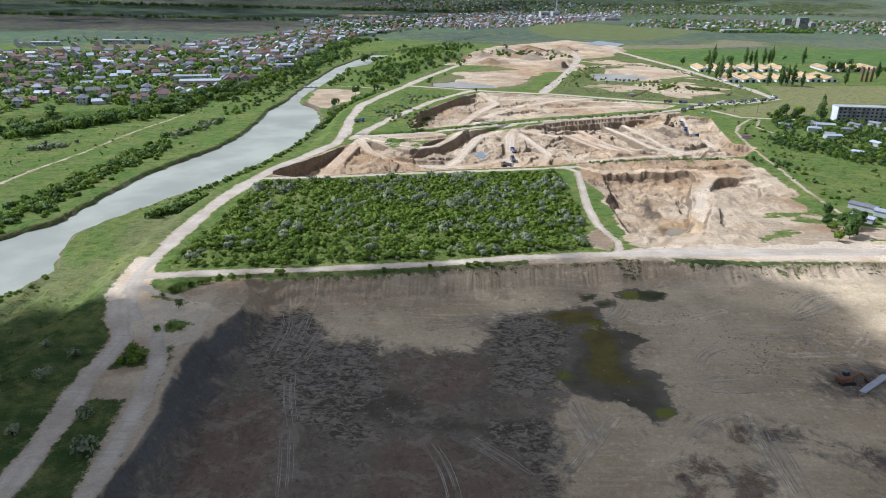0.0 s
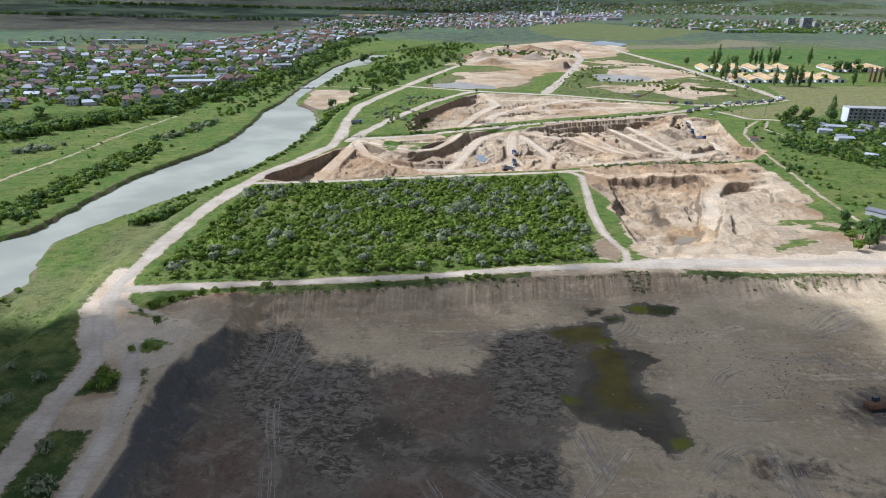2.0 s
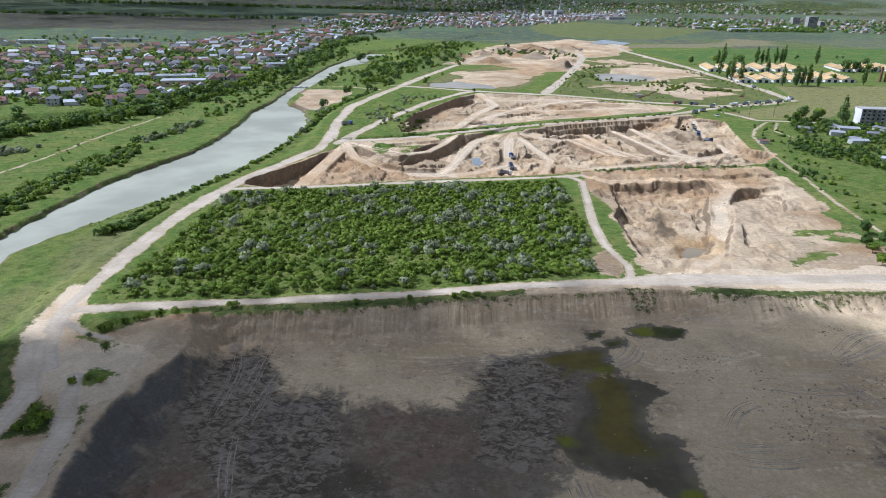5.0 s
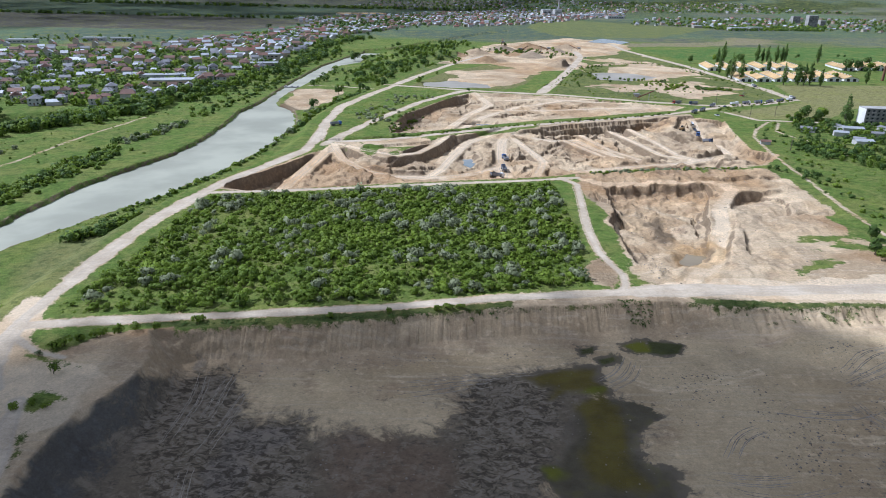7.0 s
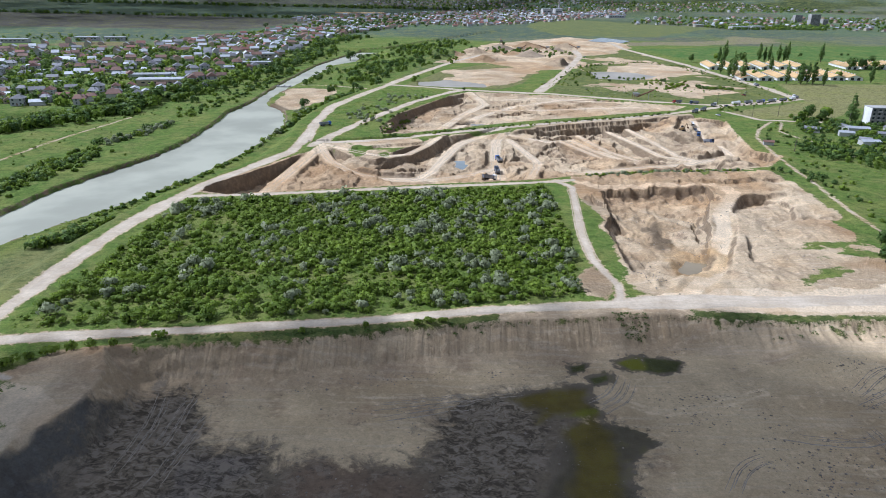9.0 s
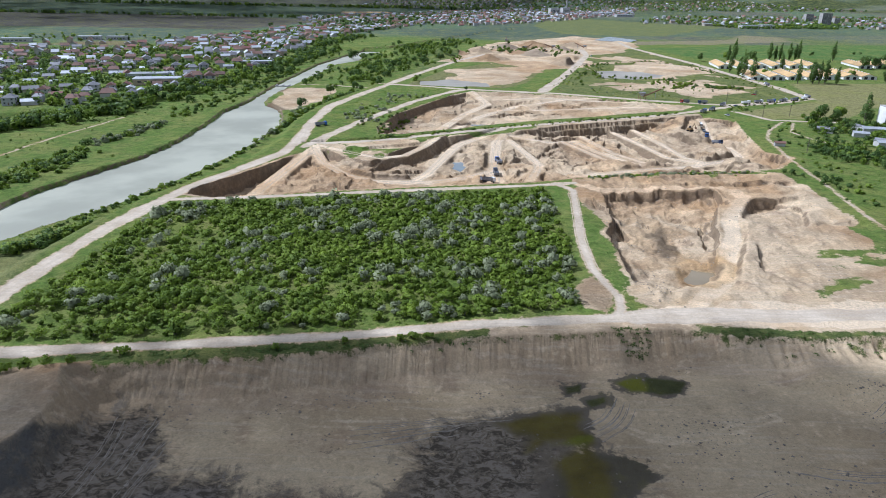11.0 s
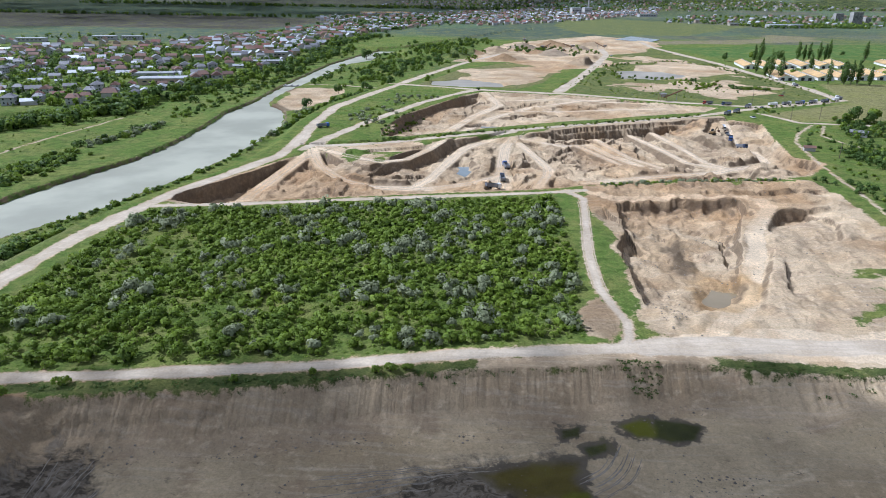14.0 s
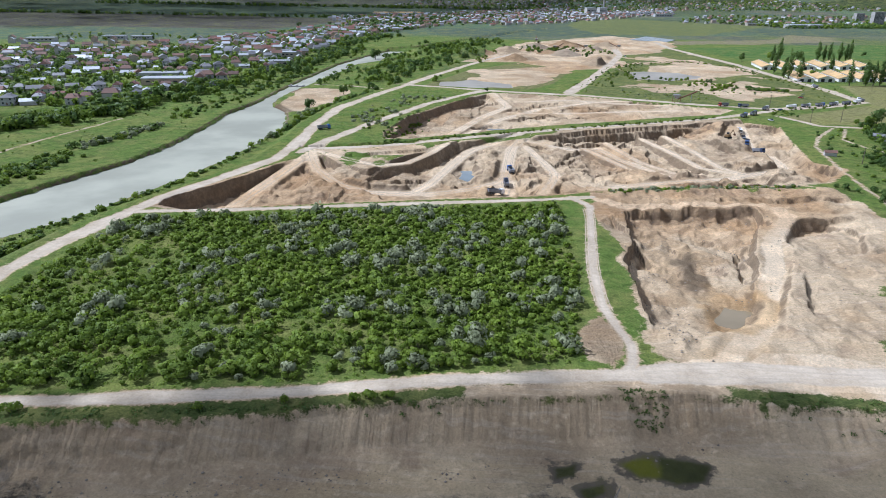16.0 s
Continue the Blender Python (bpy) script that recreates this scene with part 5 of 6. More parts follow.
near_bank += belt([(150, 700), (220, 720), (320, 720)], 16, 90, ((LEAF_GREEN, LEAF_SILVER), SMALL), 0.3, 0.8, 58)
near_bank += belt([(-137, 298), (-131, 311), (-125, 322)], 2.4, 30, ((LEAF_GREEN, LEAF_DARK), BIG), 0.4, 0.75, 59)
near_bank += belt([(-104, 470), (-100, 510), (-101, 560), (-96, 600)], 2.5, 60, ((LEAF_GREEN, LEAF_SILVER), BIG), 0.3, 0.7, 60)
mass("scrub", near_bank, "bushes along the river bank and quarry edges", "scrub")

groves = belt([(-520, 430), (-420, 465), (-350, 478), (-310, 500)], 16, 150, ((LEAF_DARK, LEAF_GREEN), BIG), 0.7, 1.3, 50)
groves += belt([(-305, 462), (-285, 500), (-262, 536), (-241, 585), (-234, 618)], 7, 200, ((LEAF_DARK, LEAF_GREEN), BIG), 0.8, 1.5, 51)
groves += belt([(-225, 640), (-205, 720), (-190, 850), (-175, 1000), (-185, 1180), (-150, 1330)], 11, 300, ((LEAF_DARK, LEAF_GREEN), BIG), 0.8, 1.5, 52)
groves += belt([(-100, 760), (-70, 900), (-30, 1000), (-40, 1150), (20, 1250)], 26, 380, ((LEAF_DARK, LEAF_GREEN, LEAF_GREEN), BIG), 0.4, 1.3, 53)
groves += belt([(-125, 940), (-118, 1000), (-100, 1060)], 7, 40, ((LEAF_DARK,), BIG), 0.6, 1.1, 54)
groves += belt([(60, 1090), (110, 1110), (150, 1100), (170, 1060)], 22, 90, ((LEAF_DARK, LEAF_GREEN), BIG), 0.3, 1.0, 55)
groves += belt([(170, 780), (190, 830), (240, 760)], 16, 30, ((LEAF_DARK, LEAF_GREEN), BIG), 0.4, 0.7, 56)
groves += belt([(-240, 1500), (-150, 1900), (60, 2300)], 60, 260, ((LEAF_DARK,), BIG), 0.9, 1.6, 57)
mass("grove", groves, "belts of dark green trees along the river", "trees")

# ---- buildings ----
WALLS = [surface("plaster_cream", (0.42, 0.38, 0.31), 0.85, vary=0.12), surface("plaster_white", (0.47, 0.46, 0.44), 0.8, vary=0.1), surface("plaster_tan", (0.45, 0.36, 0.27), 0.85, vary=0.15), surface("plaster_grey", (0.42, 0.42, 0.42), 0.85, vary=0.15)]
ROOFS = [surface("tile_red", (0.20, 0.082, 0.062), 0.75, vary=0.3, per_object=0.3), surface("tile_brown", (0.17, 0.095, 0.07), 0.8, vary=0.3, per_object=0.3), surface("roof_grey", (0.19, 0.19, 0.20), 0.6, vary=0.25, per_object=0.35), surface("roof_zinc", (0.48, 0.50, 0.52), 0.45, 0.3, vary=0.15, per_object=0.2)]
GLASS = surface("window_glass", (0.03, 0.04, 0.05), 0.15, vary=0.2)
DOOR_WOOD = surface("door_wood", (0.16, 0.09, 0.05), 0.6)
CONCRETE = surface("concrete", (0.36, 0.35, 0.33), 0.9, vary=0.2)
PANEL_GREY = surface("panel_concrete", (0.27, 0.26, 0.25), 0.9, vary=0.45, scale=0.9)
PANEL_WHITE = surface("panel_white", (0.75, 0.74, 0.72), 0.85, vary=0.1)
OCHRE_ROOF = surface("ochre_roof", (0.50, 0.335, 0.15), 0.75, vary=0.22, scale=0.6, per_object=0.08)
DARK_OPENING = surface("dark_opening", (0.03, 0.03, 0.03), 0.8)
RUST = surface("rusty_steel", (0.20, 0.10, 0.06), 0.7, 0.2, vary=0.4)
STEEL = surface("grey_steel", (0.30, 0.31, 0.32), 0.5, 0.5, vary=0.2)
TIMBER = surface("pole_timber", (0.16, 0.13, 0.10), 0.9)


def gable_roof(w, d, h, rise, over=0.5, thick=0.22, hip=0.0):
    bm = bmesh.new()
    x, y = w / 2 + over, d / 2 + over
    drop = rise * over / (w / 2)
    ring = []
    for dz in (0, thick):
        e = [bm.verts.new(p) for p in ((-x, -y, h - drop + dz), (x, -y, h - drop + dz), (x, y, h - drop + dz), (-x, y, h - drop + dz), (0, -y + hip, h + rise + dz), (0, y - hip, h + rise + dz))]
        ring.append(e)
    lo, hi = ring
    bm.faces.new((hi[0], hi[4], hi[5], hi[3]))
    bm.faces.new((hi[1], hi[2], hi[5], hi[4]))
    bm.faces.new((lo[3], lo[5], lo[4], lo[0]))
    bm.faces.new((lo[4], lo[5], lo[2], lo[1]))
    for a, b in ((0, 3), (2, 1)):
        bm.faces.new((lo[a], hi[a], hi[b], lo[b])) if a == 0 else bm.faces.new((lo[a], hi[a], hi[b], lo[b]))
    if hip:
        bm.faces.new((hi[0], hi[1], hi[4]))
        bm.faces.new((hi[2], hi[3], hi[5]))
    for a, b, c in ((0, 4, 1), (2, 5, 3)):
        bm.faces.new((lo[a], lo[b], hi[b], hi[a]))
        bm.faces.new((lo[b], lo[c], hi[c], hi[b]))
    bmesh.ops.recalc_face_normals(bm, faces=bm.faces)
    return bm


def gable_walls(w, d, h, rise, hip=0.0):
    bm = bmesh.new()
    x, y = w / 2, d / 2
    lo = [bm.verts.new(p) for p in ((-x, -y, -1), (x, -y, -1), (x, y, -1), (-x, y, -1))]
    hi = [bm.verts.new(p) for p in ((-x, -y, h), (x, -y, h), (x, y, h), (-x, y, h))]
    bm.faces.new((lo[1], lo[2], hi[2], hi[1]))
    bm.faces.new((lo[3], lo[0], hi[0], hi[3]))
    if hip:
        bm.faces.new((lo[0], lo[1], hi[1], hi[0]))
        bm.faces.new((lo[2], lo[3], hi[3], hi[2]))
    else:
        a, b = bm.verts.new((0, -y, h + rise)), bm.verts.new((0, y, h + rise))
        bm.faces.new((lo[0], lo[1], hi[1], a, hi[0]))
        bm.faces.new((lo[2], lo[3], hi[3], b, hi[2]))
    return bm


def opening(name, x, y, z, w, h, side, material, parent):
    """A window or door leaf that stands 4 cm proud of its wall; side is 'x' or 'y'."""
    bm = bmesh.new()
    if side == "y":
        box(bm, x - w / 2, y - 0.04, z, x + w / 2, y + 0.04, z + h)
    else:
        box(bm, x - 0.04, y - w / 2, z, x + 0.04, y + w / 2, z + h)
    return part(name, bm, material, parent)


def house_template(w, d, h, rise, wall, roof, hip, label):
    ob = thing("house", pose(0, 0, -500), label, "house", "village houses")
    part("wall", gable_walls(w, d, h, rise, hip), wall, ob)
    r = part("roof", gable_roof(w, d, h, rise, 0.6, 0.25, hip), roof, ob)
    bm = bmesh.new()
    box(bm, w * 0.18, d * 0.1, h + rise * 0.4, w * 0.18 + 0.7, d * 0.1 + 0.7, h + rise + 0.7)
    part("chimney", bm, CONCRETE, r)
    for z in ([1.0] if h < 4.5 else [1.0, 3.9]):
        for k in (-0.28, 0.28):
            opening("window", w * k, -d / 2, z, 1.3, 1.4, "y", GLASS, ob)
        for k in (-0.25, 0.25):
            opening("window", w / 2, d * k, z, 1.3, 1.4, "x", GLASS, ob)
    opening("door", 0, -d / 2, 0, 1.1, 2.1, "y", DOOR_WOOD, ob)
    return ob


HOUSES = [
    house_template(9, 11, 3.2, 2.6, WALLS[0], ROOFS[0], 0, "cream plastered house with a red tile roof"),
    house_template(10, 12, 6.0, 3.0, WALLS[1], ROOFS[1], 2.5, "white two-storey house with a brown hipped roof"),
    house_template(8, 10, 3.0, 2.2, WALLS[2], ROOFS[1], 0, "tan plastered cottage with a brown tile roof"),
    house_template(9, 14, 3.2, 2.0, WALLS[1], ROOFS[3], 0, "white house with a pale zinc sheet roof"),
    house_template(10, 10, 5.8, 2.6, WALLS[3], ROOFS[2], 3.0, "grey plastered house with a dark grey roof"),
    house_template(8, 12, 3.1, 2.3, WALLS[0], ROOFS[2], 0, "cream house with a weathered grey roof"),
    house_template(7, 8, 2.6, 1.4, WALLS[1], ROOFS[3], 0, "small white outbuilding with a metal roof"),
]
HOUSE_PICK = [0, 1, 2, 2, 4, 4, 4, 5, 5, 3, 3, 6, 1]
VILLAGE = [(-560, 500), (-350, 515), (-345, 575), (-302, 568), (-250, 585), (-238, 650), (-210, 715), (-205, 861), (-210, 1284), (-120, 1600), (-300, 1640), (-385, 1306), (-446, 1040), (-640, 980), (-700, 700)]
rng = np.random.default_rng(77)
spots = scatter(rng, VILLAGE, 720, 13.0, lambda x, y: np.clip(0.75 + 0.9 * fbm(x, y, 70, 83, 2), 0.1, 1), 14)
spots.sort(key=lambda p: p[1])
far_houses = []
for i, (x, y) in enumerate(spots):
    turn = [20, 110, 20, 290][int(rng.integers(0, 4))] + rng.normal() * 5
    k = HOUSE_PICK[int(rng.integers(0, len(HOUSE_PICK)))]
    if i < 300:
        copy_thing(HOUSES[k], pose(x, y, ground_z(x, y) + 0.2, 0, 0, turn) @ Matrix.Scale(rng.uniform(0.66, 1.0), 4))
    else:
        far_houses.append((x, y, turn))


def town(name, houses, label, seed):
    """Many far houses in one object: walls and roofs by material."""
    g = np.random.default_rng(seed)
    verts, faces, mats = [], [], []
    materials = WALLS[:3] + ROOFS
    for x, y, turn in houses:
        w, d, h, rise = g.uniform(7, 9), g.uniform(8, 12), g.choice([3.0, 3.2, 6.0]), g.uniform(1.8, 3.0)
        m = pose(x, y, ground_z(x, y), 0, 0, turn)
        n = len(verts)
        a, b = w / 2, d / 2
        for p in ((-a, -b, -1), (a, -b, -1), (a, b, -1), (-a, b, -1), (-a, -b, h), (a, -b, h), (a, b, h), (-a, b, h), (0, -b, h + rise), (0, b, h + rise),
                  (-a - 0.6, -b - 0.6, h - 0.2), (-a - 0.6, b + 0.6, h - 0.2), (0, b + 0.6, h + rise + 0.15), (0, -b - 0.6, h + rise + 0.15), (a + 0.6, -b - 0.6, h - 0.2), (a + 0.6, b + 0.6, h - 0.2)):
            verts.append(m @ Vector(p))
        wall, roof = int(g.integers(0, 3)), 3 + int(g.choice([0, 1, 1, 2, 2, 3, 3]))
        for f in ((0, 1, 5, 8, 4), (1, 2, 6, 5), (2, 3, 7, 9, 6), (3, 0, 4, 7)):
            faces.append([n + i for i in f])
            mats.append(wall)
        for f in ((10, 13, 12, 11), (13, 14, 15, 12)):
            faces.append([n + i for i in f])
            mats.append(roof)
    me = bpy.data.meshes.new(name)
    me.from_pydata(verts, [], faces)
    for mt in materials:
        me.materials.append(mt)
    me.polygons.foreach_set("material_index", np.array(mats, np.int32))
    return tagged(new(name, me), label, "houses", kind="stuff")


TOWN_A = [(-300, 1640), (-120, 1600), (0, 1900), (260, 2450), (520, 2700), (300, 3000), (-100, 2500), (-420, 2000)]
TOWN_B = [(500, 2000), (1500, 1750), (2200, 2300), (1500, 2700), (700, 2500)]
TOWN_C = [(-420, 2900), (700, 2900), (1800, 3200), (1400, 3700), (-300, 3600)]
TOWN_D = [(35, 1726), (201, 1904), (639, 2619), (773, 3183), (394, 2610), (123, 2347), (-109, 2262), (-82, 1864)]
for pts, count, gap in ((TOWN_D, 420, 15), (TOWN_A, 420, 19), (TOWN_B, 260, 30), (TOWN_C, 300, 36)):
    far_houses += [(x, y, [20, 110][int(rng.integers(0, 2))] + rng.normal() * 8) for x, y in scatter(rng, pts, count, gap, None, 10)]
far_houses += [(x, y, 20) for x, y in scatter(rng, [(-700, 1060), (-460, 1060), (-460, 1120), (-700, 1130)], 14, 22)]
town("town", far_houses, "far town of small red and pale roofed houses", 5)

# trees between the houses and over the far town
VILLAGE_TREE = [leaf_quads(np.random.default_rng(310 + i), 34, lumpy(np.random.default_rng(315 + i), 6, 6, 5.5, -0.9), 1.2) for i in range(4)]
items = []
for pts, count, gap, lo, hi in ((VILLAGE, 2900, 4.6, 0.5, 1.45), ([(-240, 700), (-206, 708), (-206, 718), (-240, 712)], 40, 3.5, 0.8, 1.3), ([(-268, 722), (-250, 718), (-250, 728), (-268, 732)], 16, 3.5, 0.8, 1.2), ([(-250, 566), (-222, 566), (-222, 582), (-250, 582)], 30, 4, 1.0, 1.5), (TOWN_A, 700, 12, 0.8, 1.5), (TOWN_D, 330, 16, 0.7, 1.4), ([(670, 1915), (714, 1801), (792, 1822), (881, 1846), (958, 1845), (1048, 2018), (874, 2013)], 260, 9, 1.0, 1.9), (TOWN_B, 900, 14, 0.9, 1.8), (TOWN_C, 900, 18, 1.0, 2.2), ([(-700, 1130), (-390, 1160), (-390, 1250), (-700, 1300)], 60, 10, 0.6, 1.2), ([(-2200, 2080), (-300, 1980), (-300, 2010), (-2200, 2130)], 260, 6, 1.2, 2.2), ([(-1600, 2900), (200, 2800), (200, 2860), (-1600, 3000)], 260, 8, 1.6, 3)):
    for x, y in scatter(rng, pts, count, gap, None, 8):
        items.append((VILLAGE_TREE[int(rng.integers(0, 4))], x, y, rng.uniform(lo, hi), rng.uniform(0, 6.28), LEAF_DARK if rng.random() < 0.6 else LEAF_GREEN))
mass("village_trees", items, "garden trees scattered through the village and town", "trees")


def long_hall(w, length, h, rise):
    ob = thing("farm_hall", pose(0, 0, -500), "long low farm hall with an ochre-yellow roof and white gable", "hall", "rows of farm halls")
    part("wall", gable_walls(w, length, h, rise), PANEL_WHITE, ob)
    part("roof", gable_roof(w, length, h, rise, 0.7, 0.25), OCHRE_ROOF, ob)
    for x in (-w * 0.22, w * 0.22):
        opening("door", x, -length / 2, 0, 3.2, 3.0, "y", DARK_OPENING, ob)
    for i in range(7):
        bm = bmesh.new()
        box(bm, -0.6, -length / 2 + (i + 0.5) * length / 7, h + rise - 0.1, 0.6, -length / 2 + (i + 0.5) * length / 7 + 1.2, h + rise + 0.9)
        part("roof_vent", bm, PANEL_WHITE, ob)
    return ob


HALL = long_hall(15, 58, 3.0, 2.6)
for k in range(7):
    copy_thing(HALL, pose(343 + 21 * k, 838 + 3.2 * k, ground_z(343 + 21 * k, 838) + 0.1, 0, 0, -8))
for k in range(12):
    if k not in (6, 7):
        copy_thing(HALL, pose(346 + 23 * k, 942 + 4 * k, ground_z(346 + 23 * k, 942) + 0.1, 0, 0, -8))
for k in range(5):
    copy_thing(HALL, pose(-330 + 26 * k, 2330 + 10 * k, ground_z(-330 + 26 * k, 2330) + 0.1, 0, 0, 60))


def apartment_block(m, length, depth, storeys, label, wall=PANEL_GREY, side=PANEL_WHITE):
    ob = thing("apartment_block", m, label, "building")
    h = storeys * 2.85 + 0.8
    bm = bmesh.new()
    box(bm, 0, 0, -1, length, depth, h)
    body = part("wall", bm, wall, ob)
    bm = bmesh.new()
    box(bm, -0.25, -0.25, h, length + 0.25, depth + 0.25, h + 0.5)
    part("roof", bm, CONCRETE, ob, "flat concrete roof with a low parapet")
    bm = bmesh.new()
    box(bm, -0.22, 0.3, 0, 0.0, depth - 0.3, h - 0.1)
    part("end_wall", bm, side, ob, "bright white end wall" if side is PANEL_WHITE else "")
    for s in range(storeys):
        z = 1.6 + 2.85 * s
        n = int(length // 3.4)
        for i in range(n):
            x = (i + 0.5) * length / n
            opening("window", x, 0, z, 1.5, 1.4, "y", GLASS, body)
            if i % 3 == 1:
                bm = bmesh.new()
                box(bm, x - 1.4, -1.1, z - 1.0, x + 1.4, -0.05, z)
                part("balcony", bm, CONCRETE, ob)
    return ob


apartment_block(pose(327, 563, 0, 0, 0, -4), 44, 12, 4, "weathered grey concrete apartment block of four storeys")
for x, y, n, s in ((1110, 2331, 26, 7), (1023, 2058, 30, 11), (1085, 2110, 16, 6)):
    apartment_block(pose(x, y, ground_z(x, y), 0, 0, 12), n, 14, s, "tall pale grey concrete block beside the town", PANEL_GREY, CONCRETE)


def shed(x, y, w, d, h, turn, roof, label):
    ob = thing("shed", pose(x, y, ground_z(x, y) + 0.15, 0, 0, turn), label, "shed")
    part("wall", gable_walls(w, d, h, 0.9), WALLS[1], ob)
    part("roof", gable_roof(w, d, h, 0.9, 0.35, 0.15), roof, ob)
    opening("door", 0, -d / 2, 0, 1.8, 2.1, "y", DOOR_WOOD, ob)
    for k in (-0.3, 0.3):
        opening("window", w / 2, d * k, 1.0, 1.2, 1.1, "x", GLASS, ob)


shed(209, 319, 5, 13, 2.4, 38, ROOFS[2], "low shed with a grey corrugated roof")
shed(213, 308, 4.5, 9, 2.6, 42, ROOFS[3], "white shed with a pale metal roof")
shed(198, 301, 4, 10, 2.2, 40, ROOFS[3], "small shed with a pale sheet roof")
shed(220, 488, 2.6, 6, 1.9, 80, ROOFS[1], "small grey-roofed shelter in the meadow")
shed(286, 492, 7, 11, 2.6, 85, ROOFS[3], "white-roofed hut among the allotments")
shed(287, 521, 6, 9, 2.6, 70, ROOFS[3], "pale hut among the allotments")
shed(303, 536, 8, 14, 3.0, 80, ROOFS[3], "long pale hut beside the apartment block")
shed(271, 535, 6, 10, 2.6, 60, ROOFS[2], "grey hut under the trees")
for x, y, w, d, t in ((300, 545, 6, 9, 10), (312, 520, 5, 8, 80), (330, 540, 6, 10, 20), (288, 500, 5, 7, 60), (305, 470, 5, 8, 15), (330, 480, 6, 8, 75), (345, 520, 6, 9, 0), (275, 440, 5, 7, 40), (320, 430, 5, 8, 90), (352, 550, 6, 9, 30)):
    shed(x, y, w, d, 2.4, t, ROOFS[3] if x % 2 else ROOFS[2], "garden shed with a sheet-metal roof among trees")
shed(-310, 392, 9, 16, 3, 70, ROOFS[3], "white-roofed barn at the floodplain's edge")

# works: hoppers, heaps and the far factory with its chimney


def factory(x, y, w, d, h, wall, label):
    ob = thing("factory_hall", pose(x, y, ground_z(x, y), 0, 0, 14), label, "factory", "factory halls")
    bm = bmesh.new()
    box(bm, -w / 2, -d / 2, -1, w / 2, d / 2, h)
    part("wall", bm, wall, ob)
    bm = bmesh.new()
    box(bm, -w / 2 - 0.4, -d / 2 - 0.4, h, w / 2 + 0.4, d / 2 + 0.4, h + 0.8)
    part("roof", bm, ROOFS[3], ob)
    for k in range(6):
        opening("window", (k - 2.5) * w / 7, -d / 2, h * 0.45, w / 12, h * 0.25, "y", GLASS, ob)


for x, y, w, d, h, c in ((350, 2570, 34, 24, 20, 1), (386, 2550, 26, 24, 22, 1), (455, 2480, 60, 24, 8, 3), (280, 2300, 44, 20, 7, 0), (520, 2560, 60, 24, 8, 1), (741, 1847, 50, 18, 7, 1), (790, 1862, 34, 18, 8, 1), (669, 1935, 26, 12, 5, 0), (-640, 1110, 40, 16, 5, 1), (-560, 1170, 34, 14, 5, 3), (-520, 1178, 30, 13, 5, 1), (560, 2420, 60, 20, 8, 3), (-228, 955, 36, 13, 5, 0), (-215, 878, 40, 12, 5, 0), (-252, 700, 40, 16, 5, 2), (-275, 735, 34, 14, 5, 3)):
    factory(x, y, w, d, h, WALLS[c], "pale industrial hall with a flat metal roof")
chimney = thing("factory_chimney", pose(392, 2562, ground_z(392, 2562)), "slender tall concrete factory chimney", "chimney")
bm = bmesh.new()
tube(bm, (0, 0, -1), (0, 0, 74), 3.4, 1.9, 16)
part("shaft", bm, CONCRETE, chimney)
bm = bmesh.new()
tube(bm, (0, 0, 74), (0, 0, 76), 2.2, 2.2, 16)
part("rim", bm, RUST, chimney)
for k in range(3):
    st = thing("boiler_stack", pose(508 + 6 * k, 842, ground_z(508, 842)), "rusty brown steel boiler stack", "chimney", "boiler stacks")
    bm = bmesh.new()
    tube(bm, (0, 0, -0.5), (0, 0, 17), 1.5, 1.3, 12)
    part("shaft", bm, RUST, st)


def hopper(x, y, turn):
    ob = thing("gravel_hopper", pose(x, y, ground_z(x, y), 0, 0, turn), "grey steel gravel hopper with a conveyor belt", "machine")
    bm = bmesh.new()
    v = box(bm, -2.6, -2.6, 3.2, 2.6, 2.6, 6.0)
    for i in range(4):
        v[i].co.x *= 0.35
        v[i].co.y *= 0.35
    part("bin", bm, STEEL, ob)
    for sx in (-2.2, 2.2):
        for sy in (-2.2, 2.2):
            bm = bmesh.new()
            box(bm, sx - 0.15, sy - 0.15, -0.3, sx + 0.15, sy + 0.15, 5)
            part("leg", bm, RUST, ob)
    bm = bmesh.new()
    tube(bm, (1, 0, 2.6), (16, 0, 8.5), 0.55, 0.55, 6)
    belt_ob = part("conveyor", bm, RUST, ob)
    bm = bmesh.new()
    tube(bm, (12, 0, -0.5), (12, 0, 6.8), 0.2, 0.2, 6)
    part("prop", bm, STEEL, belt_ob)


for x, y, t in ((180, 662, 10), (120, 1120, 40), (165, 1135, 200), (95, 1150, 90), (215, 1150, 150)):
    hopper(x, y, t)


def utility_pole(x, y, h=9.0):
    ob = thing("utility_pole", pose(x, y, ground_z(x, y)), "weathered wooden utility pole with a crossarm", "pole", "utility poles")
    bm = bmesh.new()
    tube(bm, (0, 0, -0.6), (0, 0, h), 0.19, 0.13, 8)
    part("post", bm, TIMBER, ob)
    bm = bmesh.new()
    box(bm, -0.9, -0.07, h - 0.7, 0.9, 0.07, h - 0.52)
    part("crossarm", bm, TIMBER, ob)


for x, y in ((250, 585), (272, 590), (247, 650), (310, 560), (228, 470)):
    utility_pole(x, y)

# dam weir across the river
weir = thing("weir", pose(-148, 742, -6.0), "low pale concrete weir across the river", "weir")
bm = bmesh.new()
box(bm, -14, -2.2, -2, 22, 2.2, 1.0)
part("sill", bm, CONCRETE, weir)
for k in range(6):
    bm = bmesh.new()
    box(bm, -12 + 6 * k, -2.6, -2, -11 + 6 * k, 2.6, 1.7)
    part("pier", bm, CONCRETE, weir)

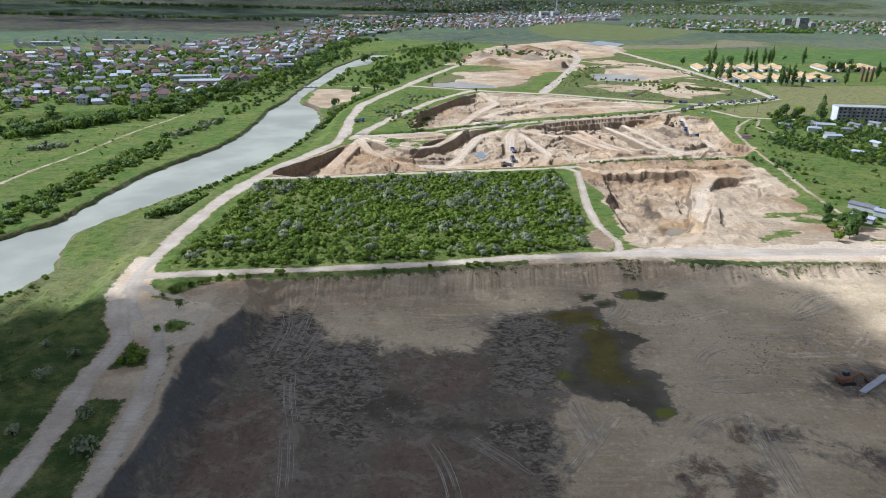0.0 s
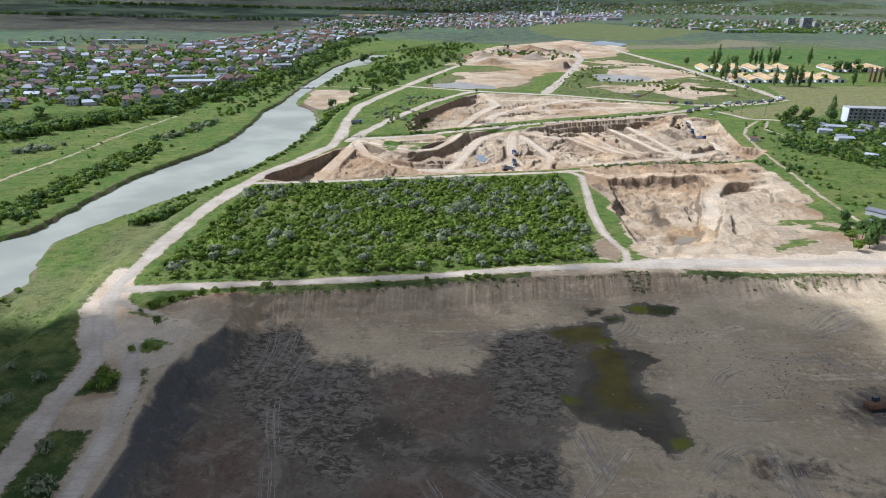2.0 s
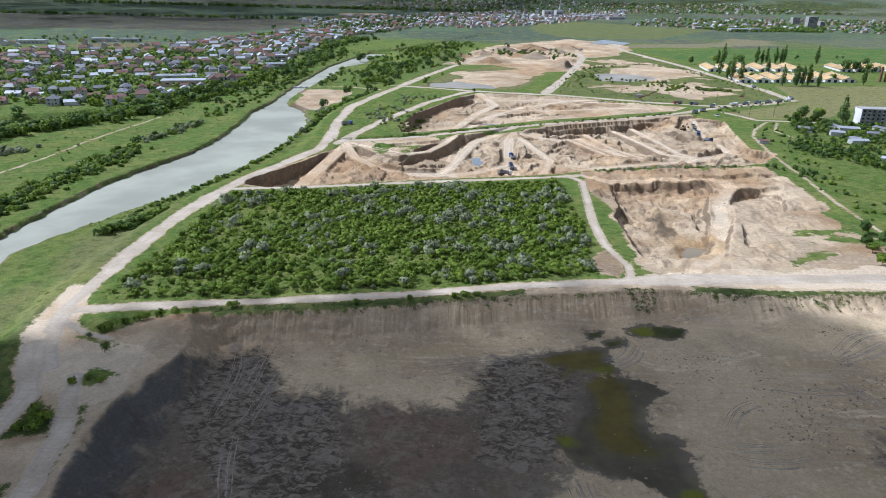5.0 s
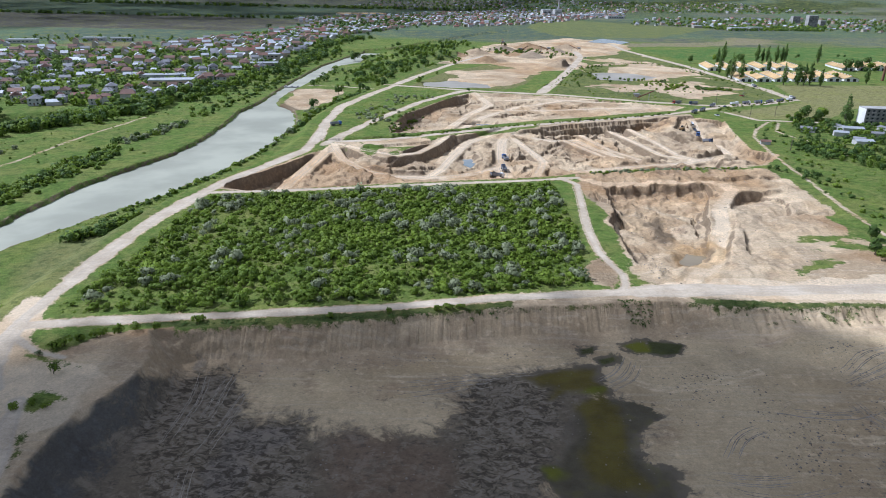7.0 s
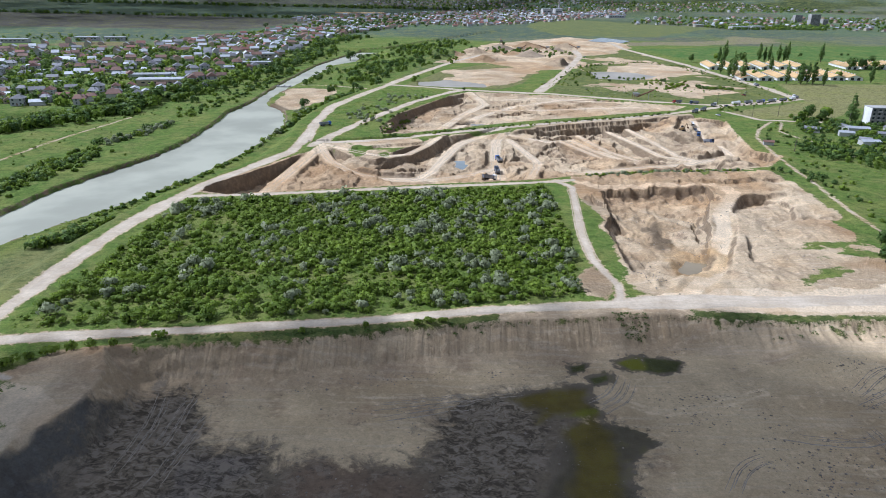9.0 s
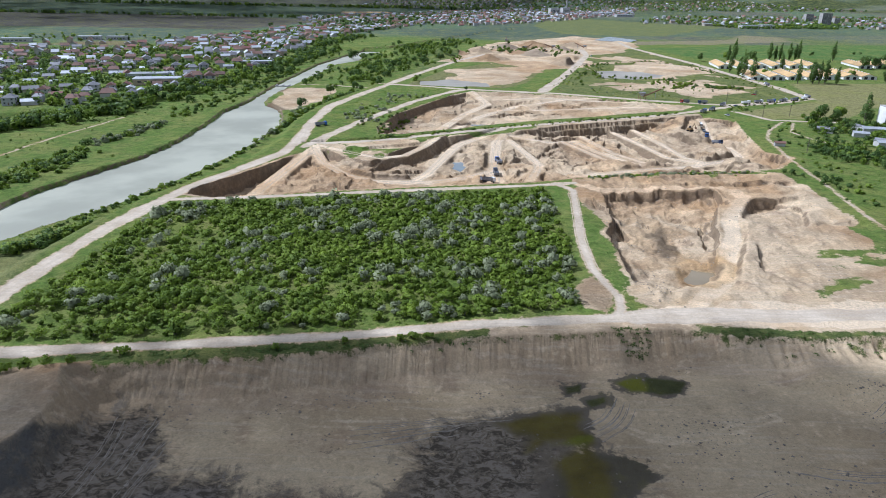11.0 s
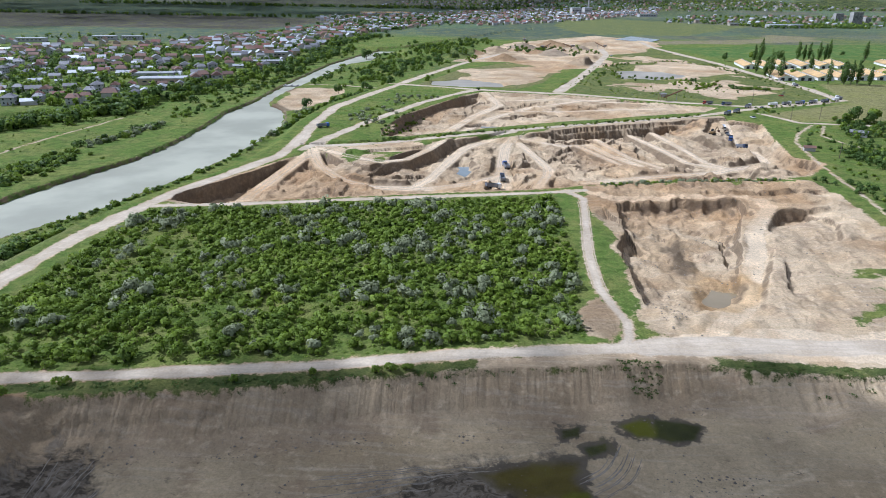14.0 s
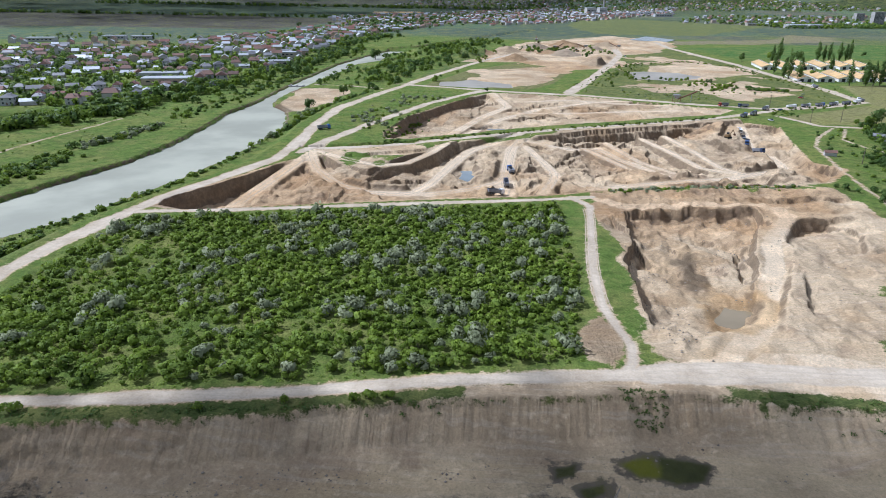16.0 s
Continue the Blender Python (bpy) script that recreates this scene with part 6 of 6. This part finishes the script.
# ---- vehicles ----
PAINTS = {"blue": surface("paint_blue", (0.04, 0.13, 0.40), 0.35, vary=0.12), "white": surface("paint_white", (0.75, 0.75, 0.74), 0.35, vary=0.1), "orange": surface("paint_orange", (0.55, 0.22, 0.04), 0.5, vary=0.25), "navy": surface("paint_navy", (0.03, 0.05, 0.11), 0.4, vary=0.15), "ochre": surface("paint_dusty_ochre", (0.24, 0.15, 0.06), 0.7, vary=0.35), "rusty": surface("paint_rusted", (0.15, 0.075, 0.035), 0.8, vary=0.5, scale=3), "red": surface("paint_red", (0.40, 0.05, 0.04), 0.4, vary=0.15)}
BED_GREY = surface("tipper_steel", (0.22, 0.23, 0.25), 0.6, 0.3, vary=0.3)
RUBBER = surface("rubber", (0.02, 0.02, 0.02), 0.9)


def tipper_truck(color, label, bed=None):
    ob = thing("tipper_truck", pose(0, 0, -500), label, "truck", "tipper trucks")
    bm = bmesh.new()
    box(bm, -0.5, -4.2, 0.75, 0.5, 4.3, 1.1)
    part("chassis", bm, RUBBER, ob)
    bm = bmesh.new()
    v = box(bm, -1.22, 2.5, 0.8, 1.22, 4.4, 3.1)
    for i in (6, 7):
        v[i].co.y -= 0.25
    bmesh.ops.bevel(bm, geom=bm.edges[:], offset=0.12, segments=2, affect="EDGES")
    cab = part("cab", bm, PAINTS[color], ob)
    bm = bmesh.new()
    v = box(bm, -1.05, 4.33, 1.9, 1.05, 4.43, 2.8)
    for i in (4, 5, 6, 7):
        v[i].co.y -= 0.15
    part("windscreen", bm, GLASS, cab)
    bm = bmesh.new()
    x, t = 1.25, 0.1
    box(bm, -x, -4.4, 1.15, x, 2.2, 1.3)
    box(bm, -x, -4.4, 1.3, -x + t, 2.2, 2.7)
    box(bm, x - t, -4.4, 1.3, x, 2.2, 2.7)
    box(bm, -x + t, 2.1, 1.3, x - t, 2.2, 3.0)
    box(bm, -x + t, -4.4, 1.3, x - t, -4.3, 2.5)
    part("tipper_body", bm, PAINTS[bed] if bed else BED_GREY, ob)
    for y in (3.3, -1.6, -3.0):
        for s in (-1, 1):
            bm = bmesh.new()
            tube(bm, (s * 0.85, y, 0.52), (s * 1.22, y, 0.52), 0.52, 0.52, 12)
            w = part("wheel", bm, RUBBER, ob)
            bm = bmesh.new()
            tube(bm, (s * 1.2, y, 0.52), (s * 1.25, y, 0.52), 0.24, 0.24, 8)
            part("rim", bm, BED_GREY, w)
    return ob


TRUCKS = {"blue": tipper_truck("blue", "blue-cabbed tipper truck with a grey steel body"), "white": tipper_truck("white", "white-cabbed tipper truck with a grey body"), "navy": tipper_truck("navy", "dark blue tipper truck with a dusty body"), "pale": tipper_truck("white", "white tipper truck with a white body", "white"), "red": tipper_truck("red", "red-cabbed tipper truck with a grey body")}


def set_down(src, x, y, turn):
    """Sets a vehicle on the ground along its slope."""
    a = radians(turn)
    fx, fy = -math.sin(a), math.cos(a)
    zf, zb = ground_z(x + 3.3 * fx, y + 3.3 * fy), ground_z(x - 2.3 * fx, y - 2.3 * fy)
    tilt = math.degrees(math.atan2(zf - zb, 5.6))
    z = (zf * 2.3 + zb * 3.3) / 5.6
    return copy_thing(src, pose(x, y, z + 0.03, tilt, 0, turn) @ Matrix.Scale(0.92, 4))


for color, x, y, turn in (("blue", 47, 452, 12), ("navy", 44.6, 429, 4), ("white", 39.5, 413, -66), ("blue", -67, 521, -55),
                          ("white", 193, 543, 168), ("pale", 190, 530, 165), ("blue", 186, 517, 160), ("navy", 189, 505, 200), ("pale", 196, 560, 170),
                          ("blue", 212, 602, -38), ("navy", 222, 612, -38), ("white", 239, 636, -40), ("pale", 262, 647, -68), ("white", 275, 653, -66), ("blue", 288, 659, -64), ("white", 301, 665, -62), ("navy", 313, 671, -60), ("pale", 325, 679, -50), ("white", 333, 690, 0), ("red", 212, 648, 108), ("navy", 226, 646, 108), ("white", 331, 770, 4)):
    set_down(TRUCKS[color], x, y, turn)


def excavator(m, color, label, lowered=False):
    ob = thing("excavator", m, label, "excavator")
    for s in (-1, 1):
        bm = bmesh.new()
        box(bm, s * 1.15 - 0.3, -2.0, -0.05, s * 1.15 + 0.3, 2.0, 0.9)
        bmesh.ops.bevel(bm, geom=[e for e in bm.edges if abs(e.verts[0].co.x - e.verts[1].co.x) > 0.3], offset=0.35, segments=3, affect="EDGES")
        part("track", bm, RUBBER, ob)
    bm = bmesh.new()
    box(bm, -1.3, -2.2, 1.0, 1.3, 1.2, 2.2)
    bmesh.ops.bevel(bm, geom=bm.edges[:], offset=0.12, segments=2, affect="EDGES")
    house = part("body", bm, PAINTS[color], ob)
    bm = bmesh.new()
    box(bm, -1.3, 0.0, 2.2, -0.3, 1.5, 3.2)
    part("cab", bm, GLASS, house)
    bm = bmesh.new()
    elbow, tip = ((0.2, 4.3, 2.5), (0.2, 6.0, 0.9)) if lowered else ((0.2, 4.0, 4.6), (0.2, 6.0, 2.0))
    tube(bm, (0.2, 1.0, 1.8), elbow, 0.32, 0.26, 6)
    boom = part("boom", bm, PAINTS[color], ob)
    bm = bmesh.new()
    tube(bm, elbow, tip, 0.24, 0.18, 6)
    part("arm", bm, PAINTS[color], boom)
    bm = bmesh.new()
    v = box(bm, -0.4, tip[1] - 0.5, tip[2] - 1.1, 0.8, tip[1] + 0.5, tip[2])
    for i in (0, 1):
        v[i].co.y += 0.5
    part("bucket", bm, RUST, boom)
    return ob


for x, y, turn, c in ((176, 521, -50, "ochre"), (150, 1100, 30, "ochre")):
    excavator(pose(x, y, ground_z(x, y), 0, 0, turn), c, "dusty ochre tracked excavator digging in the quarry")


def car(color, x, y, turn):
    ob = thing("car", pose(x, y, ground_z(x, y) + 0.02, 0, 0, turn), "parked %s hatchback car on the dirt road" % color, "car", "parked cars")
    bm = bmesh.new()
    box(bm, -0.85, -2.0, 0.3, 0.85, 2.0, 0.85)
    bmesh.ops.bevel(bm, geom=bm.edges[:], offset=0.12, segments=2, affect="EDGES")
    body = part("body", bm, PAINTS[color], ob)
    bm = bmesh.new()
    v = box(bm, -0.75, -1.6, 0.85, 0.75, 0.9, 1.45)
    for i in (4, 5):
        v[i].co.y += 0.35
    for i in (6, 7):
        v[i].co.y -= 0.5
    part("cabin", bm, GLASS, body)
    for cy in (-1.25, 1.25):
        for s in (-1, 1):
            bm = bmesh.new()
            tube(bm, (s * 0.68, cy, 0.32), (s * 0.87, cy, 0.32), 0.32, 0.32, 12)
            part("wheel", bm, RUBBER, ob)


for c, x, y, t in (("white", 226, 590, 30), ("navy", 249, 634, 20), ("red", 290, 700, 40), ("white", -236, 622, 70), ("white", -292, 612, 10), ("navy", -262, 600, 60), ("white", 334, 810, 0), ("white", 205, 1040, 20)):
    car(c, x, y, t)

# the half-buried machine and the slab in the near pit
z0 = ground_z(118.5, 168.5)
excavator(pose(118.5, 168.5, z0 - 0.5, 4, -10, -80) @ Matrix.Scale(1.12, 4), "rusty", "rusty brown excavator wreck stuck in the pit floor", True)
slab = thing("concrete_slab", pose(126.5, 168.2, ground_z(126.5, 168.2) + 0.25, 3, -6, -55), "long pale broken concrete slab lying on mud", "slab")
bm = bmesh.new()
box(bm, -0.9, -7.0, -0.3, 0.9, 7.0, 0.25)
bmesh.ops.subdivide_edges(bm, edges=bm.edges[:], cuts=2)
for v in bm.verts:
    v.co += Vector((noise.noise(v.co * 1.3), noise.noise(v.co * 1.7 + Vector((9, 0, 0))), 0)) * 0.25
part("panel", bm, WALLS[3], slab)

# ---- single trees ----
POPLARS = [tree_template(400 + i, "poplar", "tall narrow dark green poplar", LEAF_DARK, h, w, 520, 0.75, "poplars by the farm halls", True) for i, (h, w) in enumerate(((22, 6.5), (19, 5.6), (25, 7.0)))]
BROAD = [tree_template(420 + i, "tree", "broad-crowned leafy green tree", mt, h, w, 520, 0.75, "broadleaf trees") for i, (h, w, mt) in enumerate(((10, 9, LEAF_DARK), (8, 7, LEAF_GREEN), (12, 10, LEAF_DARK)))]
g = np.random.default_rng(9)
for i, (x, y) in enumerate(((322, 578), (379, 1005), (390, 1014), (443, 1028), (451, 1029), (458, 1031), (472, 1033), (481, 1036), (487, 1040), (335, 880), (330, 840), (331, 831), (335, 815), (406, 908), (369, 786), (389, 800), (385, 788), (392, 789), (399, 791), (405, 780), (531, 1034), (470, 808), (545, 872), (600, 900), (612, 905))):
    copy_thing(POPLARS[i % 3], pose(x, y, ground_z(x, y), 0, 0, g.uniform(0, 360)) @ Matrix.Scale(g.uniform(0.85, 1.1), 4))
for i, (x, y, s) in enumerate(((341, 1001, 1.1), (387, 1032, 1.2), (412, 1012, 1.2), (436, 880, 1.2), (362, 850, 1.0), (520, 940, 1.3), (540, 950, 1.4), (560, 955, 1.3), (580, 1000, 1.2), (430, 850, 1.0), (455, 845, 0.9), (-100, 610, 0.7), (-92, 690, 0.8), (-60, 742, 0.6), (-118, 1000, 1.3), (0, 950, 1.0), (283, 575, 0.9), (290, 580, 1.0), (298, 575, 0.9), (306, 585, 1.1), (315, 566, 0.9), (185, 309, 0.6), (175, 285, 0.62), (180, 280, 0.7), (176, 291, 0.66), (171, 272, 0.6), (182, 288, 0.72), (190, 290, 0.78), (187, 296, 0.7), (193, 296, 0.6), (178, 276, 0.6), (224, 316, 0.7), (30, 693, 0.3), (-66, 706, 0.5))):
    copy_thing(BROAD[i % 3], pose(x, y, ground_z(x, y), 0, 0, g.uniform(0, 360)) @ Matrix.Scale(s * g.uniform(0.9, 1.1), 4))
SAPLING = tree_template(440, "sapling", "small lone green sapling on bare earth", LEAF_GREEN, 3.6, 3.2, 240, 0.24)
copy_thing(SAPLING, pose(-86, 196, ground_z(-86, 196)))
for x, y, s in ((-88, 213, 1.25), (-84, 215, 1.3), (-79, 217, 1.2), (-91, 210, 1.1), (-75, 219, 1.0), (-93, 208, 1.0), (-70, 220, 0.9), (-88, 165, 1.3), (-89, 162, 1.2), (-86, 163, 1.1), (-85, 166, 1.0), (-89, 169, 1.0), (-86, 161.5, 0.9), (-60, 226, 1.1), (-5, 234.5, 0.7), (10, 236.4, 0.9), (13, 237.2, 1.0), (17, 238, 0.8), (-22, 230, 0.8), (-87, 181, 0.8), (-84, 183, 0.7), (-80, 182, 0.6)):
    copy_thing(GREEN_BUSH[int(g.integers(0, 5))], pose(x, y, ground_z(x, y) - 0.05, 0, 0, g.uniform(0, 360)) @ Matrix.Scale(s, 4))
for x, y, s in ((-80.4, 124, 1.6), (-87, 137, 1.2), (-106, 153, 1.2), (-104, 165, 1.2), (-115, 170, 1.0), (-100, 130, 1.3), (-108, 120, 1.0), (-118, 150, 1.1), (-95, 205, 0.6), (-124, 140, 1.6)):
    copy_thing(SILVER_BUSH[int(g.integers(0, 4))], pose(x, y, ground_z(x, y) - 0.05, 0, 0, g.uniform(0, 360)) @ Matrix.Scale(s, 4))
GARDEN = [(282, 590), (330, 556), (400, 560), (430, 470), (350, 380), (262, 415), (236, 470), (262, 530)]
THICKET = [(192, 425), (214, 418), (216, 396), (206, 388)], [(234, 486), (248, 486), (246, 450), (236, 448)]
items = []
for x, y in scatter(g, GARDEN, 720, 3.3, lambda x, y: np.clip(0.6 + 0.8 * fbm(x, y, 30, 81, 2), 0.1, 1), 14):
    items.append((BIG[int(g.integers(0, 4))], x, y, g.uniform(0.3, 0.85), g.uniform(0, 6.28), LEAF_DARK if g.random() < 0.6 else LEAF_GREEN))
for x, y in scatter(g, THICKET[0], 16, 3, None, 8) + scatter(g, THICKET[1], 22, 3, None, 8):
    items.append((BIG[int(g.integers(0, 4))], x, y, g.uniform(0.35, 0.65), g.uniform(0, 6.28), LEAF_DARK))
for x, y in scatter(g, [(225, 285), (300, 300), (330, 420), (225, 390)], 40, 5, None, 8):
    items.append((BIG[int(g.integers(0, 4))], x, y, g.uniform(0.3, 0.6), g.uniform(0, 6.28), LEAF_GREEN))
for x, y in scatter(g, [(-900, 430), (-330, 430), (-300, 470), (-340, 520), (-900, 520)], 170, 5, None, 8):
    items.append((BIG[int(g.integers(0, 4))], x, y, g.uniform(0.5, 1.1), g.uniform(0, 6.28), LEAF_DARK))
for x, y in scatter(g, [(500, 1100), (1200, 1300), (1300, 1330), (520, 1120)], 60, 7, None, 8):
    items.append((BIG[int(g.integers(0, 4))], x, y, g.uniform(0.6, 1.3), g.uniform(0, 6.28), LEAF_DARK))
for x, y in scatter(g, [(520, 930), (760, 960), (760, 1010), (540, 985)], 60, 7, None, 8):
    items.append((BIG[int(g.integers(0, 4))], x, y, g.uniform(0.7, 1.3), g.uniform(0, 6.28), LEAF_DARK))
mass("orchard", items, "overgrown allotment orchard of green fruit trees", "trees")

# ---- wheel ruts: narrow ridges of soil thrown up beside the tyres ----
RUT_SOIL = surface("rut_soil", (0.33, 0.285, 0.22), 0.95, vary=0.35, scale=1.6, bump=0.1)
RUT_SAND = surface("rut_sand", (0.47, 0.385, 0.28), 0.95, vary=0.3, scale=1.6, bump=0.1)
RUTS_WEST = [[(-55, 214), (-52.5, 200), (-53.5, 180)], [(-47, 212), (-47, 198), (-48, 182)], [(-40, 204), (-42, 190), (-44, 176)], [(-45.5, 173), (-43.4, 160), (-39, 146)], [(-40.5, 146), (-37, 130), (-35, 116)], [(-3, 140), (2, 129), (4, 116)], [(6, 143), (14.5, 135.5), (23, 127.5)], [(35, 159), (36.6, 150), (38.5, 140)], [(38, 160), (39, 150), (41, 141)], [(47, 152), (42, 145), (37, 138), (31.5, 130)], [(-4, 206), (18, 211), (40, 215)], [(0, 202), (16, 206), (34, 212)]]
RUTS_EAST = [[(55, 209), (62, 214), (66, 223)], [(57, 206), (65, 212), (69, 222)], [(82, 152), (81, 138), (80, 118)], [(86, 150), (85, 138), (84, 118)], [(63, 140), (72, 149.4), (80, 152)], [(124, 214), (136, 222.7), (152, 226)], [(122, 208), (136, 216), (150, 220)], [(118, 200), (120, 190), (128, 184)], [(78, 176), (84, 185), (91, 188)], [(96, 196), (112, 192), (126, 198)], [(70, 172), (82, 168), (96, 172)], [(72, 166), (84, 162), (98, 166)]]


def rounded(pts, rounds=3):
    for _ in range(rounds):
        out = [pts[0]]
        for a, b in zip(pts, pts[1:]):
            out += [(a[0] * 0.75 + b[0] * 0.25, a[1] * 0.75 + b[1] * 0.25), (a[0] * 0.25 + b[0] * 0.75, a[1] * 0.25 + b[1] * 0.75)]
        pts = out + [pts[-1]]
    return pts


def resampled(pts, step):
    out = []
    for a, b in zip(pts, pts[1:]):
        n = max(1, int(math.dist(a, b) / step))
        out += [(a[0] + (b[0] - a[0]) * i / n, a[1] + (b[1] - a[1]) * i / n) for i in range(n)]
    return out + [pts[-1]]


def wheel_ruts(lines, offsets, width, height, material, label, seed):
    g = np.random.default_rng(seed)
    verts, faces = [], []
    for line in lines:
        pts = np.array(resampled(rounded(line), 0.7))
        tan = np.gradient(pts, axis=0)
        tan /= np.linalg.norm(tan, axis=1)[:, None] + 1e-9
        side = np.stack([-tan[:, 1], tan[:, 0]], -1)
        for off in offsets:
            off += g.uniform(-0.15, 0.15)
            a, b = int(g.uniform(0, 0.25) * len(pts)), int(g.uniform(0.7, 1.0) * len(pts))
            n0, m = len(verts), max(0, b - a)
            if m < 3:
                continue
            for i in range(a, b):
                fade = min(1.0, (i - a) / 3, (b - 1 - i) / 3)
                wob = off + 0.035 * g.normal()
                w = width * (0.5 + 0.5 * fade) * g.uniform(0.7, 1.3)
                for k, h in ((-1, -0.08), (0, height * fade * g.uniform(0.4, 1.3)), (1, -0.08)):
                    x, y = pts[i] + side[i] * (wob + k * w)
                    verts.append((x, y, ground_z(x, y) + h))
            for i in range(m - 1):
                for k in (0, 1):
                    p = n0 + 3 * i + k
                    faces.append((p, p + 1, p + 4, p + 3))
    ob = mesh_object("wheel_ruts", np.array(verts), np.array(faces), material)
    return tagged(ob, label, "ruts", kind="stuff")


PAIR = (-1.15, -0.75, 0.75, 1.15)
wheel_ruts(RUTS_WEST + RUTS_EAST, PAIR + (2.1,), 0.24, 0.07, RUT_SOIL, "muddy wheel ruts pressed into the pit floor", 3)
wheel_ruts([l for l, h, w in TRACKS[:-1]] + [ROAD_RIGHT], (-1.9, -1.2, 1.1, 1.8), 0.24, 0.1, RUT_SAND, "pale sandy wheel ruts along the haul tracks", 4)

# ---- clouds that drift over the plain ----
def cloud_mesh(name, outline, height, puff, count, seed, label, material):
    """A flat-bottomed heap of rounded puffs whose shadow falls along the sun on the outline."""
    g = np.random.default_rng(seed)
    shift = TO_SUN * (height / TO_SUN.z)
    ball = bmesh.new()
    bmesh.ops.create_icosphere(ball, subdivisions=1, radius=1.0)
    bv = np.array([v.co[:] for v in ball.verts])
    bf = np.array([[v.index for v in f.verts] for f in ball.faces])
    ball.free()
    verts, faces = [], []
    for x, y in scatter(g, outline, count, puff * 0.55, None, 30):
        edge = float(region(np.array([x]), np.array([y]), outline)[0])
        r = min(puff, max(puff * 0.3, edge * 0.9)) * g.uniform(0.8, 1.2)
        v = bv * (1 + 0.22 * np.array([noise.noise(Vector(p) * 1.7 + Vector((x, y, 0))) for p in bv]))[:, None]
        v = v * np.array([r, r, r * 0.75]) + np.array([x + shift.x, y + shift.y, height + r * 0.25])
        v[:, 2] = np.maximum(v[:, 2], height - 0.12 * puff)
        faces.append(bf + len(verts) * len(bv))
        verts.append(v)
    ob = mesh_object(name, np.concatenate(verts), np.concatenate(faces), material)
    ob.data.polygons.foreach_set("use_smooth", np.ones(len(ob.data.polygons), bool))
    return tagged(ob, label, "cloud", kind="structure")


def cloud_material(density):
    """Mist: part of the light goes straight through each puff's two skins."""
    m, t, b = nodes_of("cloud_mist")
    b.inputs["Base Color"].default_value = (0.92, 0.92, 0.93, 1)
    b.inputs["Roughness"].default_value = 1.0
    b.inputs["Alpha"].default_value = density
    return m


CLOUD_WHITE, CLOUD_CORE, CLOUD_THIN = cloud_material(0.42), cloud_material(0.5), cloud_material(0.14)
cloud_mesh("cloud", [(-300, 40), (-260, 160), (-165, 200), (-108, 212), (-75, 226), (-40, 236), (20, 245), (70, 250), (95, 252), (122, 244), (138, 224), (138, 190), (130, 150), (122, 100), (100, 20), (-100, -20)], 620, 24, 620, 1, "low grey-bottomed cumulus cloud over the plain", CLOUD_WHITE)
cloud_mesh("cloud", [(-300, 20), (-260, 150), (-165, 182), (-105, 182), (-80, 176), (-64, 160), (-60, 120), (-40, 80), (-60, -20), (-200, -30)], 680, 20, 330, 3, "thick grey cumulus cloud drifting over the plain", CLOUD_CORE)
cloud_mesh("cloud", [(-3800, 1500), (-900, 1420), (-420, 1480), (-330, 1900), (200, 2600), (900, 3500), (2600, 4300), (2600, 5200), (-3800, 5200)], 900, 190, 700, 2, "broad bank of cumulus cloud over the far fields", CLOUD_THIN)

for pattern in PATTERNS:
    for o in (*pattern.children_recursive, pattern):
        bpy.data.objects.remove(o)
